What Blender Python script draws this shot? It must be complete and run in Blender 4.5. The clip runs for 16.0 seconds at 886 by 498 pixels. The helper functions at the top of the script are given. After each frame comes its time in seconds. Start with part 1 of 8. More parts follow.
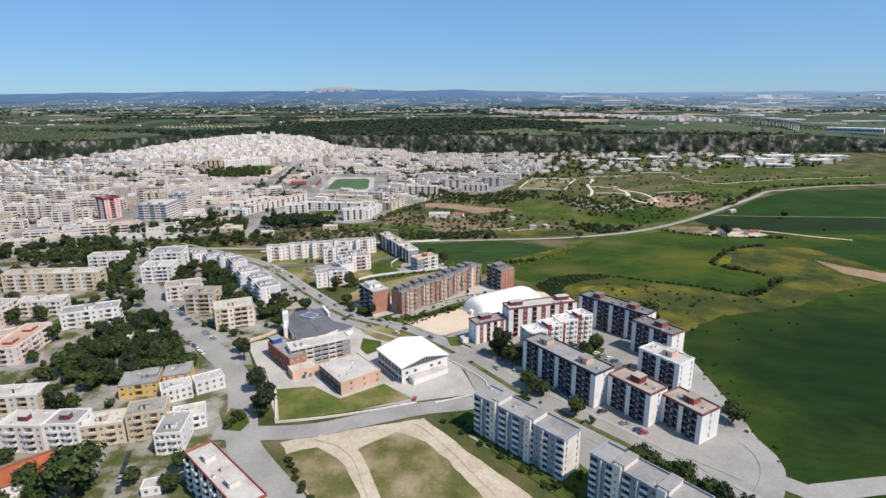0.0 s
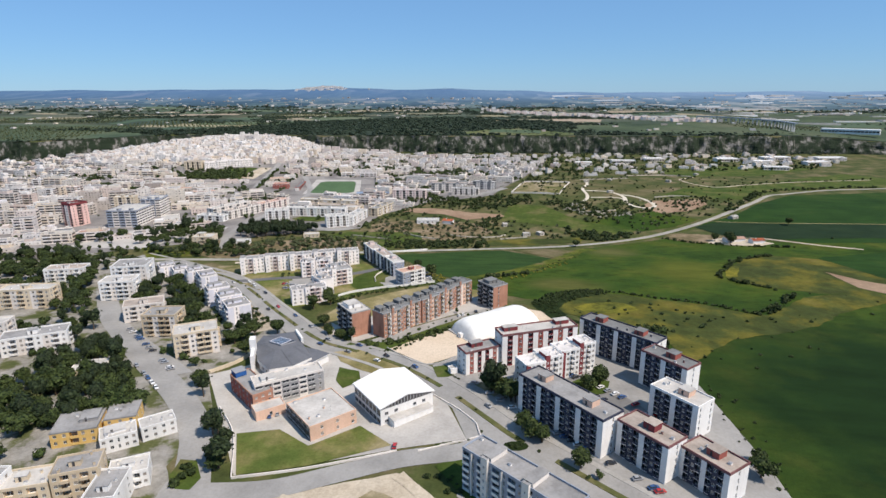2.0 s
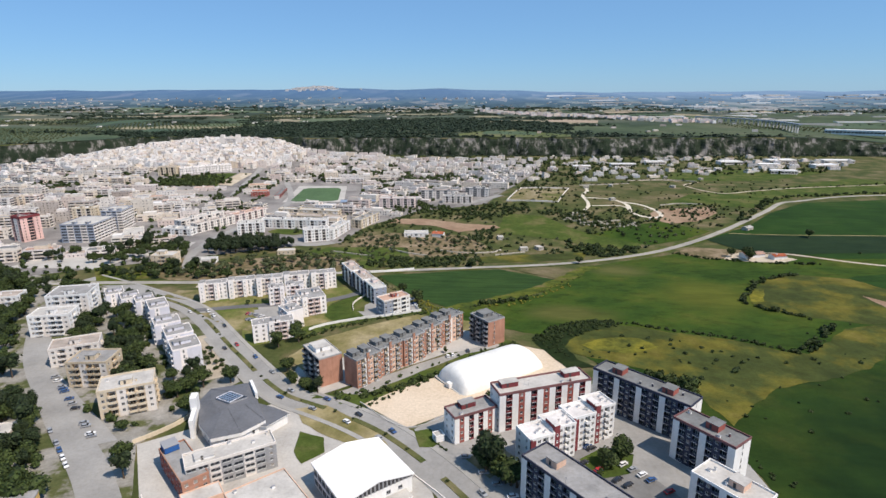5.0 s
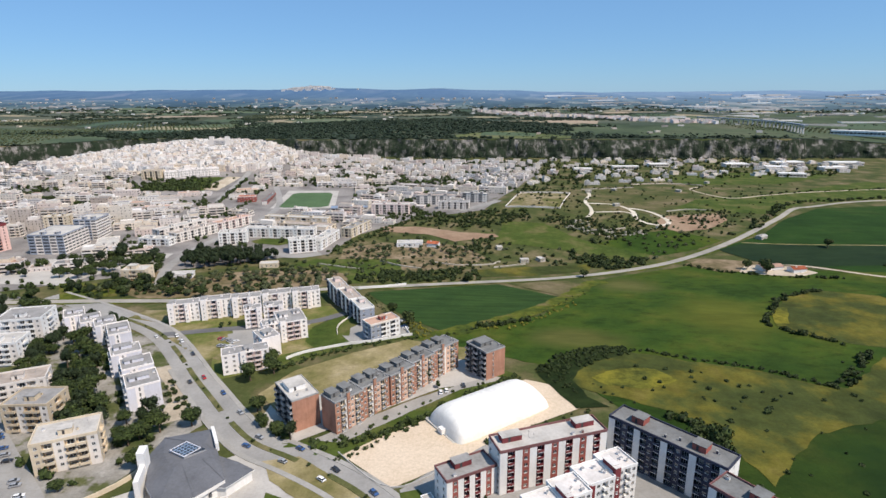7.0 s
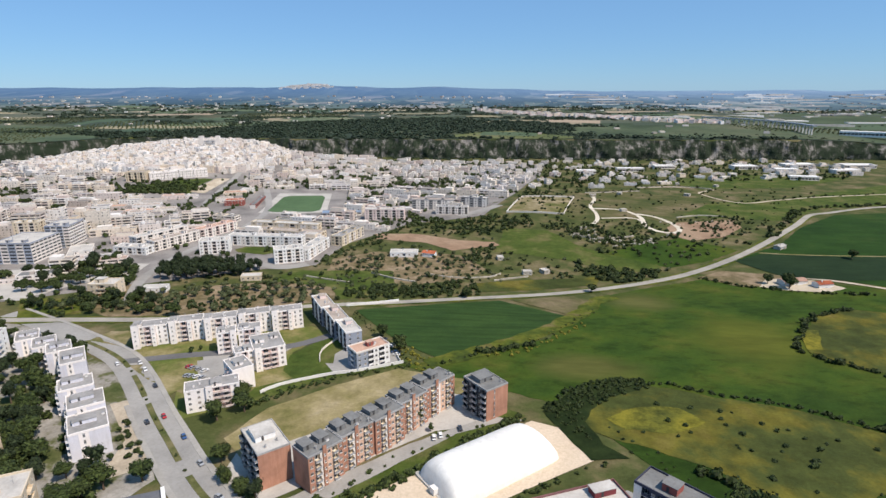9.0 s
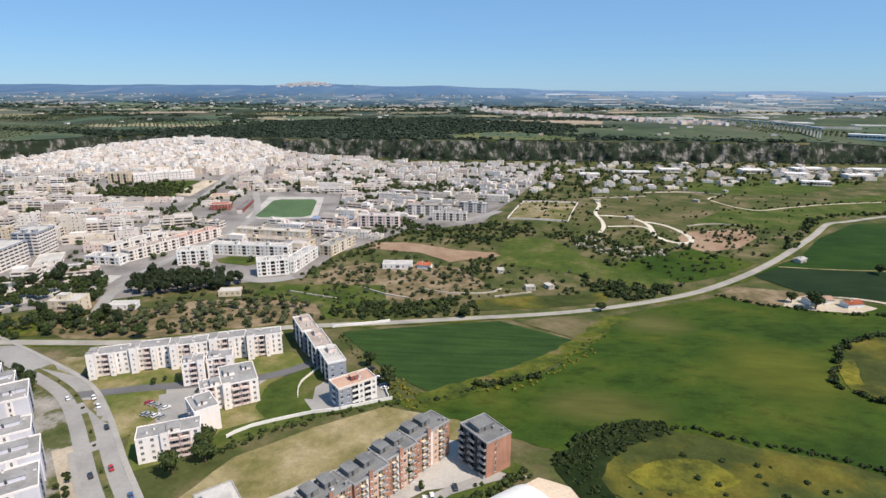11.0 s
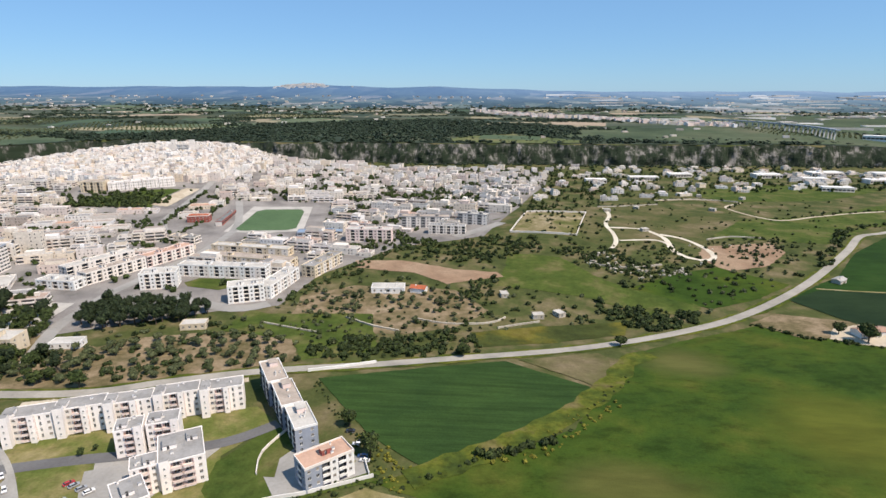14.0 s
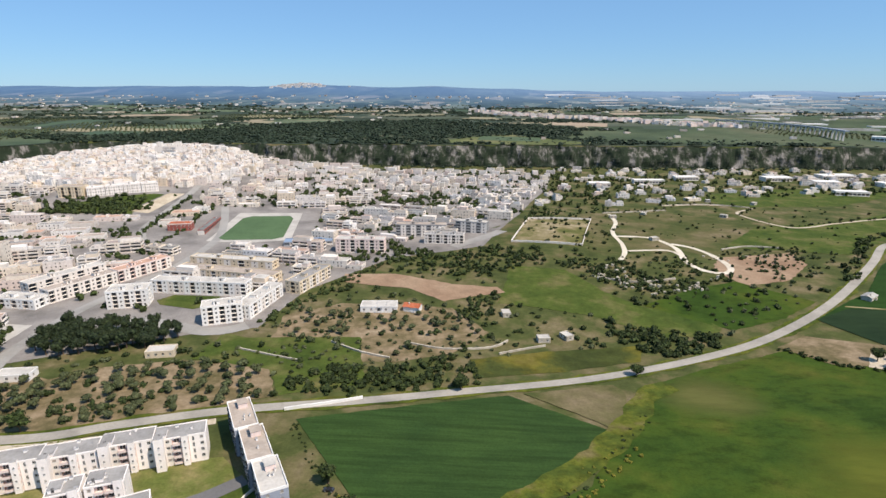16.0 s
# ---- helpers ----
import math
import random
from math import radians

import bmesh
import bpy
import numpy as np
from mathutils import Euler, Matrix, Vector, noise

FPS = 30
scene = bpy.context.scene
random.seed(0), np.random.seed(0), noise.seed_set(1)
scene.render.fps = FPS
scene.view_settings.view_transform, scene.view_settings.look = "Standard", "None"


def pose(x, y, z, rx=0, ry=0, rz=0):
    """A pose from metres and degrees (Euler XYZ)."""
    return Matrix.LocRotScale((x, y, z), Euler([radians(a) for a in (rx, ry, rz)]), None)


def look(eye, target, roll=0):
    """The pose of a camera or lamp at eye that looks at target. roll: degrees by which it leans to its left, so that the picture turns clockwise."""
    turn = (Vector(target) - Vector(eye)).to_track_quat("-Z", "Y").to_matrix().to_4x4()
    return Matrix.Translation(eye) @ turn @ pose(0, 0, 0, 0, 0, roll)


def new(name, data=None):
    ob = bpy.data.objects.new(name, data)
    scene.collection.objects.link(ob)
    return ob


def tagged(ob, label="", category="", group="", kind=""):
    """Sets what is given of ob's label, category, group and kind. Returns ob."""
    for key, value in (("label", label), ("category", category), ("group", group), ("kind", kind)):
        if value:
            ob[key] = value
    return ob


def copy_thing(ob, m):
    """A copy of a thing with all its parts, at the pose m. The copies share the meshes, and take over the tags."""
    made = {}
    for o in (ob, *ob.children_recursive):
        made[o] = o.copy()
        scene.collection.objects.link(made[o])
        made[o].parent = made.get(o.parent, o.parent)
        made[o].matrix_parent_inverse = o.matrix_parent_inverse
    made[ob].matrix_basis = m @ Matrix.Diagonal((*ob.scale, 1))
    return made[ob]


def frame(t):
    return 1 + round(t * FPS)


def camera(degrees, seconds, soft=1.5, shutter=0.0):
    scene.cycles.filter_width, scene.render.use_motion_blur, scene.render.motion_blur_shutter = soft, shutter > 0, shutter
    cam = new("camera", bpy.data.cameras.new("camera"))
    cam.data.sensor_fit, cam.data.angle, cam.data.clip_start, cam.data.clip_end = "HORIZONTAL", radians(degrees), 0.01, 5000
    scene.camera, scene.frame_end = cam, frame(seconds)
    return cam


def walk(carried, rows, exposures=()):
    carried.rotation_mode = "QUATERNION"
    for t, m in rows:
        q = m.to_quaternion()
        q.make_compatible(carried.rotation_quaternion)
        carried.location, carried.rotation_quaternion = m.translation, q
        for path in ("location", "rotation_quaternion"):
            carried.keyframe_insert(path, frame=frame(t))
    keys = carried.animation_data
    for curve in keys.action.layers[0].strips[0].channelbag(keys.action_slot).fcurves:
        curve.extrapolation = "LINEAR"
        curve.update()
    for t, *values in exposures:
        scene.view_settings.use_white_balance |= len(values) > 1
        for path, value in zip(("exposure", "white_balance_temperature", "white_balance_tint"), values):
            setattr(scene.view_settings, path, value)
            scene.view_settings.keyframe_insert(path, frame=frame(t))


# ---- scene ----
cam = camera(76.5, 16.0)
PATH = [
    (0, (2.23, 0.15, 147.81), (-18.2, 191.8, 94.2), -0.5),
    (0.5, (2.04, 9.34, 147.93), (-17.5, 200.9, 94.2), -0.4),
    (1, (1.84, 18.72, 148.14), (-17.1, 210.4, 94.2), -0.3),
    (1.5, (1.65, 28.2, 148.38), (-16.7, 219.9, 94.3), -0.3),
    (2, (1.5, 37.91, 148.66), (-15.9, 229.7, 94.7), -0.3),
    (2.5, (1.43, 47.61, 148.87), (-15.3, 239.4, 94.7), -0.3),
    (3, (1.37, 57.57, 149.04), (-14.8, 249.4, 95.0), -0.4),
    (3.5, (1.26, 67.53, 149.13), (-14.6, 259.3, 95.0), -0.4),
    (4, (1.11, 77.66, 149.2), (-14.6, 269.7, 95.2), -0.3),
    (6.5, (1.25, 126.92, 150.19), (-13.5, 318.9, 96.1), -0.5),
    (7, (1.2, 136.88, 150.27), (-13.5, 328.9, 96.2), -0.4),
    (7.5, (1.06, 146.72, 150.35), (-13.5, 338.6, 96.0), -0.4),
    (8, (0.88, 156.67, 150.44), (-13.5, 348.6, 96.0), -0.3),
    (8.5, (0.69, 166.59, 150.53), (-13.7, 358.4, 96.0), -0.3),
    (9, (0.49, 176.6, 150.58), (-13.9, 368.4, 96.0), -0.2),
    (11.5, (-0.7, 225.45, 151.43), (-14.6, 417.3, 96.4), 0.2),
    (12, (-0.94, 235.21, 151.49), (-14.9, 427.0, 96.5), 0.2),
    (12.5, (-1.22, 244.78, 151.5), (-15.2, 436.6, 96.5), 0.1),
    (13, (-1.46, 254.37, 151.54), (-15.4, 446.2, 96.6), 0.0),
    (13.5, (-1.76, 264.01, 151.57), (-15.6, 455.8, 96.9), 0.0),
    (14, (-2.07, 273.68, 151.59), (-15.8, 465.6, 96.9), 0.0),
    (14.5, (-2.39, 283.31, 151.61), (-16.0, 475.1, 96.9), 0.0),
    (15, (-2.67, 293.11, 151.67), (-16.1, 485.0, 97.0), 0.1),
    (15.5, (-2.92, 302.97, 151.72), (-16.2, 494.9, 97.0), 0.1),
    (16, (-3.15, 312.99, 151.75), (-16.3, 504.9, 97.0), 0.0),
]
walk(cam, [(t, look(eye, target, roll)) for t, eye, target, roll in PATH], [(0, 0.12, 6450, 10), (8, 0.14, 6520, 10), (12, 0.25, 6680, 10), (16, 0.28, 6750, 10)])

# ---- world and sun ----
SUN_AZ, SUN_EL = 120.0, 55.0            # degrees: azimuth clockwise from +y, elevation
world = bpy.data.worlds.new("sky")
scene.world = world
world.use_nodes = True
wn = world.node_tree.nodes
sky = wn.new("ShaderNodeTexSky")
sky.sky_type, sky.sun_disc = "NISHITA", False
sky.sun_elevation, sky.sun_rotation = radians(SUN_EL), radians(SUN_AZ)
sky.altitude, sky.air_density, sky.dust_density, sky.ozone_density = 800, 1.0, 0.1, 3.5
wn["Background"].inputs["Strength"].default_value = 0.073
tone = wn.new("ShaderNodeMix")
tone.data_type, tone.blend_type = "RGBA", "MULTIPLY"
tone.inputs["Factor"].default_value = 1.0
tone.inputs["B"].default_value = (0.66, 0.92, 1.3, 1)
world.node_tree.links.new(sky.outputs["Color"], tone.inputs["A"])
haze = wn.new("ShaderNodeMix")
haze.data_type = "RGBA"
haze.inputs["Factor"].default_value = 0.42
haze.inputs["B"].default_value = (3.7, 7.2, 11.2, 1)
world.node_tree.links.new(tone.outputs["Result"], haze.inputs["A"])
world.node_tree.links.new(haze.outputs["Result"], wn["Background"].inputs["Color"])
sun = new("sun", bpy.data.lights.new("sun", "SUN"))
sun.data.energy, sun.data.angle, sun.data.color = 5.0, radians(0.53), (1.0, 0.885, 0.765)
sd = Vector((math.sin(radians(SUN_AZ)) * math.cos(radians(SUN_EL)), math.cos(radians(SUN_AZ)) * math.cos(radians(SUN_EL)), math.sin(radians(SUN_EL))))
sun.matrix_world = look(sd * 400, (0, 0, 0))


# ---- materials ----
def shader(name, rough=0.85, metal=0.0, spec=0.3):
    m = bpy.data.materials.new(name)
    m.use_nodes = True
    nt = m.node_tree
    b = nt.nodes["Principled BSDF"]
    b.inputs["Roughness"].default_value, b.inputs["Metallic"].default_value = rough, metal
    b.inputs["Specular IOR Level"].default_value = spec
    return m, nt, b


def noise_at(nt, scale, detail=4.0, rough=0.55, stretch=(1, 1, 1), turn=0.0):
    geo = nt.nodes.new("ShaderNodeNewGeometry")
    mp = nt.nodes.new("ShaderNodeMapping")
    mp.inputs["Scale"].default_value = stretch
    mp.inputs["Rotation"].default_value = (0, 0, radians(turn))
    nt.links.new(geo.outputs["Position"], mp.inputs["Vector"])
    n = nt.nodes.new("ShaderNodeTexNoise")
    n.inputs["Scale"].default_value, n.inputs["Detail"].default_value, n.inputs["Roughness"].default_value = scale, detail, rough
    nt.links.new(mp.outputs["Vector"], n.inputs["Vector"])
    return n.outputs["Fac"]


def ramp(nt, fac, stops):
    r = nt.nodes.new("ShaderNodeValToRGB")
    e = r.color_ramp.elements
    while len(e) < len(stops):
        e.new(0.5)
    for el, (p, c) in zip(e, stops):
        el.position, el.color = p, (*c, 1)
    nt.links.new(fac, r.inputs["Fac"])
    return r.outputs["Color"]


def mix(nt, fac, a, b, kind="MIX"):
    m = nt.nodes.new("ShaderNodeMix")
    m.data_type, m.blend_type = "RGBA", kind
    for sock, v in ((m.inputs["Factor"], fac), (m.inputs["A"], a), (m.inputs["B"], b)):
        if isinstance(v, (int, float)):
            sock.default_value = v
        elif isinstance(v, tuple):
            sock.default_value = (*v, 1)
        else:
            nt.links.new(v, sock)
    return m.outputs["Result"]


def bump(nt, b, fac, strength, dist):
    bp = nt.nodes.new("ShaderNodeBump")
    bp.inputs["Strength"].default_value, bp.inputs["Distance"].default_value = strength, dist
    nt.links.new(fac, bp.inputs["Height"])
    nt.links.new(bp.outputs["Normal"], b.inputs["Normal"])


def paint(name, col, var=0.12, rough=0.85, big=0.08, small=1.6, spec=0.25, tint=0.0):
    """Painted or rendered masonry, concrete, roofing: soft stains and grain; tint: how far each object strays in tone."""
    m, nt, b = shader(name, rough, 0, spec)
    dark = tuple(c * (1 - 2.2 * var) for c in col)
    lite = tuple(min(0.92, c * (1 + var)) for c in col)
    c1 = ramp(nt, noise_at(nt, big, 5), [(0.3, dark), (0.55, col), (0.75, lite)])
    c2 = ramp(nt, noise_at(nt, small, 6, 0.7), [(0.25, (0.72,) * 3), (0.6, (1, 1, 1))])
    c = mix(nt, 0.5, c1, c2, "MULTIPLY")
    streak = ramp(nt, noise_at(nt, 1.0, 3, 0.6, (0.9, 0.9, 0.07)), [(0.35, (0.78, 0.75, 0.7)), (0.55, (1, 1, 1))])
    c = mix(nt, min(1.0, var * 3.5), c, streak, "MULTIPLY")
    if tint:
        info = nt.nodes.new("ShaderNodeObjectInfo")
        c = mix(nt, tint, c, ramp(nt, info.outputs["Random"], [(0.0, (0.62, 0.6, 0.6)), (0.35, (1, 0.9, 0.76)), (0.6, (1, 1, 1)), (1.0, (0.9, 0.82, 0.8))]), "MULTIPLY")
    nt.links.new(c, b.inputs["Base Color"])
    bump(nt, b, noise_at(nt, 6.0, 3), 0.15, 0.03)
    return m


def island(name, cols, rough=0.85, spec=0.2):
    """For joined stuff: each piece takes a tone of its own."""
    m, nt, b = shader(name, rough, 0, spec)
    geo = nt.nodes.new("ShaderNodeNewGeometry")
    c = ramp(nt, geo.outputs["Random Per Island"], [(i / max(1, len(cols) - 1), k) for i, k in enumerate(cols)])
    c = mix(nt, 0.55, c, ramp(nt, noise_at(nt, 0.5, 5), [(0.3, (0.6,) * 3), (0.65, (1, 1, 1))]), "MULTIPLY")
    nt.links.new(c, b.inputs["Base Color"])
    return m


def land(name, stops, fine, big=0.012, mid=0.11, stretch=(1, 1, 1), turn=0.0, dist=0.25):
    """Grass, crops, soil: tone by broad noise, mottled by two finer ones."""
    m, nt, b = shader(name, 0.95, 0, 0.08)
    c = ramp(nt, noise_at(nt, big, 5, 0.6), stops)
    c = mix(nt, 0.75, c, ramp(nt, noise_at(nt, mid, 6, 0.7, stretch, turn), fine), "MULTIPLY")
    c = mix(nt, 0.5, c, ramp(nt, noise_at(nt, 0.9, 4, 0.7), [(0.3, (0.55, 0.55, 0.5)), (0.62, (1, 1, 1))]), "MULTIPLY")
    nt.links.new(c, b.inputs["Base Color"])
    bump(nt, b, noise_at(nt, 0.8, 5, 0.7), 0.5, dist)
    return m


def leafy(name, dark, lite):
    m, nt, b = shader(name, 0.75, 0, 0.2)
    geo = nt.nodes.new("ShaderNodeNewGeometry")
    info = nt.nodes.new("ShaderNodeObjectInfo")
    c = ramp(nt, geo.outputs["Random Per Island"], [(0, dark), (0.7, lite), (1, tuple(v * 1.35 for v in lite))])
    c = mix(nt, 0.45, c, ramp(nt, info.outputs["Random"], [(0, (0.65, 0.75, 0.55)), (0.5, (1, 1, 1)), (1, (1, 0.95, 0.7))]), "MULTIPLY")
    nt.links.new(c, b.inputs["Base Color"])
    return m


GREY3 = [(0.3, (0.62,) * 3), (0.65, (1, 1, 1))]
M = {}
M["ground"] = land("scrub_ground", [(0.3, (0.045, 0.06, 0.02)), (0.48, (0.08, 0.095, 0.032)), (0.58, (0.14, 0.125, 0.06)), (0.68, (0.2, 0.165, 0.1)), (0.78, (0.26, 0.21, 0.14))], GREY3, 0.035, 0.16)
M["field_a"] = land("crop_green", [(0.3, (0.025, 0.055, 0.016)), (0.6, (0.039, 0.078, 0.020))], [(0.36, (0.55,) * 3), (0.6, (1, 1, 1))], 0.02, 0.16, (0.12, 1.8, 1), -12)
M["field_b"] = land("meadow_green", [(0.3, (0.022, 0.047, 0.007)), (0.42, (0.034, 0.067, 0.011)), (0.53, (0.049, 0.083, 0.012)), (0.63, (0.074, 0.095, 0.016)), (0.76, (0.124, 0.118, 0.030))], [(0.34, (0.48,) * 3), (0.48, (0.85,) * 3), (0.6, (1, 1, 1))], 0.02, 0.12, (0.6, 1.3, 1), -48)
def tone_patch(mat, cx, cy, sx, sy, col):
    """Another tone over part of a field, fading out unevenly at its edge."""
    nt = mat.node_tree
    b = nt.nodes["Principled BSDF"]
    old_link = b.inputs["Base Color"].links[0].from_socket
    geo = nt.nodes.new("ShaderNodeNewGeometry")
    mp = nt.nodes.new("ShaderNodeMapping")
    mp.inputs["Location"].default_value = (-cx / sx, -cy / sy, 0)
    mp.inputs["Scale"].default_value = (1 / sx, 1 / sy, 0)
    nt.links.new(geo.outputs["Position"], mp.inputs["Vector"])
    ln = nt.nodes.new("ShaderNodeVectorMath")
    ln.operation = "LENGTH"
    nt.links.new(mp.outputs["Vector"], ln.inputs[0])
    add = nt.nodes.new("ShaderNodeMath")
    add.operation = "MULTIPLY_ADD"
    nt.links.new(noise_at(nt, 0.03, 5, 0.6), add.inputs[0])
    add.inputs[1].default_value = 0.9
    nt.links.new(ln.outputs["Value"], add.inputs[2])
    r = ramp(nt, add.outputs["Value"], [(0.0, (1, 1, 1)), (0.5, (1, 1, 1)), (0.95, (0, 0, 0))])
    half = nt.nodes.new("ShaderNodeMath")
    half.operation = "MULTIPLY"
    half.inputs[1].default_value = 0.62
    nt.links.new(add.outputs["Value"], half.inputs[0])
    nt.links.new(half.outputs["Value"], r.node.inputs["Fac"])
    crop = mix(nt, 0.7, col, ramp(nt, noise_at(nt, 0.06, 5, 0.7, (0.35, 1.5, 1), 35), [(0.3, (0.5,) * 3), (0.62, (1, 1, 1))]), "MULTIPLY")
    nt.links.new(mix(nt, r, old_link, crop), b.inputs["Base Color"])


tone_patch(M["field_b"], 120, 588, 30, 26, (0.095, 0.1, 0.03))
tone_patch(M["field_b"], 168, 510, 42, 46, (0.086, 0.1, 0.016))
tone_patch(M["field_b"], 60, 466, 38, 20, (0.085, 0.092, 0.024))
tone_patch(M["field_b"], 225, 285, 178, 168, (0.011, 0.028, 0.007))
M["field_c"] = land("crop_dark_green", [(0.3, (0.017, 0.043, 0.010)), (0.55, (0.025, 0.060, 0.012)), (0.72, (0.043, 0.072, 0.017))], [(0.3, (0.55,) * 3), (0.6, (1, 1, 1))], 0.014, 0.07, (0.35, 1.5, 1), 35)
M["field_d"] = land("dense_dark_crop", [(0.3, (0.014, 0.03, 0.014)), (0.6, (0.022, 0.042, 0.018))], [(0.3, (0.6,) * 3), (0.6, (1, 1, 1))], 0.02, 0.1, (0.3, 1.5, 1), 10)
M["field_y"] = land("meadow_yellow", [(0.28, (0.036, 0.050, 0.016)), (0.48, (0.063, 0.077, 0.021)), (0.58, (0.135, 0.124, 0.023)), (0.7, (0.180, 0.149, 0.041))], [(0.32, (0.5,) * 3), (0.6, (1, 1, 1))], 0.022, 0.1)
M["lawn"] = land("lawn_grass", [(0.3, (0.08, 0.1, 0.026)), (0.44, (0.15, 0.145, 0.055)), (0.54, (0.25, 0.21, 0.115)), (0.68, (0.38, 0.32, 0.215))], GREY3, 0.045, 0.25)
M["yard"] = land("yard_ground", [(0.32, (0.06, 0.08, 0.026)), (0.44, (0.11, 0.12, 0.05)), (0.5, (0.27, 0.255, 0.225)), (0.6, (0.34, 0.325, 0.3)), (0.72, (0.4, 0.38, 0.35))], GREY3, 0.05, 0.25)
# plateau and open-slope greens lean blue-grey: distance haze in the base colour
M["plateau"] = land("plateau_scrub", [(0.32, (0.024, 0.037, 0.025)), (0.48, (0.043, 0.061, 0.043)), (0.58, (0.068, 0.085, 0.056)), (0.7, (0.119, 0.119, 0.081))], GREY3, 0.006, 0.03)
M["far_grass"] = land("open_slope_grass", [(0.32, (0.054, 0.078, 0.047)), (0.48, (0.076, 0.104, 0.060)), (0.58, (0.101, 0.122, 0.073)), (0.7, (0.144, 0.144, 0.095))], GREY3, 0.004, 0.02)
M["clear_grass"] = land("clearing_grass", [(0.32, (0.068, 0.093, 0.043)), (0.5, (0.128, 0.149, 0.062)), (0.68, (0.187, 0.178, 0.095))], GREY3, 0.01, 0.05)
M["grove_grass"] = land("grove_grass", [(0.32, (0.051, 0.083, 0.052)), (0.52, (0.085, 0.117, 0.071)), (0.7, (0.128, 0.139, 0.085))], GREY3, 0.006, 0.04)
M["pasture"] = land("sheep_pasture", [(0.3, (0.051, 0.070, 0.022)), (0.44, (0.081, 0.092, 0.032)), (0.54, (0.123, 0.115, 0.051)), (0.66, (0.187, 0.153, 0.089)), (0.76, (0.255, 0.204, 0.136))], GREY3, 0.02, 0.14)
M["road_pale"] = paint("dusty_asphalt", (0.34, 0.32, 0.285), 0.14, 0.9, 0.05, 0.5)
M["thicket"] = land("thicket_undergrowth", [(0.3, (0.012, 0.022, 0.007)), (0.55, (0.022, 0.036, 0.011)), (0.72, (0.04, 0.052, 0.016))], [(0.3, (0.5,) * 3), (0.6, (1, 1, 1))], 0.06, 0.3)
M["verge_grass"] = land("rough_verge_grass", [(0.3, (0.081, 0.115, 0.027)), (0.46, (0.128, 0.149, 0.041)), (0.57, (0.216, 0.196, 0.081)), (0.72, (0.365, 0.304, 0.176))], GREY3, 0.04, 0.2)
M["drygrass"] = land("dry_grass", [(0.3, (0.15, 0.145, 0.05)), (0.45, (0.25, 0.215, 0.1)), (0.6, (0.35, 0.295, 0.165)), (0.72, (0.42, 0.36, 0.24))], GREY3, 0.04, 0.2)
M["pave_grey"] = paint("grey_pavement", (0.33, 0.32, 0.3), 0.1, 0.9, 0.06, 0.7)
M["green"] = land("fresh_grass", [(0.3, (0.042, 0.073, 0.015)), (0.52, (0.079, 0.108, 0.024)), (0.68, (0.150, 0.141, 0.056))], [(0.3, (0.5,) * 3), (0.62, (1, 1, 1))], 0.035, 0.18)
M["soil"] = land("bare_soil", [(0.3, (0.26, 0.165, 0.11)), (0.6, (0.36, 0.26, 0.18))], GREY3, 0.02, 0.12)
M["orchard"] = land("dry_orchard_soil", [(0.3, (0.108, 0.099, 0.045)), (0.45, (0.180, 0.144, 0.081)), (0.58, (0.270, 0.207, 0.135)), (0.7, (0.324, 0.261, 0.180))], GREY3, 0.05, 0.2)
M["dirt"] = land("pale_dirt", [(0.3, (0.42, 0.35, 0.26)), (0.6, (0.55, 0.48, 0.38))], [(0.3, (0.75,) * 3), (0.6, (1, 1, 1))], 0.05, 0.3, dist=0.08)
M["sand"] = land("sand_lot", [(0.3, (0.58, 0.47, 0.35)), (0.6, (0.65, 0.54, 0.42))], [(0.3, (0.93,) * 3), (0.6, (1, 1, 1))], 0.04, 0.2, dist=0.015)
M["asphalt"] = paint("asphalt", (0.3, 0.293, 0.28), 0.1, 0.9, 0.05, 0.5)
M["sandy"] = land("sandy_forecourt", [(0.3, (0.34, 0.29, 0.22)), (0.6, (0.46, 0.4, 0.32))], [(0.3, (0.8,) * 3), (0.6, (1, 1, 1))], 0.05, 0.3, dist=0.05)
M["turf"] = land("artificial_turf", [(0.3, (0.07, 0.12, 0.06)), (0.6, (0.09, 0.15, 0.075))], [(0.3, (0.85,) * 3), (0.6, (1, 1, 1))], 0.02, 0.1)
M["chalk"] = land("chalky_gravel", [(0.3, (0.5, 0.45, 0.36)), (0.6, (0.66, 0.61, 0.52))], [(0.3, (0.8,) * 3), (0.6, (1, 1, 1))], 0.06, 0.3, dist=0.08)
M["median"] = land("median_grass", [(0.3, (0.07, 0.09, 0.03)), (0.5, (0.12, 0.125, 0.05)), (0.7, (0.22, 0.19, 0.1))], GREY3, 0.08, 0.5)
M["rough"] = land("rough_flowering_verge", [(0.3, (0.04, 0.06, 0.015)), (0.44, (0.07, 0.095, 0.017)), (0.54, (0.11, 0.125, 0.02)), (0.66, (0.15, 0.13, 0.05)), (0.78, (0.25, 0.2, 0.11))], [(0.34, (0.42,) * 3), (0.56, (1, 1, 1))], 0.05, 0.22)
M["blossom"] = land("flowering_grass", [(0.32, (0.06, 0.075, 0.02)), (0.5, (0.13, 0.13, 0.022)), (0.64, (0.2, 0.18, 0.025))], [(0.36, (0.5,) * 3), (0.56, (1, 1, 1))], 0.05, 0.2)
M["asphalt_d2"] = paint("worn_grey_asphalt", (0.2, 0.196, 0.19), 0.12, 0.9, 0.06, 0.5)
M["asphalt_d"] = paint("fresh_asphalt", (0.13, 0.13, 0.135), 0.1, 0.9, 0.06, 0.5)
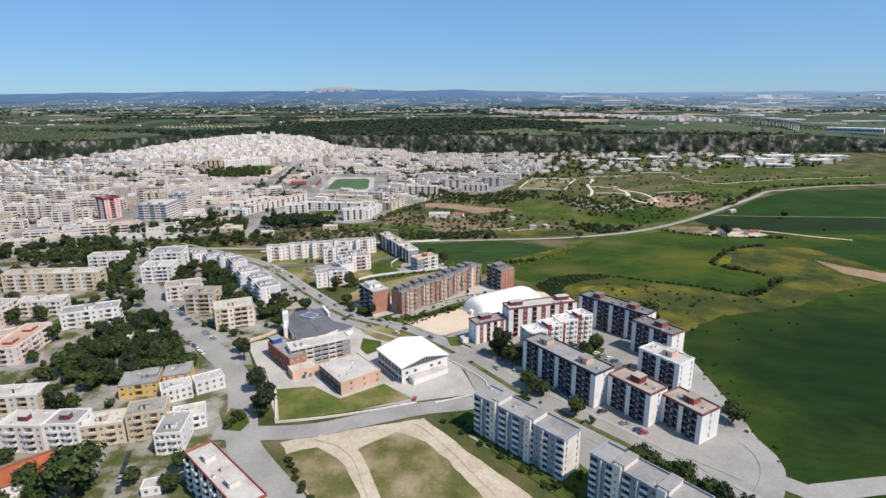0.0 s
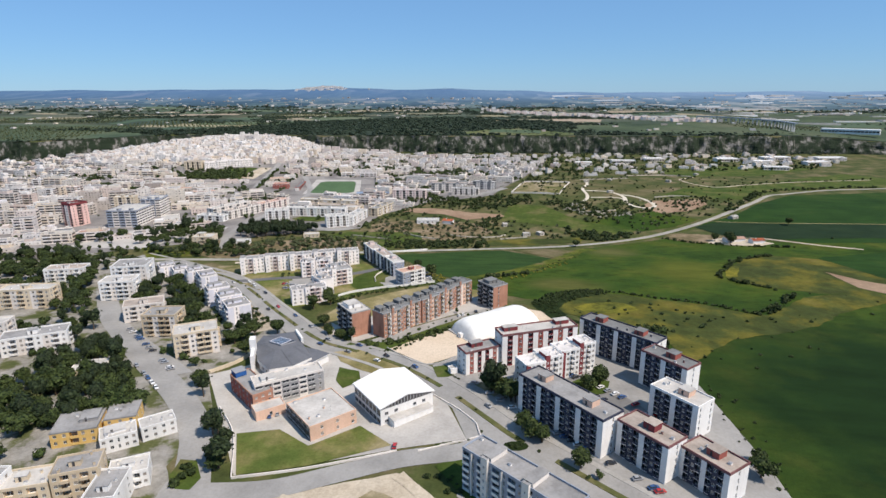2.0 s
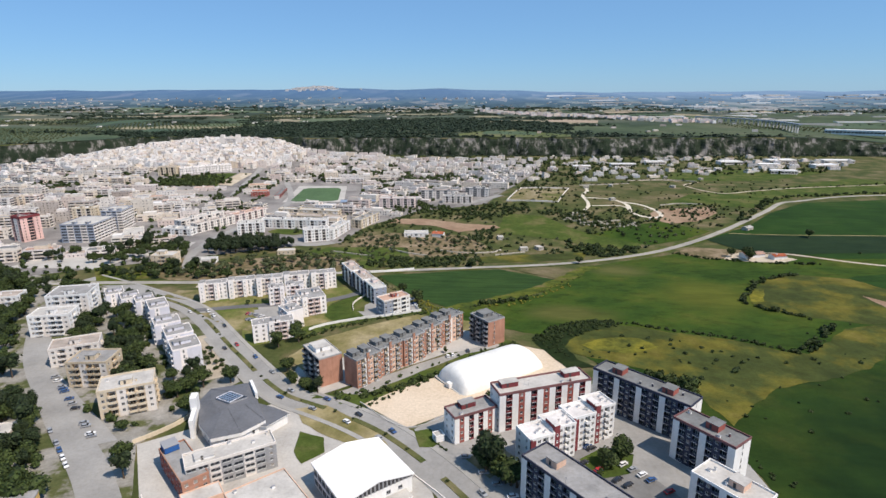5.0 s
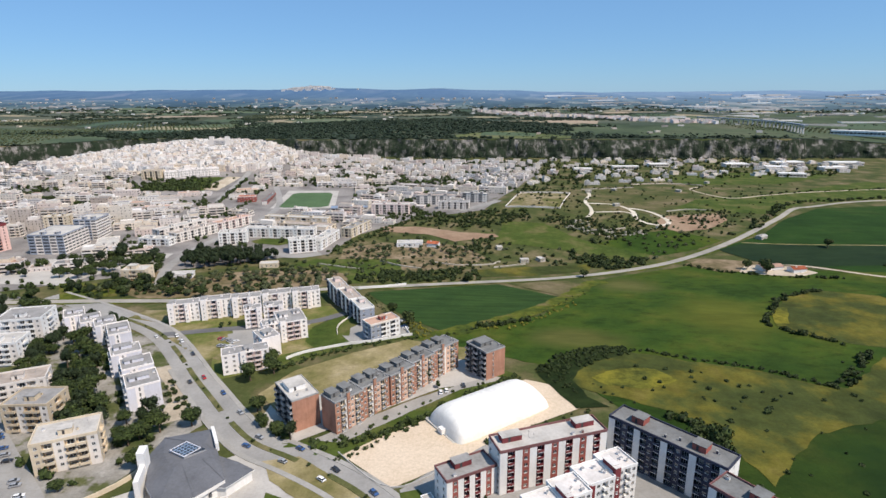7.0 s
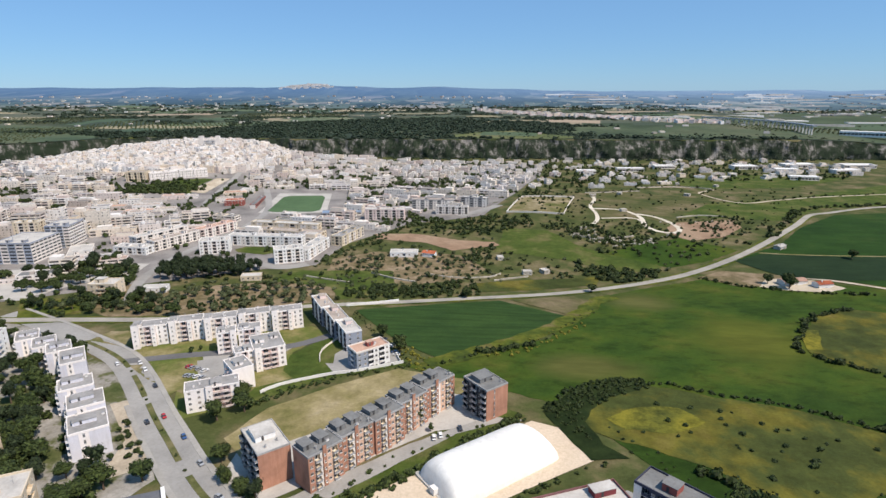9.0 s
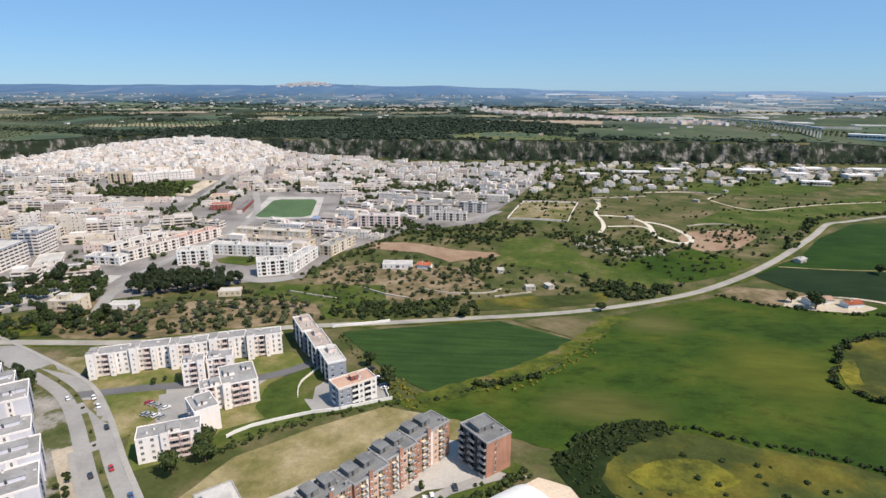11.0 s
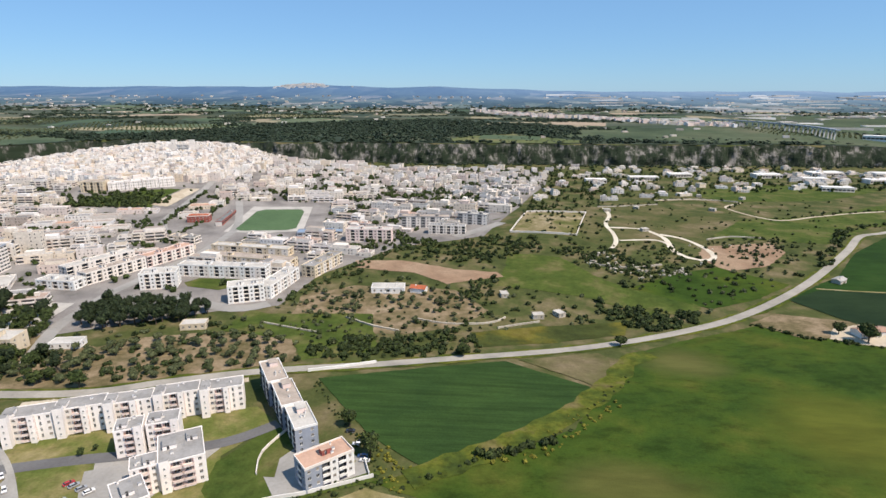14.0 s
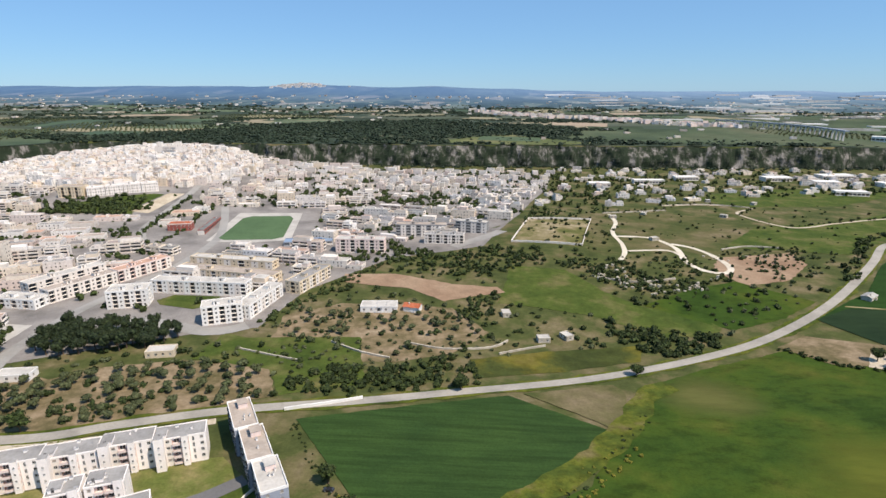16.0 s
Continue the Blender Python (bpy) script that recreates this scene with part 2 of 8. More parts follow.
M["paving"] = paint("pale_paving", (0.44, 0.42, 0.39), 0.1, 0.9, 0.06, 0.7)
M["urban"] = paint("town_ground", (0.25, 0.235, 0.225), 0.22, 0.9, 0.03, 0.25)
M["kerb"] = paint("kerb_stone", (0.45, 0.44, 0.42), 0.08)
M["white"] = paint("white_render", (0.78, 0.77, 0.75), 0.06)
M["offwhite"] = paint("warm_white_render", (0.74, 0.69, 0.64), 0.07)
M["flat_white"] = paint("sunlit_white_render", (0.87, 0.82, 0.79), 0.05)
M["lavender"] = paint("pale_lavender_render", (0.66, 0.66, 0.72), 0.07)
M["pinkish"] = paint("pale_pink_render", (0.74, 0.61, 0.57), 0.07)
M["cream"] = paint("cream_render", (0.66, 0.56, 0.42), 0.08)
M["beige"] = paint("beige_render", (0.56, 0.46, 0.33), 0.08)
M["yellow"] = paint("yellow_render", (0.7, 0.47, 0.17), 0.08)
M["red"] = paint("dark_red_render", (0.2, 0.045, 0.05), 0.1)
M["maroon"] = paint("weathered_maroon_render", (0.2, 0.095, 0.095), 0.12)
M["brickred"] = paint("brick_red_render", (0.33, 0.1, 0.08), 0.1)
# dark blue of the bays, deep enough to carry the west fronts' shade too
M["navy"] = paint("dark_blue_render_with_shade", (0.05, 0.055, 0.085), 0.1)
M["bluegrey"] = paint("blue_grey_render", (0.3, 0.335, 0.4), 0.07)
M["grey"] = paint("grey_concrete", (0.34, 0.34, 0.34), 0.12)
M["dark"] = paint("dark_parts_and_recess_shade", (0.06, 0.058, 0.06), 0.1)
M["salmon"] = paint("salmon_render", (0.66, 0.45, 0.34), 0.08)
M["roof"] = paint("grey_roofing_felt", (0.3, 0.295, 0.29), 0.14, 0.9, 0.12, 0.8)
M["roof_lite"] = paint("pale_roof_tiles", (0.5, 0.48, 0.45), 0.12, 0.9, 0.12, 0.8)
M["roof_tan"] = paint("brownish_roof_tiles", (0.4, 0.345, 0.3), 0.14, 0.9, 0.12, 0.8)
M["roof_salmon"] = paint("salmon_roof_tiles", (0.5, 0.33, 0.25), 0.12, 0.9, 0.12, 0.8)
M["roof_slate"] = paint("slate_grey_roof", (0.135, 0.14, 0.155), 0.1, 0.7, 0.1, 0.8)
M["roof_dark"] = paint("weathered_dark_roofing", (0.19, 0.195, 0.195), 0.16, 0.9, 0.12, 0.8)
M["tile"] = paint("terracotta_tiles", (0.42, 0.13, 0.065), 0.14, 0.8, 0.15, 1.5)
M["membrane"] = paint("white_membrane", (0.8, 0.79, 0.75), 0.04, 0.6, 0.05, 0.4)
M["sheet"] = paint("white_metal_sheet", (0.8, 0.79, 0.77), 0.03, 0.5, 0.05, 0.5, 0.4)
M["metal"] = paint("grey_metal", (0.3, 0.3, 0.31), 0.05, 0.45, 0.1, 1.0, 0.5)
M["stone"] = paint("dry_stone", (0.48, 0.44, 0.37), 0.16, 0.95, 0.2, 1.5)
M["shutter"] = paint("shutter_plastic", (0.3, 0.27, 0.24), 0.06, 0.6)
M["frame"] = paint("white_window_frame", (0.7, 0.7, 0.68), 0.03, 0.5)
M["trunk"] = paint("bark", (0.13, 0.095, 0.065), 0.15, 0.95, 0.5, 4.0)
gm, gnt, gb = shader("window_glass", 0.06, 0, 0.6)
gb.inputs["Base Color"].default_value = (0.03, 0.035, 0.042, 1)
M["glass"] = gm
M["brick"] = paint("orange_brick", (0.43, 0.225, 0.155), 0.14, 0.9, 0.15, 3.0)
M["blue_sheet"] = paint("faded_blue_sheet", (0.22, 0.3, 0.42), 0.08, 0.5)
M["car_blue_tank"] = paint("blue_painted_metal", (0.03, 0.11, 0.33), 0.06, 0.5)
M["leaf"] = leafy("broad_leaves", (0.012, 0.02, 0.006), (0.048, 0.068, 0.02))
M["leaf_dark"] = leafy("pine_needles", (0.008, 0.014, 0.007), (0.028, 0.042, 0.017))
# far leaves are tinted blue-green for haze, not for their species
M["leaf_far"] = leafy("far_leaves_haze_tint", (0.01, 0.018, 0.012), (0.026, 0.042, 0.028))
M["leaf_olive"] = leafy("olive_leaves", (0.035, 0.045, 0.02), (0.075, 0.088, 0.042))
M["leaf_hedge"] = leafy("hedge_leaves", (0.009, 0.016, 0.005), (0.034, 0.05, 0.014))
M["leaf_yellow"] = leafy("broom_blossom", (0.07, 0.085, 0.015), (0.17, 0.155, 0.022))
M["far_tan"] = island("far_stubble", [(0.2, 0.19, 0.11), (0.3, 0.26, 0.17), (0.24, 0.22, 0.14), (0.34, 0.27, 0.2)])
# next three far tones also hold a little blue haze
M["far_green"] = island("far_crops", [(0.048, 0.082, 0.048), (0.072, 0.107, 0.057), (0.104, 0.135, 0.076)])
M["far_dark"] = island("far_scrub", [(0.03, 0.048, 0.03), (0.045, 0.065, 0.04)])
M["far_olive"] = island("far_groves", [(0.05, 0.066, 0.046), (0.072, 0.088, 0.058), (0.095, 0.105, 0.07)])
M["townroof"] = island("mixed_roofing", [(0.2, 0.19, 0.19), (0.33, 0.3, 0.27), (0.42, 0.28, 0.22), (0.28, 0.28, 0.28)])
M["town"] = island("town_render", [(0.46, 0.39, 0.34), (0.74, 0.7, 0.65), (0.7, 0.59, 0.46), (0.78, 0.75, 0.72), (0.62, 0.5, 0.44), (0.76, 0.74, 0.73), (0.7, 0.63, 0.54), (0.8, 0.78, 0.77)])
M["opening"] = paint("opening_shade_paint", (0.06, 0.058, 0.06), 0.1)
M["roof_pale"] = paint("whitewashed_roof", (0.66, 0.63, 0.61), 0.12, 0.9, 0.12, 0.8)
M["redtower"] = paint("pale_salmon_render", (0.74, 0.5, 0.45), 0.08)
M["oldtown"] = island("limewashed_walls", [(0.68, 0.62, 0.56), (0.78, 0.75, 0.71), (0.72, 0.7, 0.68), (0.66, 0.55, 0.42), (0.8, 0.78, 0.76), (0.6, 0.5, 0.44), (0.8, 0.79, 0.77)])


# ---- shapes ----
def mesh_of(name, verts, faces, mats, index=None, smooth=False):
    me = bpy.data.meshes.new(name)
    me.from_pydata([tuple(v) for v in verts], [], faces)
    for m in mats:
        me.materials.append(m)
    if index is not None:
        me.polygons.foreach_set("material_index", index)
    if smooth:
        me.polygons.foreach_set("use_smooth", [True] * len(faces))
    me.update()
    return me


class Build:
    """Collects faces with their materials and makes one mesh of them."""

    def __init__(self):
        self.v, self.f, self.k, self.m = [], [], [], []

    def mat(self, name):
        if name not in self.m:
            self.m.append(name)
        return self.m.index(name)

    def face(self, pts, mat):
        n = len(self.v)
        self.v.extend(pts)
        self.f.append(tuple(range(n, n + len(pts))))
        self.k.append(self.mat(mat))

    def box(self, x0, y0, z0, x1, y1, z1, mat, top=None, base=False):
        self.prism([(x0, y0), (x1, y0), (x1, y1), (x0, y1)], z0, z1, mat, top, base)

    def prism(self, ring, z0, z1, mat, top=None, base=False):
        n, a = len(ring), len(self.v)
        self.v.extend([(x, y, z0) for x, y in ring] + [(x, y, z1) for x, y in ring])
        for i in range(n):
            j = (i + 1) % n
            self.f.append((a + i, a + j, a + n + j, a + n + i))
            self.k.append(self.mat(mat))
        self.f.append(tuple(range(a + n, a + 2 * n)))
        self.k.append(self.mat(top or mat))
        if base:
            self.f.append(tuple(range(a + n - 1, a - 1, -1)))
            self.k.append(self.mat(mat))

    def mesh(self, name, smooth=False, weld=True):
        v, f = self.v, self.f
        if weld and len(v) < 20000:
            seen, to, v = {}, [], []
            for p in self.v:
                key = (round(p[0], 3), round(p[1], 3), round(p[2], 3))
                if key not in seen:
                    seen[key] = len(v)
                    v.append(p)
                to.append(seen[key])
            f = [tuple(to[i] for i in q) for q in self.f]
        return mesh_of(name, v, f, [M[m] for m in self.m], self.k, smooth)


def part(name, mesh, parent, at=None, label=""):
    ob = new(name, mesh)
    ob.parent = parent
    if at is not None:
        ob.matrix_basis = at
    return tagged(ob, label) if label else ob


def thing(name, x, y, rot, label, category, group="", z=None):
    e = new(name)
    e.empty_display_size = 1
    e.matrix_basis = pose(x, y, land_z(x, y) if z is None else z, 0, 0, rot)
    return tagged(e, label, category, group)


def inside(x, y, poly):
    hit = False
    for (x1, y1), (x2, y2) in zip(poly, poly[1:] + poly[:1]):
        if (y1 > y) != (y2 > y) and x < (x2 - x1) * (y - y1) / (y2 - y1) + x1:
            hit = not hit
    return hit


FOOT, WAYS = [], []


def free(x, y, gap=2.0):
    """True where no building or road lies within the gap."""
    for fx, fy, c, s1, L, W in FOOT:
        u, v = c * (x - fx) + s1 * (y - fy), -s1 * (x - fx) + c * (y - fy)
        if -gap < u < L + gap and -gap < v < W + gap:
            return False
    return all((x - px) ** 2 + (y - py) ** 2 > (r + gap) ** 2 for px, py, r in WAYS if abs(x - px) < 40)


def curve_through(pts, step=6.0):
    out, p = [], [pts[0], *pts, pts[-1]]
    for i in range(1, len(p) - 2):
        a, b, c, d = (np.array(q, float) for q in p[i - 1:i + 3])
        n = max(1, int(np.linalg.norm(c - b) / step))
        for k in range(n):
            t = k / n
            out.append(0.5 * (2 * b + (c - a) * t + (2 * a - 5 * b + 4 * c - d) * t * t + (3 * b - a - 3 * c + d) * t ** 3))
    out.append(np.array(pts[-1], float))
    return out


# ---- lie of the land ----
def bell(x, y, cx, cy, sx, sy):
    return math.exp(-((x - cx) / sx) ** 2 - ((y - cy) / sy) ** 2)


def ease(v):
    v = min(1.0, max(0.0, v))
    return v * v * (3 - 2 * v)


def cliff_y(x):
    return 1468 + 26 * noise.noise((x / 170, 3.1, 0)) + 12 * noise.noise((x / 50, 7.7, 0)) + 40 * ease((-x - 500) / 300) - 260 * ease((-x - 800) / 300)


def land_z(x, y):
    z = 7 * bell(x, y, 75, 290, 110, 130) - 9 * bell(x, y, 110, 650, 190, 100) + 7 * bell(x, y, 80, 900, 90, 110) + 3 * bell(x, y, -175, 255, 60, 60)
    z += 44 * bell(x, y, -560, 1290, 290 if x < -560 else 220, 323)
    c = cliff_y(x)
    if y > c - 118:
        side = 1 - 0.55 * ease((x - 700) / 400)
        z = z * (1 - ease((y - c + 118) / 100)) + 40 * side * ease((y - c - 13) / 16)
        far = max(0.0, y - c - 29)
        z += far / 3400 * (88 - 40 * side + 36) + 4 * noise.noise((x / 260, y / 260, 1)) * min(1, far / 200)
        z += ease((y - 4050) / 800) * (34 * ease((900 - x) / 1500) + 7 * noise.noise((x / 500, 0, 5)))
        z += 26 * bell(x, y, -1390, 4700, 190, 260)
    return z


def steps(stops):
    out = []
    for a, b, n in stops:
        out += [a + (b - a) * i / n for i in range(n)]
    return out + [stops[-1][1]]


gx = steps([(-5200, -1500, 37), (-1500, -600, 30), (-600, 700, 118), (700, 1500, 27), (1500, 5200, 37)])
gy = steps([(-700, 100, 16), (100, 1100, 100), (1100, 1420, 20), (1420, 1560, 28), (1560, 2200, 25), (2200, 4950, 55)])
gv = [(x, y, land_z(x, y)) for y in gy for x in gx]
nx = len(gx)
gf = [(j * nx + i, j * nx + i + 1, (j + 1) * nx + i + 1, (j + 1) * nx + i) for j in range(len(gy) - 1) for i in range(nx - 1)]
ground = new("ground", mesh_of("ground", gv, gf, [M["ground"]], None, True))
tagged(ground, "gently rolling dry scrub and farmland rising to distant hills", "ground", kind="structure")


def drape(name, ring, mat, label, category, lift=0.12, rough=0.0, kind="structure", size=12.0):
    """A sheet over the land inside the ring; rough: how uneven its edge is."""
    pts = []
    for (x1, y1), (x2, y2) in zip(ring, ring[1:] + ring[:1]):
        n = max(1, int(math.hypot(x2 - x1, y2 - y1) / (5 if rough else size)))
        for k in range(n):
            x, y = x1 + (x2 - x1) * k / n, y1 + (y2 - y1) * k / n
            pts.append((x + rough * noise.noise((x / 7, y / 7, 2)), y + rough * noise.noise((x / 7, y / 7, 9)), 0))
    bm = bmesh.new()
    bm.faces.new([bm.verts.new(p) for p in pts])
    bmesh.ops.triangulate(bm, faces=bm.faces[:])
    for _ in range(8):
        long = [e for e in bm.edges if e.calc_length() > size * 1.6]
        if not long:
            break
        bmesh.ops.subdivide_edges(bm, edges=long, cuts=1)
        bmesh.ops.triangulate(bm, faces=[f for f in bm.faces if len(f.verts) > 3])
    for v in bm.verts:
        v.co.z = land_z(v.co.x, v.co.y) + lift
    bmesh.ops.recalc_face_normals(bm, faces=bm.faces[:])
    if bm.faces and sum(f.normal.z for f in bm.faces) < 0:
        bmesh.ops.reverse_faces(bm, faces=bm.faces[:])
    me = bpy.data.meshes.new(name)
    bm.to_mesh(me)
    bm.free()
    me.materials.append(M[mat])
    return tagged(new(name, me), label, category, kind=kind)


def ribbon(name, pts, width, mat, label, category, lift=0.2, thick=0.0, wob=0.0, step=6.0, shift=0.0):
    line = curve_through(pts, step)
    if category in ("road", "car park"):
        WAYS.extend((p[0], p[1], width / 2) for p in line)
    b, rows = Build(), []
    for i, p in enumerate(line):
        d = line[min(i + 1, len(line) - 1)] - line[max(i - 1, 0)]
        n = np.array((-d[1], d[0])) / (np.linalg.norm(d) + 1e-9)
        w = width / 2 * (1 + wob * noise.noise((p[0] / 9, p[1] / 9, 4)))
        rows.append([p + n * (shift + w), p + n * (shift - w)])
    for (a, c), (a2, c2) in zip(rows, rows[1:]):
        q = [(*v, land_z(*v) + lift) for v in (c, c2, a2, a)]
        b.face(q, mat)
        if thick:
            for s, e in ((q[0], q[1]), (q[2], q[3])):
                b.face([(s[0], s[1], s[2] - thick), (e[0], e[1], e[2] - thick), e, s], mat)
    if thick:
        for a, c in (rows[0], rows[-1]):
            s, e = (*a, land_z(*a) + lift), (*c, land_z(*c) + lift)
            b.face([(s[0], s[1], s[2] - thick), (e[0], e[1], e[2] - thick), e, s], mat)
    return tagged(new(name, b.mesh(name)), label, category, kind="structure")


def wall_along(name, pts, height, width, mat, label, category="wall"):
    line = curve_through(pts, 5.0) if len(pts) > 2 else curve_through([pts[0], pts[1]], 8.0)
    b = Build()
    for p, q in zip(line, line[1:]):
        d = q - p
        n = np.array((-d[1], d[0])) / (np.linalg.norm(d) + 1e-9) * width / 2
        z0 = min(land_z(*p), land_z(*q))
        ring = [tuple(p - n), tuple(q - n), tuple(q + n), tuple(p + n)]
        b.prism(ring, z0 - 0.5, z0 + height * (1 + 0.04 * noise.noise((p[0], p[1], 0))), mat)
    return tagged(new(name, b.mesh(name)), label, category, kind="structure")


# ---- fields, lots and lawns ----
MEADOW = [(-45, 462), (-17, 473), (0, 486), (24, 493), (43, 506), (63, 546), (85, 596), (138, 628), (200, 655), (300, 628), (408, 640), (760, 560), (800, 190), (160, 188), (114, 192), (110, 245), (108, 290), (100, 330), (78, 362), (55, 400), (30, 428), (-10, 448)]
drape("meadow", MEADOW, "field_b", "wide green meadow with yellow flowering patches", "field", 0.15, 1.5)
drape("wheat_field", [(-90, 545), (13, 579), (63, 546), (36, 517), (0, 486), (-22, 470), (-51, 493)], "field_a", "dark green crop field with sowing rows", "field", 0.3, 0.6)
drape("flower_meadow", [(40, 408), (50, 422), (64, 440), (80, 448), (98, 444), (118, 436), (134, 433), (153, 427), (180, 411), (190, 412), (212, 432), (232, 452), (290, 470), (300, 452), (240, 420), (216, 398), (190, 382), (150, 366), (126, 342), (112, 326), (106, 352), (102, 368), (84, 382), (62, 392)], "field_y", "dry yellow-green meadow below a hedge", "field", 0.28, 2.0)
drape("crop_field", [(236, 700), (300, 748), (355, 818), (430, 887), (575, 920), (900, 930), (760, 640), (420, 622), (327, 622), (262, 664)], "field_c", "dark green crop field beyond the country road", "field", 0.3, 1.0)
drape("crop_strip", [(234, 697), (268, 716), (336, 706), (520, 700), (500, 640), (300, 641), (258, 652)], "field_d", "darker strip of crop beside the farm", "field", 0.42, 0.8)
ribbon("field_path", [(266, 719), (336, 709), (520, 703)], 2.2, "drygrass", "dry grass path between two crops", "path", 0.5, wob=0.3)
drape("crop_field", [(300, 565), (386, 590), (700, 560), (640, 430), (326, 486)], "field_c", "dark green crop field beside a dry strip", "field", 0.32, 1.5)
drape("hill_meadow", [(204, 520), (232, 560), (262, 575), (300, 560), (330, 500), (290, 470), (255, 460), (222, 470), (196, 492)], "field_y", "dry hilltop meadow ringed by a hedge", "field", 0.3, 1.5)
drape("dry_strip", [(283, 518), (299, 497), (322, 478), (420, 430), (410, 415), (305, 456), (286, 478)], "soil", "strip of pale bare soil between fields", "field", 0.34, 1.0)
drape("stubble_field", [(188, 655), (212, 672), (262, 655), (250, 632), (212, 628)], "orchard", "tan stubble field beside the farmhouse", "field", 0.34, 0.8)
drape("orchard_ground", [(-300, 590), (-236, 572), (-214, 588), (-175, 600), (-124, 599), (-108, 566), (-150, 545), (-205, 526), (-260, 520), (-310, 545)], "orchard", "dry reddish soil under an orchard", "field", 0.14, 1.5)
drape("scrub_meadow", [(-172, 602), (-167, 639), (-149, 634), (-80, 644), (-64, 584), (-106, 566), (-122, 594)], "green", "bright green rough meadow with bushes", "field", 0.2, 2.0)
drape("terraced_ground", [(-140, 672), (-106, 698), (-60, 704), (-23, 700), (4, 663), (-20, 628), (-52, 612), (-98, 607), (-135, 634)], "orchard", "dry terraced ground with scattered trees", "field", 0.16, 2.0)
drape("ploughed_plot", [(-118, 763), (-75, 767), (-25, 747), (11, 743), (18, 733), (-5, 725), (-30, 712), (-60, 735), (-88, 738), (-116, 744)], "soil", "reddish-brown ploughed plot", "field", 0.24, 1.2)
drape("green_field", [(11, 713), (20, 760), (23, 793), (71, 783), (100, 735), (120, 716), (168, 692), (158, 672), (123, 668), (80, 698), (40, 709)], "green", "fresh green field among bushes", "field", 0.22, 1.5)
drape("rough_meadow", [(120, 718), (160, 745), (207, 768), (251, 728), (215, 700), (171, 680)], "field_b", "rough green meadow by the road", "field", 0.24, 1.5)
drape("roadside_meadow", [(-8, 622), (40, 640), (104, 656), (96, 632), (47, 613), (-5, 597)], "field_y", "yellowish meadow along the road", "field", 0.2, 1.0)
drape("farm_yard", [(226, 628), (240, 648), (276, 642), (290, 622), (270, 612), (244, 618)], "dirt", "pale dusty yard round the farmhouses", "yard", 0.4, 1.0)
drape("quarry_ground", [(200, 790), (216, 830), (255, 842), (295, 854), (290, 815), (253, 772), (211, 758)], "soil", "bare reddish quarry ground", "ground", 0.22, 2.5)
drape("dry_patch", [(21, 582), (72, 598), (76, 588), (73, 566), (63, 550)], "pasture", "dry brownish corner beside the crop field", "field", 0.36, 1.5)
ribbon("flowering_verge", [(-30, 464), (-12, 476), (14, 494), (38, 515), (58, 538), (74, 562), (88, 588), (104, 600)], 13, "rough", "rough verge of weeds and yellow flowers along the crop field", "field", 0.38, wob=0.35, step=6.0)
drape("pasture", [(100, 830), (120, 1010), (220, 1030), (330, 960), (300, 860), (215, 835), (190, 850), (150, 830)], "pasture", "dry green pasture with tracks", "field", 0.18, 2.0)
drape("pasture", [(240, 870), (310, 960), (420, 985), (560, 1080), (640, 1120), (720, 1000), (560, 960), (440, 930), (350, 850)], "green", "green pasture beyond the bend of the road", "field", 0.2, 2.0)
drape("pasture", [(330, 1070), (480, 1090), (640, 1200), (480, 1230), (300, 1150)], "green", "green pasture before the cliffs", "field", 0.2, 2.0)
drape("estate_ground", [(-30, 318), (0, 350), (40, 348), (56, 360), (104, 318), (112, 240), (113, 196), (95, 180), (70, 140), (-10, 215), (-8, 250)], "asphalt", "pale asphalt yards of the housing estate", "yard", 0.16)
drape("school_ground", [(-150, 300), (-95, 345), (-78, 330), (-20, 282), (-8, 250), (-36, 243), (-100, 222), (-125, 262)], "paving", "pale paved yard of the school and church", "yard", 0.14)
drape("lawn", [(-111, 249), (-93, 254), (-76, 243), (-57, 259), (-40, 245), (-72, 230), (-99, 222)], "verge_grass", "patchy green lawn in front of the school", "lawn", 0.3)
drape("dry_lawn", [(-91, 334), (-76, 338), (-48, 318), (-40, 306), (-52, 304), (-69, 312), (-83, 322)], "drygrass", "dry tan grass between sports hall and avenue", "lawn", 0.3, 0.8)
drape("lawn", [(-82, 315), (-70, 311), (-66, 300), (-74, 292), (-80, 300)], "green", "small green plot behind the sports hall", "lawn", 0.32, 0.6)
drape("waste_ground", [(-92, 206), (-78, 213), (-34, 227), (-28, 222), (10, 185), (30, 165), (20, 120), (-70, 120), (-62, 165)], "dirt", "pale trodden waste ground", "ground", 0.16, 1.0)
drape("dry_lawn", [(-87, 198), (-75, 204), (-64, 197), (-52, 182), (-44, 165), (-40, 130), (-75, 130), (-66, 172)], "lawn", "dry grass verge on waste ground", "lawn", 0.3, 1.2)
drape("dry_lawn", [(-58, 202), (-43, 217), (-28, 210), (-8, 186), (8, 160), (0, 130), (-30, 130), (-40, 165)], "lawn", "dry grass patch on waste ground", "lawn", 0.3, 1.5)
drape("verge", [(-20, 232), (-8, 240), (30, 205), (62, 168), (50, 150), (30, 175), (0, 205)], "green", "grass strip beside the grey blocks", "lawn", 0.3, 0.8)
drape("traffic_island", [(-125, 219), (-126, 229), (-119, 229), (-112, 219), (-113, 212), (-119, 212)], "green", "small grassed traffic island with a bush", "lawn", 0.34)
drape("sand_lot", [(-60, 341), (-33, 319), (-8, 337), (8, 352), (50, 380), (46, 398), (24, 408), (-24, 368)], "sand", "bare pale sand lot by the air dome", "lot", 0.22, 0.4)
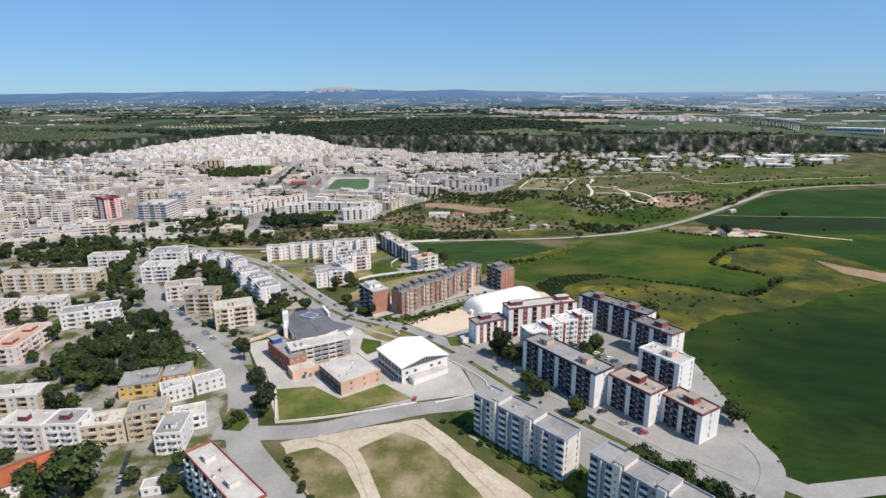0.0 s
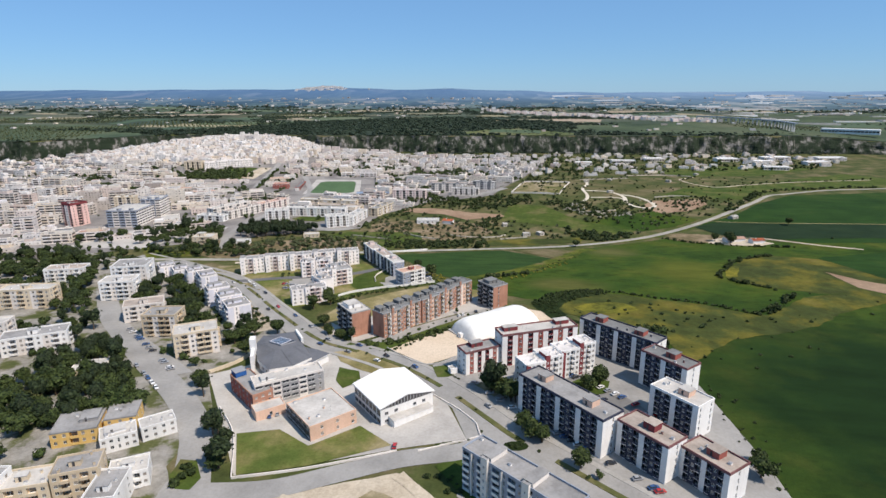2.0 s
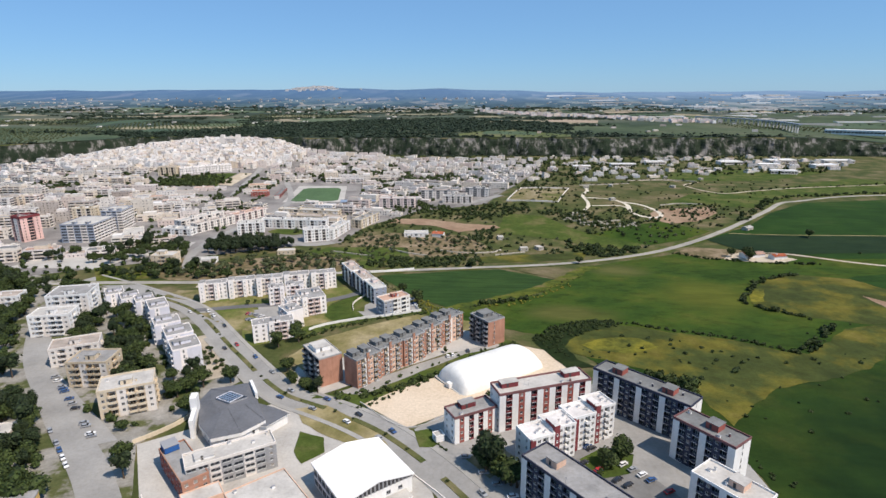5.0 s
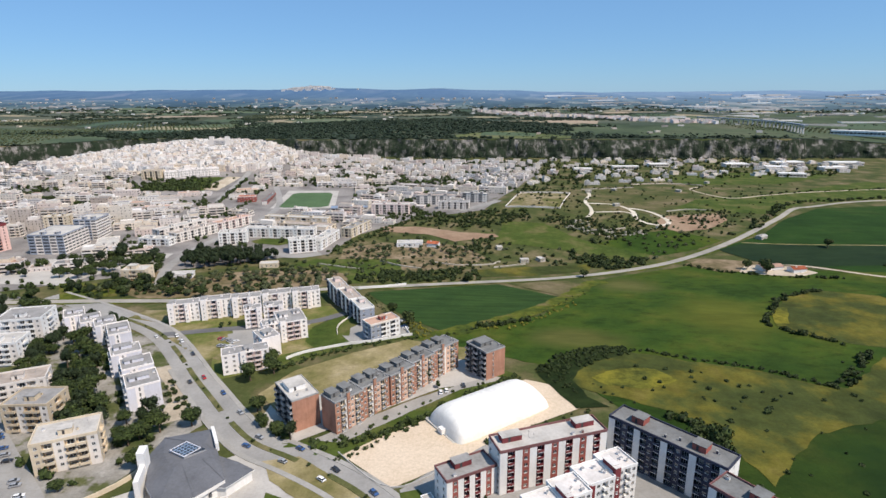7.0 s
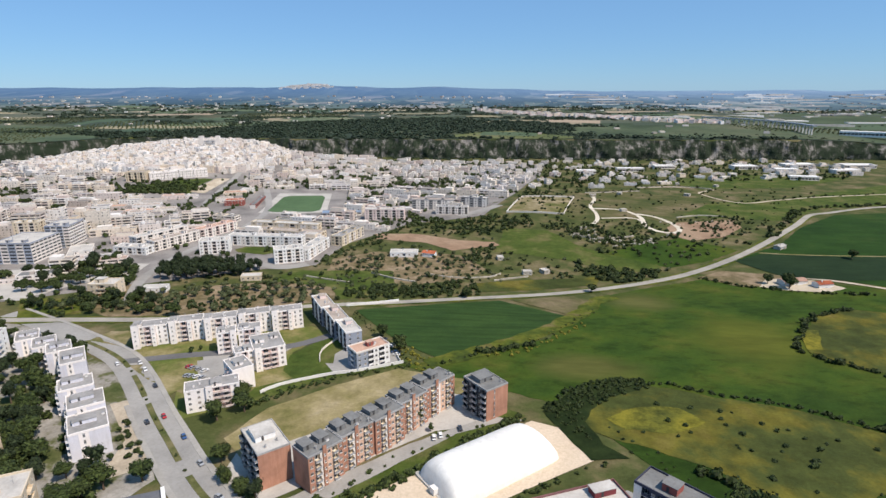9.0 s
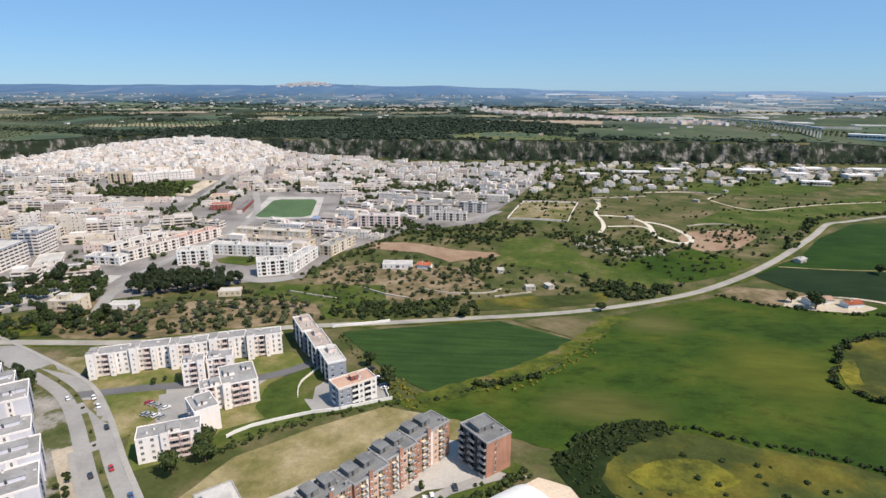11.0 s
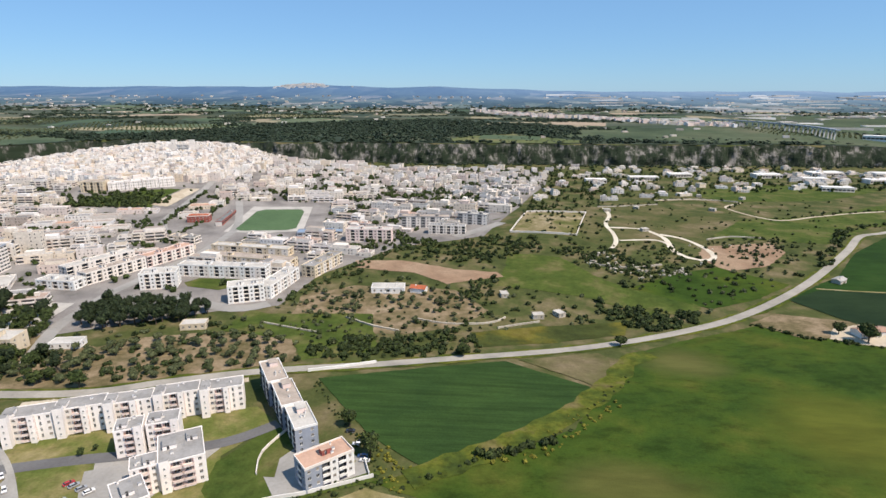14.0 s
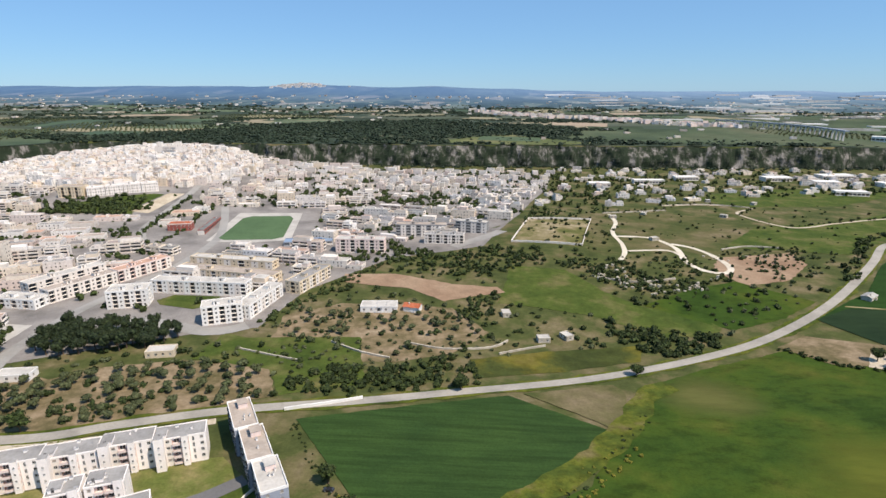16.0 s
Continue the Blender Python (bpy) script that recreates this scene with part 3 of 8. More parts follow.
drape("brick_court", [(-104, 352), (-84, 346), (-20, 398), (20, 408), (0, 428), (-24, 436), (-104, 378)], "paving", "paved court round the brick flats", "yard", 0.16)
drape("brick_yard", [(-74, 350), (-60, 348), (-10, 396), (14, 408), (6, 412), (-30, 388)], "pave_grey", "paved grey strip with parked cars before the brick flats", "yard", 0.34, 0.6)
drape("verge", [(-92, 346), (-62, 336), (-24, 370), (22, 412), (14, 418), (-28, 384), (-80, 342)], "green", "overgrown grass verge", "lawn", 0.26, 0.8)
drape("dry_meadow", [(-114, 388), (-104, 414), (-76, 438), (-46, 458), (-10, 448), (0, 432), (-30, 432), (-100, 374)], "drygrass", "dry meadow behind the brick flats", "field", 0.24, 1.0)
drape("verge", [(-122, 412), (-80, 446), (-44, 462), (-40, 470), (-82, 458), (-118, 432)], "green", "grass strip along a garden wall", "lawn", 0.26, 0.8)
drape("garden", [(-112, 470), (-96, 500), (-84, 488), (-84, 470), (-76, 452), (-98, 440), (-110, 452)], "green", "green garden between the pale flats", "lawn", 0.28, 0.6)
drape("verge", [(-200, 452), (-168, 460), (-165, 456), (-148, 432), (-152, 424), (-178, 436)], "lawn", "dry green verge beside the avenue", "lawn", 0.26, 0.5)
drape("verge", [(-245, 482), (-214, 474), (-204, 480), (-216, 500), (-240, 496)], "lawn", "dry grass plot by the roadside", "lawn", 0.26, 0.5)
drape("car_park", [(-168, 458), (-128, 476), (-118, 462), (-136, 444), (-142, 432), (-150, 432)], "asphalt", "asphalt car park by the pale flats", "car park", 0.24)
drape("grey_court", [(-90, 464), (-86, 487), (-78, 480), (-52, 478), (-46, 468), (-72, 452), (-80, 450)], "asphalt", "asphalt court round the grey flats", "yard", 0.3)
drape("west_ground", [(-640, 230), (-640, 440), (-515, 470), (-480, 520), (-440, 545), (-300, 500), (-190, 440), (-130, 360), (-150, 300), (-128, 262), (-130, 225), (-105, 190), (-85, 150), (-90, 110), (-300, 110)], "yard", "dry ground between the western houses", "ground", 0.08, 1.0)
drape("west_yard", [(-240, 350), (-197, 316), (-172, 296), (-160, 302), (-172, 312), (-200, 334), (-232, 360)], "asphalt", "asphalt parking strip beside the beige flats", "car park", 0.24)
drape("row_court", [(-152, 356), (-130, 372), (-150, 398), (-172, 420), (-184, 412), (-158, 384)], "sandy", "paved forecourt with small shrubs", "yard", 0.18)
TOWN = [(-1500, 430), (-900, 410), (-640, 425), (-510, 455), (-475, 500), (-455, 560), (-400, 575), (-335, 600), (-300, 660), (-230, 662), (-180, 640), (-150, 650), (-140, 720), (-85, 812), (0, 850), (45, 1000), (66, 1090), (100, 1200), (120, 1330), (60, 1410), (-300, 1400), (-760, 1385), (-900, 1250), (-1040, 1170), (-1500, 1150)]
drape("town_ground", TOWN, "urban", "pale streets and yards of the town", "ground", 0.1, 0, size=30.0)
drape("football_pitch", [(-276, 864), (-286, 950), (-279, 962), (-236, 972), (-228, 960), (-211, 876), (-219, 866), (-268, 858)], "turf", "green football pitch of the stadium", "pitch", 0.4)
drape("running_track", [(-284, 852), (-300, 975), (-226, 990), (-200, 866), (-240, 850)], "paving", "pale track round the football pitch", "track", 0.24)
drape("training_pitch", [(53, 962), (124, 966), (95, 850), (30, 862)], "lawn", "worn dry football pitch", "pitch", 0.3)

# ---- roads ----
AVENUE = [(-330, 522), (-285, 501), (-254, 485), (-224, 469), (-204, 455), (-184, 435), (-168, 417), (-153, 400), (-137, 383), (-120, 365), (-100, 347), (-80, 337), (-60, 326), (-42, 313), (-20, 291), (2, 264), (14, 250), (40, 226), (75, 195), (110, 160), (150, 120)]
ribbon("avenue", AVENUE, 15.4, "asphalt", "sun-bleached asphalt dual carriageway", "road", 0.26)
ribbon("pavement", AVENUE, 2.4, "pave_grey", "pale concrete pavement with kerb", "pavement", 0.4, 0.3, shift=8.9)
ribbon("pavement", AVENUE[6:15], 2.4, "pave_grey", "pale concrete pavement with kerb", "pavement", 0.4, 0.3, shift=-8.9)
for a, c in ((3, 5.0), (5.3, 6.4), (6.6, 8.4), (8.7, 10.4), (10.8, 12.4), (12.7, 14.3), (14.6, 16.4), (16.6, 18.4)):
    line = curve_through(AVENUE, 4.0)
    n = len(line) - 1
    seg = [tuple(p) for p in line[int(a / 20 * n):int(c / 20 * n)]]
    ribbon("median", seg, 2.6, "median", "kerbed central reservation with dry grass", "median", 0.46, 0.3, step=3.0)
ribbon("parking_street", [(-22, 322), (-2, 300), (16, 277), (40, 252), (70, 222), (100, 200)], 15, "asphalt", "parking street in front of the estate", "road", 0.3)
ribbon("front_street", [(-124, 210), (-100, 212), (-80, 216), (-58, 226), (-34, 236), (-8, 242), (4, 252)], 11, "asphalt", "asphalt side street", "road", 0.32)
ribbon("west_street", [(-300, 430), (-262, 380), (-226, 344), (-188, 308), (-154, 277), (-130, 249), (-117, 222), (-107, 202), (-92, 186), (-66, 160), (-45, 130)], 14, "asphalt", "wide asphalt street between the houses", "road", 0.28)
ribbon("estate_loop", [(86, 208), (104, 222), (111, 210), (108, 196), (98, 182), (80, 165), (60, 140)], 9, "asphalt", "asphalt loop road round the estate", "road", 0.34)
ribbon("estate_loop", [(108, 196), (118, 190), (150, 198), (200, 210)], 9, "asphalt", "asphalt lane leaving the estate", "road", 0.36)
ribbon("yard_lane", [(30, 300), (52, 282), (66, 262), (80, 240)], 26, "asphalt_d2", "asphalt inner car park of the estate", "car park", 0.3)
ribbon("flats_lane", [(-206, 456), (-175, 466), (-142, 474), (-114, 484), (-96, 500)], 7, "asphalt_d", "dark asphalt lane to the pale flats", "road", 0.34)
COUNTRY = [(-520, 480), (-330, 508), (-215, 518), (-172, 533), (-127, 549), (-62, 565), (-16, 579), (46, 599), (91, 618), (139, 641), (183, 665), (236, 704), (287, 752), (353, 826), (400, 884), (431, 900), (494, 932), (560, 950), (760, 985)]
ribbon("road_shoulder", COUNTRY, 11, "rough", "dusty weedy shoulder of the country road", "verge", 0.3, wob=0.6)
ribbon("country_road", COUNTRY, 7, "road_pale", "pale dusty asphalt country road", "road", 0.38)
ribbon("verge_path", [(-230, 506), (-172, 522), (-127, 540)], 5, "dirt", "pale roadside dirt strip", "path", 0.3, wob=0.5)
ribbon("dirt_track", [(-77, 211), (-67, 208), (-57, 200), (-48, 184), (-40, 165), (-36, 130)], 4.5, "dirt", "pale dirt track across the waste ground", "path", 0.36, wob=0.3)
ribbon("dirt_track", [(-34, 226), (-22, 214), (-12, 202), (3, 182), (16, 160)], 5.5, "dirt", "pale dirt track beside the grey blocks", "path", 0.36, wob=0.3)
ribbon("dirt_track", [(157, 1013), (153, 960), (139, 912), (136, 888), (137, 862), (133, 832), (122, 806)], 4.5, "chalk", "white dirt track over the pasture", "path", 0.36, wob=0.3)
ribbon("dirt_track", [(137, 888), (173, 892), (188, 858), (184, 815), (192, 792), (208, 787), (218, 803), (216, 835), (205, 862), (188, 872)], 5.5, "chalk", "white dirt loop of the quarry", "path", 0.4, wob=0.4)
ribbon("dirt_track", [(137, 838), (177, 848), (186, 830)], 4.0, "chalk", "faint dirt track", "path", 0.38, wob=0.4)
ribbon("farm_lane", [(240, 1075), (300, 1085), (352, 1068), (320, 1030), (348, 960), (411, 983), (485, 1012), (640, 1050)], 4.0, "dirt", "pale farm lane with a stone edge", "path", 0.36, wob=0.2)
ribbon("farm_lane", [(236, 640), (262, 650), (292, 640), (330, 612), (360, 596)], 4.0, "dirt", "pale farm lane by the farmhouse", "path", 0.4, wob=0.3)
ribbon("town_avenue", [(-262, 550), (-280, 593), (-285, 625), (-287, 660), (-284, 690), (-278, 730), (-271, 775), (-276, 860), (-300, 930), (-330, 1000)], 9, "asphalt", "asphalt avenue into the town", "road", 0.3)
ribbon("park_street", [(-276, 640), (-230, 652), (-180, 640), (-158, 652)], 12, "asphalt", "grey asphalt square behind the pine wood", "road", 0.32)
ribbon("rubble_track", [(20, 905), (0, 880), (-30, 850)], 14, "asphalt", "wide pale asphalt lot", "road", 0.34)
ribbon("boulevard", [(-345, 842), (-362, 868), (-374, 900), (-385, 960), (-396, 1030), (-408, 1090)], 9, "asphalt", "pale asphalt boulevard beside the town park", "road", 0.36)
drape("park_lawn", [(-512, 924), (-415, 938), (-428, 965), (-426, 1030), (-440, 1028), (-480, 1000), (-515, 955)], "green", "grass of the town park under trees", "lawn", 0.34, 1.5)
drape("park_square", [(-424, 950), (-400, 946), (-404, 1042), (-424, 1036)], "dirt", "bare pale square of the town park", "yard", 0.36, 1.0)
drape("pale_yard", [(-425, 545), (-345, 545), (-325, 585), (-295, 600), (-300, 640), (-345, 640), (-410, 612)], "paving", "pale paved yard below the office block", "yard", 0.2, 1.0)
drape("green_plot", [(-347, 549), (-300, 552), (-280, 523), (-320, 514)], "rough", "walled plot of flowering grass by the roadside", "lawn", 0.3, 0.6)
drape("plateau", [(-2600 + 100 * k, cliff_y(-2600 + 100 * k) + 30) for k in range(53)] + [(3600, 2900), (-3600, 2900)], "plateau", "dark scrub and groves of the plateau", "ground", 0.5, 0, size=70.0)
drape("slope_meadow", [(170, 1640), (330, 1540), (560, 1522), (1000, 1520), (2600, 1540), (3200, 2500), (900, 2560), (480, 2120), (240, 1900)], "far_grass", "pale green open slopes of the plain", "field", 0.9, 0, size=70.0)
drape("clearing", [(-110, 1545), (-20, 1508), (150, 1500), (240, 1530), (160, 1610), (60, 1680), (-40, 1620)], "clear_grass", "bright grassy clearing in the woods above the cliffs", "field", 0.9, 6.0, size=50.0)
drape("grove_terrace", [(-2400, 1290), (-1120, 1292), (-1000, 1356), (-930, 1460), (-960, 1560), (-1100, 1700), (-1400, 1800), (-2400, 1800)], "grove_grass", "green terraces under olive rows", "field", 0.9, 0, size=60.0)

drape("dry_verge", [(-193, 466), (-166, 465), (-153, 440), (-160, 420), (-172, 436), (-186, 450)], "verge_grass", "rough grass plot by the avenue", "lawn", 0.3, 0.6)
drape("dry_verge", [(-206, 470), (-188, 474), (-168, 484), (-190, 482), (-210, 478)], "verge_grass", "rough strip below the pale flats", "lawn", 0.3, 0.5)
drape("grass_bank", [(-92, 462), (-98, 480), (-87, 498), (-80, 486), (-86, 474), (-84, 462)], "green", "bright grass bank between the flats", "lawn", 0.33, 0.5)

drape("flats_yard", [(-166, 470), (-140, 478), (-112, 487), (-118, 470), (-128, 446), (-134, 420), (-148, 424), (-150, 446)], "pave_grey", "grey concrete yard between the pale flats", "yard", 0.22, 0.6)
drape("flats_ground", [(-215, 472), (-112, 514), (-98, 502), (-112, 474), (-98, 442), (-116, 420), (-146, 398), (-158, 428), (-200, 455)], "verge_grass", "olive green rough grass round the pale flats", "lawn", 0.18, 0.8)
drape("estate_garden", [(40, 296), (50, 304), (62, 300), (58, 288), (46, 284)], "green", "small green garden inside the estate", "lawn", 0.4, 0.6)
drape("estate_garden", [(-6, 296), (6, 306), (16, 296), (4, 284)], "lawn", "dry garden strip in front of the estate", "lawn", 0.4, 0.6)
drape("flower_patch", [(208, 532), (219, 532), (204, 500), (194, 494), (199, 512)], "blossom", "yellow flowering strip inside the hedge", "field", 0.4, 1.0)
drape("flower_patch", [(58, 412), (74, 422), (96, 424), (104, 412), (86, 400), (66, 402)], "blossom", "patch of yellow flowers in the dry meadow", "field", 0.36, 2.5)


# ---- houses ----
MESH = {}


def relief(b, xs, zs, cell):
    """A front of cells, each with its own depth and material, joined by their edges into one piece."""
    n, m = len(xs) - 1, len(zs) - 1
    dep = {(i, k): cell(i, k) for i in range(n) for k in range(m)}
    for (i, k), (d, mat) in dep.items():
        b.face([(xs[i], d, zs[k]), (xs[i + 1], d, zs[k]), (xs[i + 1], d, zs[k + 1]), (xs[i], d, zs[k + 1])], mat)
        for di, dk, p, q in ((1, 0, (i + 1, k), (i + 1, k + 1)), (0, 1, (i, k + 1), (i + 1, k + 1))):
            e, mat2 = dep.get((i + di, k + dk), (0.0, mat))
            if abs(e - d) > 1e-6:
                b.face([(xs[p[0]], d, zs[p[1]]), (xs[p[0]], e, zs[p[1]]), (xs[q[0]], e, zs[q[1]]), (xs[q[0]], d, zs[q[1]])], mat if d < e else mat2)
        for di, dk, p, q in ((-1, 0, (i, k), (i, k + 1)), (0, -1, (i, k), (i + 1, k))):
            if (i + di, k + dk) not in dep and d < 0:
                b.face([(xs[p[0]], d, zs[p[1]]), (xs[p[0]], 0, zs[p[1]]), (xs[q[0]], 0, zs[q[1]]), (xs[q[0]], d, zs[q[1]])], mat)


def window_mesh(w, h, frame_mat="frame", shut=0.0):
    """A casement in two leaves with sill and, where it is let down, a roller shutter: one joined piece."""
    key = ("window", w, h, frame_mat, shut)
    if key not in MESH:
        b, t = Build(), 0.09
        xs = [-w / 2, -w / 2 + t, -t / 2, t / 2, w / 2 - t, w / 2]
        line = h - t - max(0.02, shut * (h - 2 * t - 0.04))
        zs = [-0.08, 0, t, line, h - t, h]

        def cell(i, k):
            if k == 0:
                return -0.28, frame_mat
            if k in (1, 4) or i in (0, 4):
                return -0.07, frame_mat
            if k == 3 and shut:
                return -0.05, "shutter"
            return (-0.07, frame_mat) if i == 2 else (-0.02, "glass")

        relief(b, xs, zs, cell)
        MESH[key] = b.mesh("window")
    return MESH[key]


def balcony_mesh(w, depth, mat, rail):
    key = ("balcony", w, depth, mat, rail)
    if key not in MESH:
        b = Build()
        t = 0.06 if rail else 0.14
        b.box(-w / 2, -depth, -0.2, w / 2, 0, 0, "white" if rail else mat, base=True)
        b.box(-w / 2, -depth, 0, w / 2, -depth + t, 1.0, mat)
        b.box(-w / 2, -depth + t, 0, -w / 2 + t, 0, 1.0, mat)
        b.box(w / 2 - t, -depth + t, 0, w / 2, 0, 1.0, mat)
        MESH[key] = b.mesh("balcony")
    return MESH[key]


def facade(b, owner, o, d, length, z0, fh, floors, kinds, paints, base_h, rng, rail, bal_mat, proud=1.1, objects=True, sill=0.95):
    """One wall with its openings cut in. kinds: a letter for each bay; paints: the bay's material keys."""
    nrm = (d[1], -d[0])
    n = len(kinds)
    bw = length / n

    def at(u, z, depth=0.0):
        return (o[0] + d[0] * u - nrm[0] * depth, o[1] + d[1] * u - nrm[1] * depth, z)

    def quad(u0, u1, za, zb, mat, depth=0.0):
        b.face([at(u0, za, depth), at(u1, za, depth), at(u1, zb, depth), at(u0, zb, depth)], mat)

    turn = math.degrees(math.atan2(d[1], d[0]))
    top = z0 + base_h + fh * floors
    for i, k in enumerate(kinds):
        u0, u1 = i * bw, (i + 1) * bw
        mat = paints[k] if isinstance(paints, dict) else paints[i % len(paints)]
        if k == ".":
            quad(u0, u1, z0 - 3, top, mat)
            continue
        quad(u0, u1, z0 - 3, z0 + base_h, mat)
        for f in range(floors):
            za = z0 + base_h + f * fh
            zb = za + fh
            if k in "bB":
                w, h, low, deep = bw * 0.9, fh - 0.3, 0.0, 1.3
            elif k == "s":
                w, h, low, deep = min(0.9, bw * 0.5), fh * 0.62, 0.5, 0.18
            elif k == "W":
                w, h, low, deep = bw * 0.82, fh * 0.5, sill, 0.2
            else:
                w, h, low, deep = min(1.35, bw * 0.55), fh * 0.46, sill, 0.2
            c = (u0 + u1) / 2
            a0, a1, b0, b1 = c - w / 2, c + w / 2, za + low, za + low + h
            quad(u0, a0, za, zb, mat)
            quad(a1, u1, za, zb, mat)
            if low > 0:
                quad(a0, a1, za, b0, mat)
            quad(a0, a1, b1, zb, mat)
            # insides of dark bays: recess shade laid on as near-black paint
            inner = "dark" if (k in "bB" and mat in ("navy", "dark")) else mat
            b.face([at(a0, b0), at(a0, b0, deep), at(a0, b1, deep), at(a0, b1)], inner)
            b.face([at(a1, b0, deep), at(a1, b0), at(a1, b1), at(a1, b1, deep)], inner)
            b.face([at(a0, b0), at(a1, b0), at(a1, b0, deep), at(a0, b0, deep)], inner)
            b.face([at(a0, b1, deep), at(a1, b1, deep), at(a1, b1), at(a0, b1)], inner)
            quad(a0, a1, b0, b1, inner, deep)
            if not objects:
                quad(a0 + 0.1, a1 - 0.1, b0 + 0.1, b1 - 0.1, "glass", deep - 0.05)
                continue
            p = at(c, b0, deep)
            if k in "bB":
                ww = round(min(2.4, w * 0.7), 1)
                part("window", window_mesh(ww, 2.15, "frame", rng.choice((0.0, 0.0, 0.45, 0.8))), owner, pose(p[0], p[1], p[2] + 0.02, 0, 0, turn))
                q = at(c, za + 0.02, 0)
                part("balcony", balcony_mesh(round(w, 1), proud if k == "B" else 0.35, bal_mat, rail), owner, pose(*q, 0, 0, turn))
            else:
                part("window", window_mesh(round(w, 1), round(h, 1), "frame", rng.choice((0.0, 0.3, 0.6, 1.0)) if k == "w" else 0.0), owner, pose(*p, 0, 0, turn))


def roof_parts(owner, L, W, z, parapet, roof_mat, par_mat, tower_mat, towers, rng, clutter=4):
    b = Build()
    t = 0.25
    b.face([(t, t, z + 0.12), (L - t, t, z + 0.12), (L - t, W - t, z + 0.12), (t, W - t, z + 0.12)], roof_mat)
    part("roof", b.mesh("roof"), owner)
    if parapet:
        p = Build()
        e = 0.08
        for x0, y0, x1, y1 in ((-e, -e, L + e, t), (-e, W - t, L + e, W + e), (-e, t, t, W - t), (L - t, t, L + e, W - t)):
            p.box(x0, y0, z - 0.28, x1, y1, z + parapet, par_mat, base=True)
        part("parapet", p.mesh("parapet"), owner)
    for x, y, w, dd, h in towers:
        q = Build()
        q.box(x, y, z + 0.1, x + w, y + dd, z + h, tower_mat)
        q.box(x - 0.2, y - 0.2, z + h, x + w + 0.2, y + dd + 0.2, z + h + 0.18, roof_mat, base=True)
        q.box(x + w * 0.3, y - 0.06, z + 0.3, x + w * 0.3 + 0.9, y, z + 2.2, "dark")
        part("stair_tower", q.mesh("stair_tower"), owner)
    for _ in range(clutter):
        x, y = rng.uniform(1, L - 1.5), rng.uniform(1, W - 1.5)
        kind = rng.random()
        q = Build()
        if kind < 0.4:
            q.box(x, y, z + 0.1, x + 0.7, y + 0.5, z + rng.uniform(0.9, 1.5), par_mat)
            q.box(x - 0.08, y - 0.08, z + 1.4, x + 0.78, y + 0.58, z + 1.5, "grey", base=True)
            part("chimney", q.mesh("chimney"), owner)
        elif kind < 0.7:
            q.box(x, y, z + 0.1, x + 0.06, y + 0.06, z + 3.0, "metal")
            for k in range(5):
                q.box(x - 0.5 + 0.05 * k, y + 0.02, z + 2.2 + 0.16 * k, x + 0.56 - 0.05 * k, y + 0.05, z + 2.23 + 0.16 * k, "metal", base=True)
            part("antenna", q.mesh("antenna"), owner)
        else:
            q.box(x, y, z + 0.1, x + 1.2, y + 0.9, z + 0.95, "sheet")
            q.box(x - 0.05, y - 0.05, z + 0.95, x + 1.25, y + 0.95, z + 1.05, "metal", base=True)
            part("water_tank", q.mesh("water_tank"), owner)


def block(name, label, category, group, x, y, rot, L, W, floors, fh=3.05, base_h=0.8, front="wbw", right="ww", left="ww", paints=("white",), end=None, bal="white", rail=False, roof="roof",
          parapet=0.9, par=None, tower=None, towers=(), seed=1, proud=1.1, clutter=4, band=None, fine=True, leftp=None, bays=()):
    rng = random.Random(seed)
    FOOT.append((x, y, math.cos(radians(rot)), math.sin(radians(rot)), L, W))
    e = thing(name, x, y, rot, label, category, group)
    H = base_h + fh * floors
    b = Build()
    side = end or ((paints["."] if isinstance(paints, dict) else paints[0]),)
    facade(b, e, (0, 0), (1, 0), L, 0, fh, floors, front, paints, base_h, rng, rail, bal, proud, fine)
    facade(b, e, (L, 0), (0, 1), W, 0, fh, floors, right, side, base_h, rng, rail, bal, proud, fine)
    facade(b, e, (L, W), (-1, 0), L, 0, fh, floors, "w" * max(2, int(L / 4)), (side[0],), base_h, rng, rail, bal, proud, False)
    facade(b, e, (0, W), (0, -1), W, 0, fh, floors, left, leftp or side, base_h, rng, rail, bal, proud, fine)
    b.face([(0, 0, H), (L, 0, H), (L, W, H), (0, W, H)], side[0])
    part("wall", b.mesh("wall"), e)
    for bx, bw, bd, extra, *bay_mat in bays:
        q = Build()
        q.box(bx, -bd, -3, bx + bw, 0.05, H + extra, bay_mat[0] if bay_mat else side[0], roof)
        sb = part("stair_bay", q.mesh("stair_bay"), e)
        for f in range(floors if bw > 1 else 0):
            part("window", window_mesh(0.8, 1.0), sb, pose(bx + bw / 2, -bd, base_h + f * fh + 1.0))
    if band:
        q = Build()
        for f in range(1, floors):
            z = base_h + f * fh
            q.box(-0.06, -0.06, z - 0.22, L + 0.06, W + 0.06, z, band, base=True)
        part("floor_band", q.mesh("floor_band"), e)
    roof_parts(e, L, W, H, parapet, roof, par or side[0], tower or side[0], towers, rng, clutter)
    return e


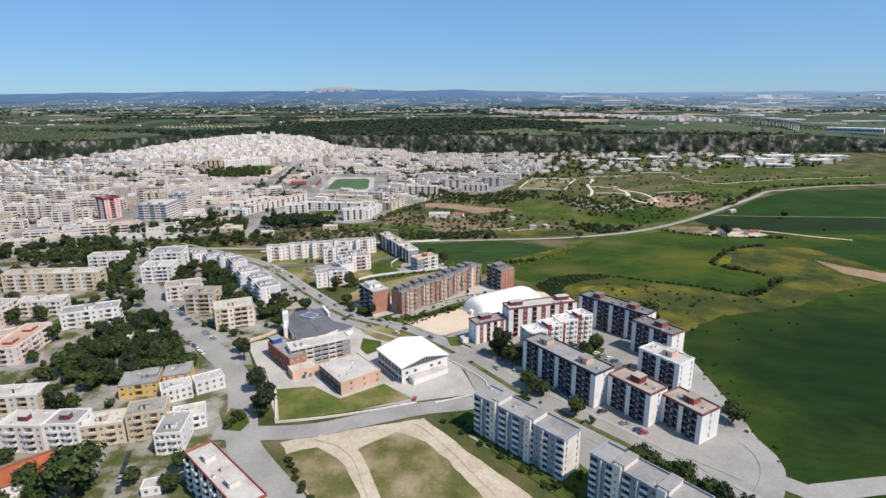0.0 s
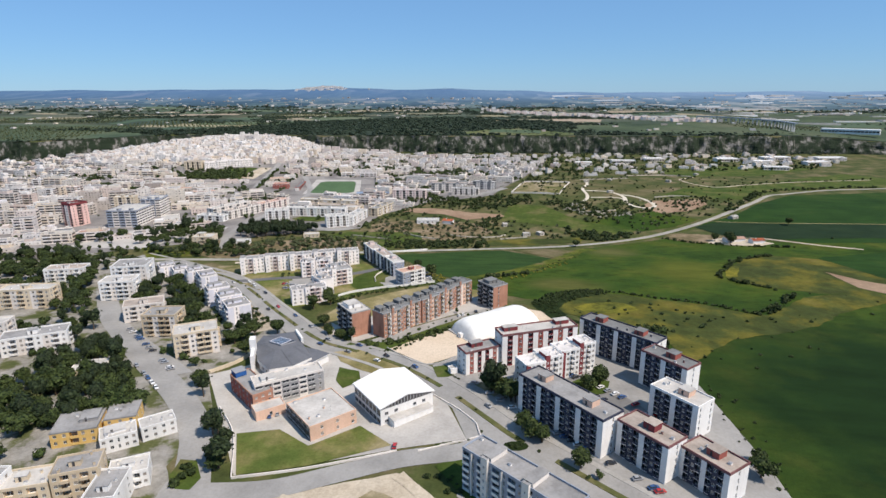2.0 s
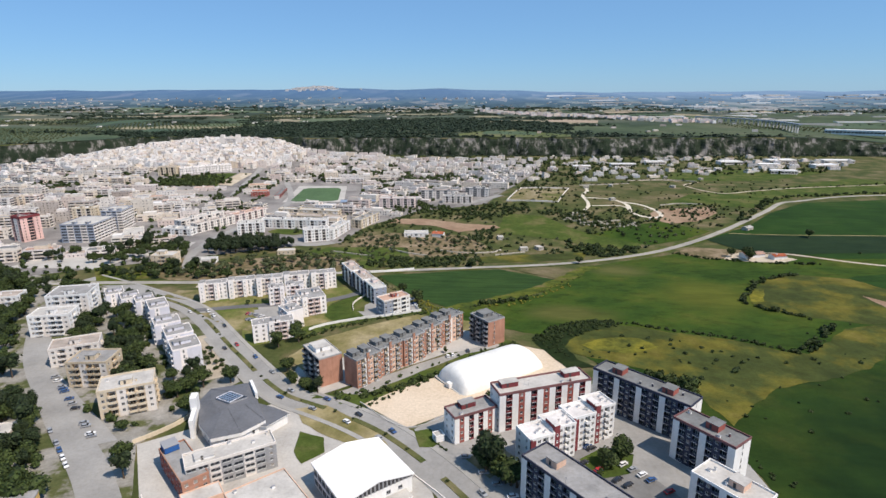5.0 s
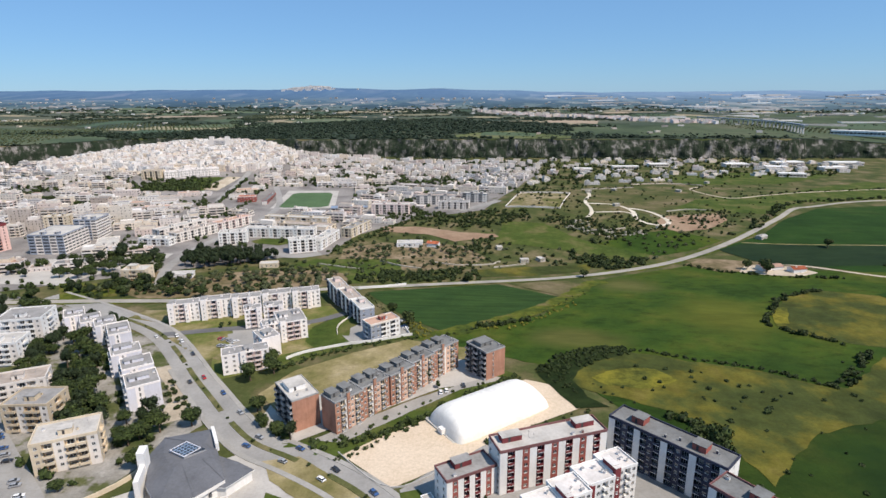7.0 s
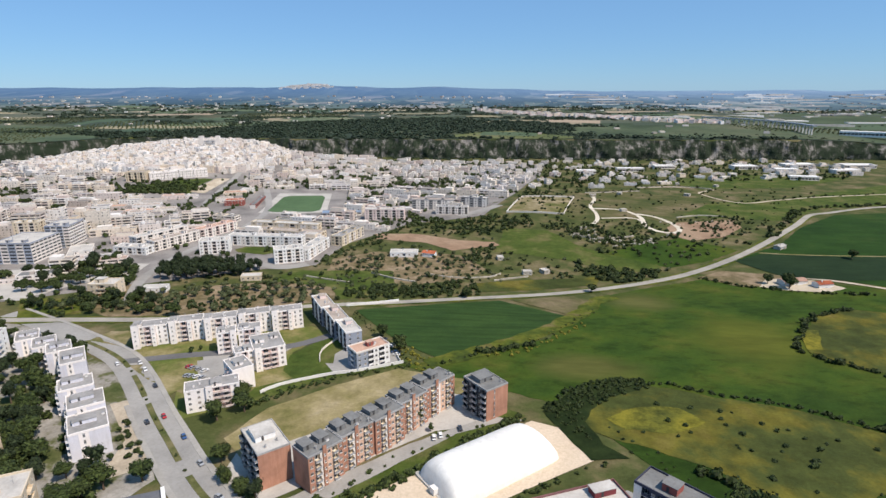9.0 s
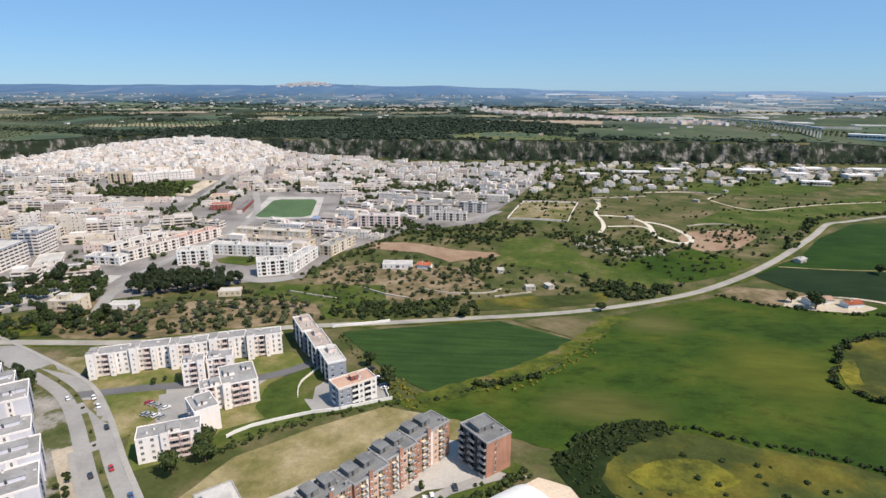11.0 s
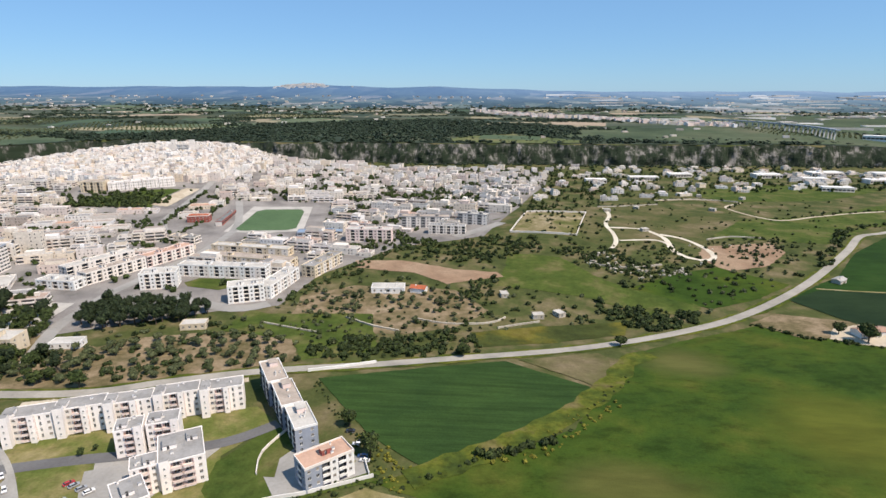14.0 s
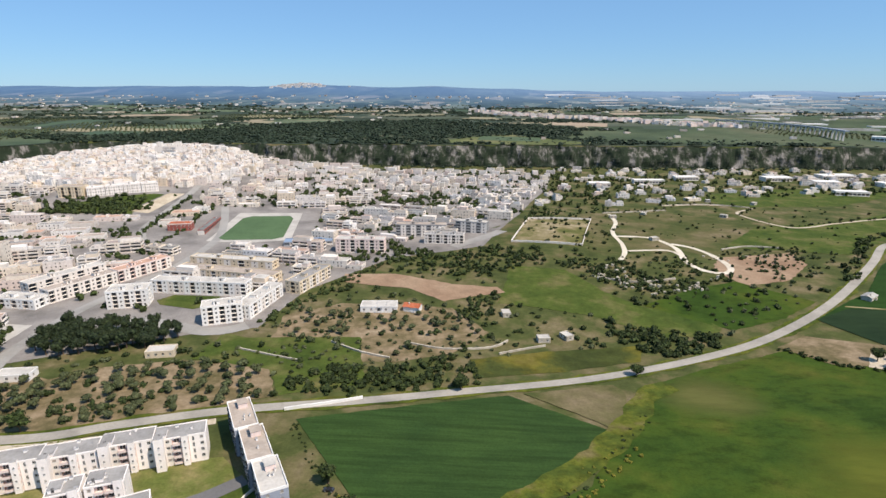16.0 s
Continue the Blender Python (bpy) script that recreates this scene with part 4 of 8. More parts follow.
# housing estate with red and white fronts
EST = "red and white estate blocks"
# navy holds the shade of these fronts along with their dark blue
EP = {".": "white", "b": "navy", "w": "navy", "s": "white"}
ER = {".": "white", "b": "red", "w": "brickred", "s": "white"}
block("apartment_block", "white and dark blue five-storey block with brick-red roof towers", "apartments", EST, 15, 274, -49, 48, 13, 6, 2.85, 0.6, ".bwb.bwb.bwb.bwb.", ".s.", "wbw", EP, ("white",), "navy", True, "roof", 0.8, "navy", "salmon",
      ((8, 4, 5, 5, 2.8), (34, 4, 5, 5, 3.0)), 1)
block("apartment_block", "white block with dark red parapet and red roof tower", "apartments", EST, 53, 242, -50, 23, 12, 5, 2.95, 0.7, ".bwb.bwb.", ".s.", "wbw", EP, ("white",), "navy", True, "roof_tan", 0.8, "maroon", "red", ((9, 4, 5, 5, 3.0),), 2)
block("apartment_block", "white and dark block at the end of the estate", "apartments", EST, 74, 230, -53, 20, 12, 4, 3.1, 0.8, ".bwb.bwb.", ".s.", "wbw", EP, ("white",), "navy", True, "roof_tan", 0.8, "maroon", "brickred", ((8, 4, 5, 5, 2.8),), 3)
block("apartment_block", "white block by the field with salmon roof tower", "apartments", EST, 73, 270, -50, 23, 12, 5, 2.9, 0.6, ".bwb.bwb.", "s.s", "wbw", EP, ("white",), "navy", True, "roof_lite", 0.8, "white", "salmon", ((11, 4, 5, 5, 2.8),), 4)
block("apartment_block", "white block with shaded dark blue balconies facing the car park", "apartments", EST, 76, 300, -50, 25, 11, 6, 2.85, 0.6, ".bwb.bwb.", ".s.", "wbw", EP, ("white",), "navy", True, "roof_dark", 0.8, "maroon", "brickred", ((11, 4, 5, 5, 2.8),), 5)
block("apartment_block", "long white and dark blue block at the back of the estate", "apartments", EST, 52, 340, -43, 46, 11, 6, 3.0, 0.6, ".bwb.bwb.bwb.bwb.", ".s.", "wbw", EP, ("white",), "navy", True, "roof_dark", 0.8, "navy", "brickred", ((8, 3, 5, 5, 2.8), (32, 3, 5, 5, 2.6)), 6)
block("apartment_block", "sunlit white block with dark red piers and cornice", "apartments", EST, 8, 315, 22, 45, 11, 6, 2.95, 0.6, ".b.w.b.w.b.w.b.", "w.w", "w.w", ER, ("white",), "red", True, "roof_lite", 0.9, "maroon", "red", ((3, 5, 8, 4, 2.4), (34, 5, 8, 4, 2.4)), 7)
block("apartment_block", "lower white block with dark red balconies by the avenue", "apartments", EST, -11, 306, 31, 21, 10, 4, 3.0, 0.6, ".w.b.b.w.", "w.w", "ww", ER, ("white",), "red", True, "roof", 0.9, "maroon", "red", ((6, 5, 7, 4, 2.4),), 8)
for i in range(4):
    c, s_ = math.cos(radians(28)), math.sin(radians(28))
    block("apartment_block", "white stepped block with bright red stair tower inside the estate", "apartments", EST, 19 + 11.6 * i * c - s_ * 2.2 * i, 286 + 11.6 * i * s_ + c * 2.2 * i, 28, 11.3, 10.5, 5, 2.95, 0.6, ".wBw", "w.w", "ww", ("red", "white", "white", "white"), ("white",), "white", False, "roof_pale", 0.8, "white", "red", ((0.2, 0.3, 2.6, 5, 2.6),) if i % 2 else (), 130 + i, bays=((0.1, 2.4, 1.6, 2.6, "red"),) if i % 2 else ((0.1, 0.7, 0.6, 0.8, "red"),))

# grey blocks in front
GR = "grey-blue flats"
# front blue-grey is darkened to carry its shade; end walls stay off-white
GP = ("bluegrey",)
block("apartment_block", "blue-grey five-storey block with stepped white loggias", "apartments", GR, -8, 219, -41, 47, 11, 6, 2.85, 0.8, "bsbwbsbwbsbwb", "s.s", "wbw", GP, ("offwhite",), "white", False, "roof", 0.9, "bluegrey", "offwhite", ((9.5, 0.6, 4, 9, 2.2), (28, 0.6, 4, 9, 2.2)), 11, bays=((10, 3.0, 1.1, 2.2), (28.5, 3.0, 1.1, 2.2), (4.6, 0.5, 0.7, 0.3), (19, 0.5, 0.7, 0.3), (37, 0.5, 0.7, 0.3)))
block("apartment_block", "blue-grey block beside pines at the estate entrance", "apartments", GR, 36, 181, -44, 40, 11, 6, 2.85, 0.8, "bsbwbsbwbsbw", "s.s", "wbw", GP, ("offwhite",), "white", False, "roof", 0.9, "bluegrey", "offwhite", ((9.5, 0.6, 4, 9, 2.2), (26, 0.6, 4, 9, 2.2)), 12, bays=((10, 3.0, 1.1, 2.2), (26.5, 3.0, 1.1, 2.2), (4.6, 0.5, 0.7, 0.3), (19, 0.5, 0.7, 0.3)))

# pale flats at the back
PF = "pale pink flats"
for i in range(5):
    c, s_ = math.cos(radians(22)), math.sin(radians(22))
    px, py = -210 + 20.2 * i * c, 474 + 20.2 * i * s_
    dy = (0, 1.5, 0, 1.5, 0)[i]
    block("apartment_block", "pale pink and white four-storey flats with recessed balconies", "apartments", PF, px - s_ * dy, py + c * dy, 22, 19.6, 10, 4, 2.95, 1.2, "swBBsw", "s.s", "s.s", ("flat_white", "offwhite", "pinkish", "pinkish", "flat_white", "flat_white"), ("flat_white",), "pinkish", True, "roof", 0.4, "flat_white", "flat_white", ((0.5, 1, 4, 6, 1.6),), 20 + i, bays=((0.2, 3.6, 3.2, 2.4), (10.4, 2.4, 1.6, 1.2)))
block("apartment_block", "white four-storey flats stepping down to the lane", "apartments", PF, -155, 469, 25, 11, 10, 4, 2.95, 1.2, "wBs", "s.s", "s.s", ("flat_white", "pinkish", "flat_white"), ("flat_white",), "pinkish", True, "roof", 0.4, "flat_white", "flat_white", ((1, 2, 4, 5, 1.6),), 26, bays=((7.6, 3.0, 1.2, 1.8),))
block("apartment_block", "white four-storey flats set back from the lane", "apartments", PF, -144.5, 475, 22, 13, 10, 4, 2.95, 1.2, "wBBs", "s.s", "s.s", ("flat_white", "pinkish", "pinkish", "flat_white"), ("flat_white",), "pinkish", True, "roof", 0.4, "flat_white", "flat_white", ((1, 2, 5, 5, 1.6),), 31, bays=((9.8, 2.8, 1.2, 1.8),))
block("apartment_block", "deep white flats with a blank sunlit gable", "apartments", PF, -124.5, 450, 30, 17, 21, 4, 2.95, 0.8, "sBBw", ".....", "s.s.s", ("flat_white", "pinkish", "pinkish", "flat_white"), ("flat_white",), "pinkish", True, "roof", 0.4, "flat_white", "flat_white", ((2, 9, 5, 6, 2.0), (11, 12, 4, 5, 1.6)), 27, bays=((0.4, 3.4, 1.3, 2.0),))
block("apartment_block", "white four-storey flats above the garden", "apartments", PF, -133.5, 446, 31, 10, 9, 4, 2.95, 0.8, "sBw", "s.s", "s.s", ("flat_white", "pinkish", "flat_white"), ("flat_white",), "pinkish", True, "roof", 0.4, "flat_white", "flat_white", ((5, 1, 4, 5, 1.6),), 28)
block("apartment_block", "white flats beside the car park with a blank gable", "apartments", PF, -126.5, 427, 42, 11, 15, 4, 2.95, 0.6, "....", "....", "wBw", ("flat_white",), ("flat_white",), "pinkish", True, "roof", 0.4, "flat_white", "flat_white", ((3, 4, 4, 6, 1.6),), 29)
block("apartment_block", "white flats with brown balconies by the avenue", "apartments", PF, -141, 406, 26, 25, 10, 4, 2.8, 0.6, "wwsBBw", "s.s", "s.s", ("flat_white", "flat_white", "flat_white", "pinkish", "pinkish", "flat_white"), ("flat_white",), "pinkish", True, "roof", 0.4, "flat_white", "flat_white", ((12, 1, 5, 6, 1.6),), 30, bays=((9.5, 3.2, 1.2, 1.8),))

# grey row with orange-roofed end
GW = "long grey flats"
c, s_ = math.cos(radians(-59)), math.sin(radians(-59))
for i, (u, ll, h) in enumerate(((0, 24, 4.0), (24.3, 24, 4.0), (48.6, 20, 4.0))):
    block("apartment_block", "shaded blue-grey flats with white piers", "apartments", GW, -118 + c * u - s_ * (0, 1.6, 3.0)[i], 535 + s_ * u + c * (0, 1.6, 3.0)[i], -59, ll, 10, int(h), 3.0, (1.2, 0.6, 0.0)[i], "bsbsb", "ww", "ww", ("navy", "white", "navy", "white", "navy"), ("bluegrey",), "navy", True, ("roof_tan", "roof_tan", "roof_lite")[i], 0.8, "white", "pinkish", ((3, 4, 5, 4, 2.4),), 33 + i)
block("apartment_block", "blue-grey and white flats with an orange tiled terrace roof", "apartments", GW, -68, 453, 40, 21, 11, 3, 3.1, 1.8, "wwbwbw", "ww", "wbw", ("bluegrey", "bluegrey", "navy", "white", "navy", "white"), ("bluegrey",), "white", False, "roof_salmon", 0.8, "offwhite", "brickred", ((9, 4, 4, 3, 2.6),), 37)

# brick flats
BF = "brick flats"
BP = ("brick", "dark", "brick")
c, s_ = math.cos(radians(50)), math.sin(radians(50))
for i in range(5):
    off = (0, 1.4, 0.4, 2.6, 4.2)[i]
    block("apartment_block", "orange brick five-storey flats with dark grey balconies", "apartments", BF, -64 + 16.4 * i * c - s_ * off, 354 + 16.4 * i * s_ + c * off, 50, (16.1, 16.1, 16.1, 16.1, 19.5)[i], 11, 5, 3.05, 0.8, "wBswBw", ".s.", "...", ("brick", "cream", "offwhite", "salmon", "cream", "brick"), ("brick",), "metal", True, "roof_dark", 0.5, "grey", "roof_dark", ((1, 4.5, 4.5, 5.5, 2.3), (8, 4.5, 4.5, 5.5, 2.3)), 40 + i, clutter=6, bays=((6.4, 1.6, 0.5, 2.6),))
# both towers: sides in near-black paint that stands in for their shade
block("apartment_block", "brick tower of flats with balconies on a side wall painted dark for its shade", "apartments", BF, -84, 355, 40, 13, 21, 5, 3.05, 0.8, "....", "...", "BwBwB", ("brick",), ("dark",), "metal", True, "roof_lite", 0.5, "grey", "sheet", ((2, 8, 8, 9, 2.4),), 46)
block("apartment_block", "brick tower of flats beside the meadow", "apartments", BF, 3, 406, 40, 13, 17, 5, 3.05, 0.8, ".s..", "...", "BwBwB", ("brick",), ("dark",), "metal", True, "roof_dark", 0.5, "grey", "roof_dark", ((2, 7, 8, 7, 2.2),), 47)

# white row west of the avenue
WR = "white terrace flats"
for i, (px, py, ll, ww, fl) in enumerate(((-170, 367, 15, 17, 4), (-184, 385, 15, 15, 4), (-200, 400, 15, 13, 4), (-219, 426, 12, 20, 4), (-236, 438, 12, 14, 4), (-254, 449, 12, 16, 3), (-271, 457, 12, 16, 3))):
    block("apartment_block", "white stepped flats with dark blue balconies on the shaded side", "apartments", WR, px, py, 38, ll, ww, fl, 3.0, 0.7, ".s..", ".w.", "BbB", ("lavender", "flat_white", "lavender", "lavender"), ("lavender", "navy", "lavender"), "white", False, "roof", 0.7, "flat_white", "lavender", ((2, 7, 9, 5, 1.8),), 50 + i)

# beige flats along the west street
BG = "beige flats"
for i, (px, py, rot, ll, ww, fl) in enumerate(((-179, 318, 28, 24, 16, 4), (-217, 347, 6, 21, 16, 4), (-243, 367, 29, 25, 15, 3), (-287, 405, 14, 24, 16, 4), (-296, 432, 16, 26, 22, 5), (-384, 377, 10, 36, 14, 4), (-348, 383, 10, 36, 14, 4), (-282, 312, 29, 34, 14, 3), (-300, 282, 35, 26, 12, 2), (-330, 330, 12, 30, 12, 3), (-420, 330, 8, 40, 14, 4), (-360, 440, 15, 30, 14, 3))):
    wallmat = ("cream", "beige", "offwhite", "white", "white", "cream", "cream", "white", "pinkish", "offwhite", "cream", "white")[i]
    block("apartment_block", ("cream", "beige", "pale", "white", "white stepped", "cream", "cream", "white", "pale pink", "pale", "cream", "white")[i] + " rendered flats with shaded balconies and a flat roof", "apartments", BG, px, py, rot, ll, ww, fl, 3.15, 1.3, "wBwBBw" if ll < 30 else "wBwBwwBw", "wBw", "wBw", (wallmat, wallmat, "offwhite"), (wallmat,), wallmat, False, ("roof_lite", "roof", "roof_tan")[i % 3], 0.9, wallmat, wallmat, ((ll * 0.4, 4, 5, 4, 2.6),), 60 + i)

# white row by the corner, yellow nursery school, corner house
RW = "pale row houses"
for i, (px, py, rot, ll, ww, fl, mat) in enumerate(((-262, 180, 8, 26, 12, 3, "cream"), (-236, 184, 6, 26, 12, 3, "cream"), (-209, 188, 4, 20, 12, 4, "offwhite"), (-189, 190, 8, 14, 12, 4, "white"), (-176, 193, 20, 18, 12, 3, "cream"), (-158, 199, 24, 16, 12, 4, "beige"), (-142, 207, 28, 14, 11, 2, "white"), (-141, 192, 14, 11, 17, 3, "white"))):
    block("row_house", {"cream": "cream", "offwhite": "warm white", "white": "white", "beige": "ochre"}[mat] + " rendered row house with shaded balconies", "house", RW, px, py, rot, ll, ww, fl, 3.0, 0.7, "wBwBw", "ww", "ww", (mat,), (mat,), mat, False, ("roof_lite", "roof")[i % 2], 0.9, mat, "red" if i in (2, 3) else mat, ((ll * 0.35, 4, 4, 3, 2.4),), 80 + i)
block("nursery_school", "yellow two-storey nursery school with grey roofs", "school", "", -184, 230, 22, 18, 16, 2, 3.2, 0.7, "wwbww", "www", "ww", ("yellow",), ("yellow",), "yellow", False, "roof", 0.4, "roof", "roof", ((10, 6, 7, 8, 1.6),), 91)
block("nursery_school", "yellow and white wing of the nursery school", "school", "", -168, 242, 22, 13, 14, 2, 3.0, 0.7, "www", "ww", "ww", ("yellow",), ("yellow",), "yellow", False, "roof", 0.4, "roof", "roof", (), 92)
block("health_centre", "white two-storey house with grey pitched roofs", "house", "", -160, 228, 35, 14, 10, 2, 3.0, 0.7, "wwsww", "www", "ww", ("white",), ("white",), "white", False, "roof_lite", 0.6, "white", "white", ((2, 3, 8, 6, 1.2),), 93)
block("house", "white annex beside the nursery school", "house", "", -148, 238, 40, 14, 9, 2, 2.9, 0.6, "wwww", "ww", "ww", ("white",), ("white",), "white", False, "roof_lite", 0.6, "white", "white", (), 94)
block("apartment_block", "white corner block with dark blue shaded balconies and red roof trim", "apartments", "", -116.5, 175, -39, 44, 10.6, 5, 2.9, 0.6, "BwBwBwBwBwB", "ww", "www", ("navy", "white"), ("white",), "white", False, "roof_lite", 1.0, "brickred", "offwhite", ((8, 3, 4, 4, 2.2), (28, 3, 4, 4, 2.2)), 95)


def gabled_house(name, label, x, y, rot, L, W, h, rise, wall, roof, seed):
    rng = random.Random(seed)
    e = thing(name, x, y, rot, label, "house")
    b = Build()
    facade(b, e, (0, 0), (1, 0), L, 0, h - 0.6, 1 if h < 5 else 2, "wwBw", (wall,), 0.5, rng, False, wall) if h < 5 else facade(b, e, (0, 0), (1, 0), L, 0, (h - 0.5) / 2, 2, "wBwBw", (wall,), 0.5, rng, False, wall)
    b.box(0.05, 0.05, -2, L - 0.05, W, h, wall)
    b.face([(L, 0, h), (L, W, h), (L, W / 2, h + rise)], wall)
    b.face([(0, W, h), (0, 0, h), (0, W / 2, h + rise)], wall)
    part("wall", b.mesh("wall"), e)
    r = Build()
    o = 0.5
    for y0, y1 in ((-o, W / 2), (W + o, W / 2)):
        z0 = h - o * rise / (W / 2)
        r.face([(-o, y0, z0), (L + o, y0, z0), (L + o, y1, h + rise), (-o, y1, h + rise)], roof)
        n = int((L + 2 * o) / 0.45)
        dx = (L + 2 * o) / n
        for k in range(2 * n):
            xa, xb = -o + dx * k / 2, -o + dx * (k + 1) / 2
            za, zb = (0.0, 0.16) if k % 2 == 0 else (0.16, 0.0)
            r.face([(xa, y0, z0 + za), (xb, y0, z0 + zb), (xb, y1, h + rise + zb), (xa, y1, h + rise + za)], roof)
    part("roof", r.mesh("roof"), e)
    q = Build()
    q.box(L * 0.3, W * 0.3, h, L * 0.3 + 0.7, W * 0.3 + 0.7, h + rise + 0.8, wall)
    part("chimney", q.mesh("chimney"), e)
    return e


gabled_house("house", "white two-storey house with a red tiled roof", -196.5, 145.5, 50, 40, 14, 6.2, 2.6, "white", "tile", 96)
block("apartment_block", "pale pink flats with red roof towers beside the wood", "apartments", "", -270, 264, 101, 37, 15, 3, 3.1, 0.8, "wBwBwBw", "wBw", "wBw", ("pinkish", "offwhite"), ("offwhite",), "pinkish", False, "roof_salmon", 0.9, "offwhite", "brickred", ((6, 5, 7, 5, 1.6), (24, 5, 7, 5, 1.6)), 120)
block("pavilion", "low pavilion with a pale flat roof among trees", "house", "", -224, 292, 14, 17, 12, 1, 3.6, 0.4, "wwww", "ww", "ww", ("cream",), ("cream",), "white", False, "roof_lite", 0.5, "offwhite", "white", (), 121, clutter=2)
block("row_house", "cream rendered row of flats with dark loggias behind a garden", "house", RW, -262, 208, 13, 46, 12, 3, 3.0, 0.7, "wbwbwwbwbw", "ww", "ww", ("cream", "offwhite"), ("cream",), "cream", False, "roof_lite", 0.9, "offwhite", "offwhite", ((14, 4, 5, 4, 2.4), (32, 4, 5, 4, 2.4)), 122)
block("apartment_block", "pale pink and white flats on a side street", "apartments", "", -322, 290, 98, 42, 14, 4, 3.1, 0.8, "wBwBwBwB", "wBw", "wBw", ("pinkish", "white"), ("pinkish",), "pinkish", False, "roof_tan", 0.9, "offwhite", "brickred", ((10, 4, 6, 5, 1.8),), 123)
block("shed", "small pale roof shed by the parked cars", "shed", "", -132, 168, 20, 7, 6, 1, 3.0, 0.3, "ww", "w", "w", ("white",), ("white",), "white", False, "roof_lite", 0.4, "white", "white", (), 97, clutter=0)
gabled_house("farmhouse", "white farmhouse with red tiled roof among trees", 269, 622, 14, 13, 8, 3.6, 1.5, "white", "tile", 98)
gabled_house("farmhouse", "pale low farm building with pinkish roof", 246, 629, 14, 21, 9, 3.8, 1.4, "white", "roof_salmon", 99)
gabled_house("farmhouse", "small roadside farm shed in pale stone", 290, 728, 40, 12, 7, 3.2, 1.2, "stone", "roof_lite", 100)
gabled_house("farmhouse", "house with red tiled roof by the ploughed plot", -58, 690, -12, 12, 8, 4.0, 1.6, "white", "tile", 101)
block("farmhouse", "low white villa with flat roof among terraces", "house", "", -88, 684, 4, 26, 12, 1, 3.6, 0.5, "wwBww", "ww", "ww", ("white",), ("white",), "white", False, "roof_lite", 0.6, "white", "white", (), 102)
block("hut", "small pale stone hut with a flat roof", "hut", "", 36, 652, 10, 8, 6, 1, 3.0, 0.2, "ww", "w", "w", ("stone",), ("stone",), "white", False, "roof_lite", 0.4, "stone", "white", (), 103, clutter=0)
block("villa", "pale ruined villa with empty windows", "house", "", -296, 554, 6, 20, 15, 3, 3.3, 0.5, "wBw", "ww", "ww", ("cream",), ("cream",), "cream", False, "roof_lite", 0.6, "cream", "cream", ((4, 4, 7, 6, 3.0),), 104)
block("house", "low pale house at the edge of the orchard", "house", "", -198, 600, 12, 16, 9, 1, 3.4, 0.4, "wwww", "w", "w", ("cream",), ("cream",), "cream", False, "roof_lite", 0.5, "cream", "cream", (), 105, clutter=0)
block("house", "low white orchard house", "house", "", -262, 566, 10, 18, 9, 1, 3.4, 0.4, "wwww", "w", "w", ("white",), ("white",), "white", False, "roof_lite", 0.5, "white", "white", (), 106, clutter=0)

# school, gym and church
block("school", "four-storey grey school wing with long window bands", "school", "", -111, 271, 34, 34, 10, 4, 2.7, 0.3, "WWWWWWWw", "ww", "ww", ("grey", "grey", "offwhite"), ("white",), "white", False, "roof_lite", 0.9, "offwhite", "white", ((4, 3, 7, 5, 1.2),), 110, band="metal")
block("school", "dark red brick school wing with a flat grey roof", "school", "", -110, 266, 46, 10, 28, 3, 2.8, 0.3, "www", "ww", "wwwwww", ("brick",), ("brickred",), "white", False, "roof", 0.8, "brick", "white", (), 111)
block("school", "low salmon school hall with a dark glazed side", "school", "", -76, 246, 43, 23, 25, 2, 3.3, 0.4, ".w.w.w", "ww", "WWWWW", ("salmon",), ("salmon",), "white", False, "roof_lite", 0.6, "salmon", "white", (), 112, clutter=6, leftp=("dark",))


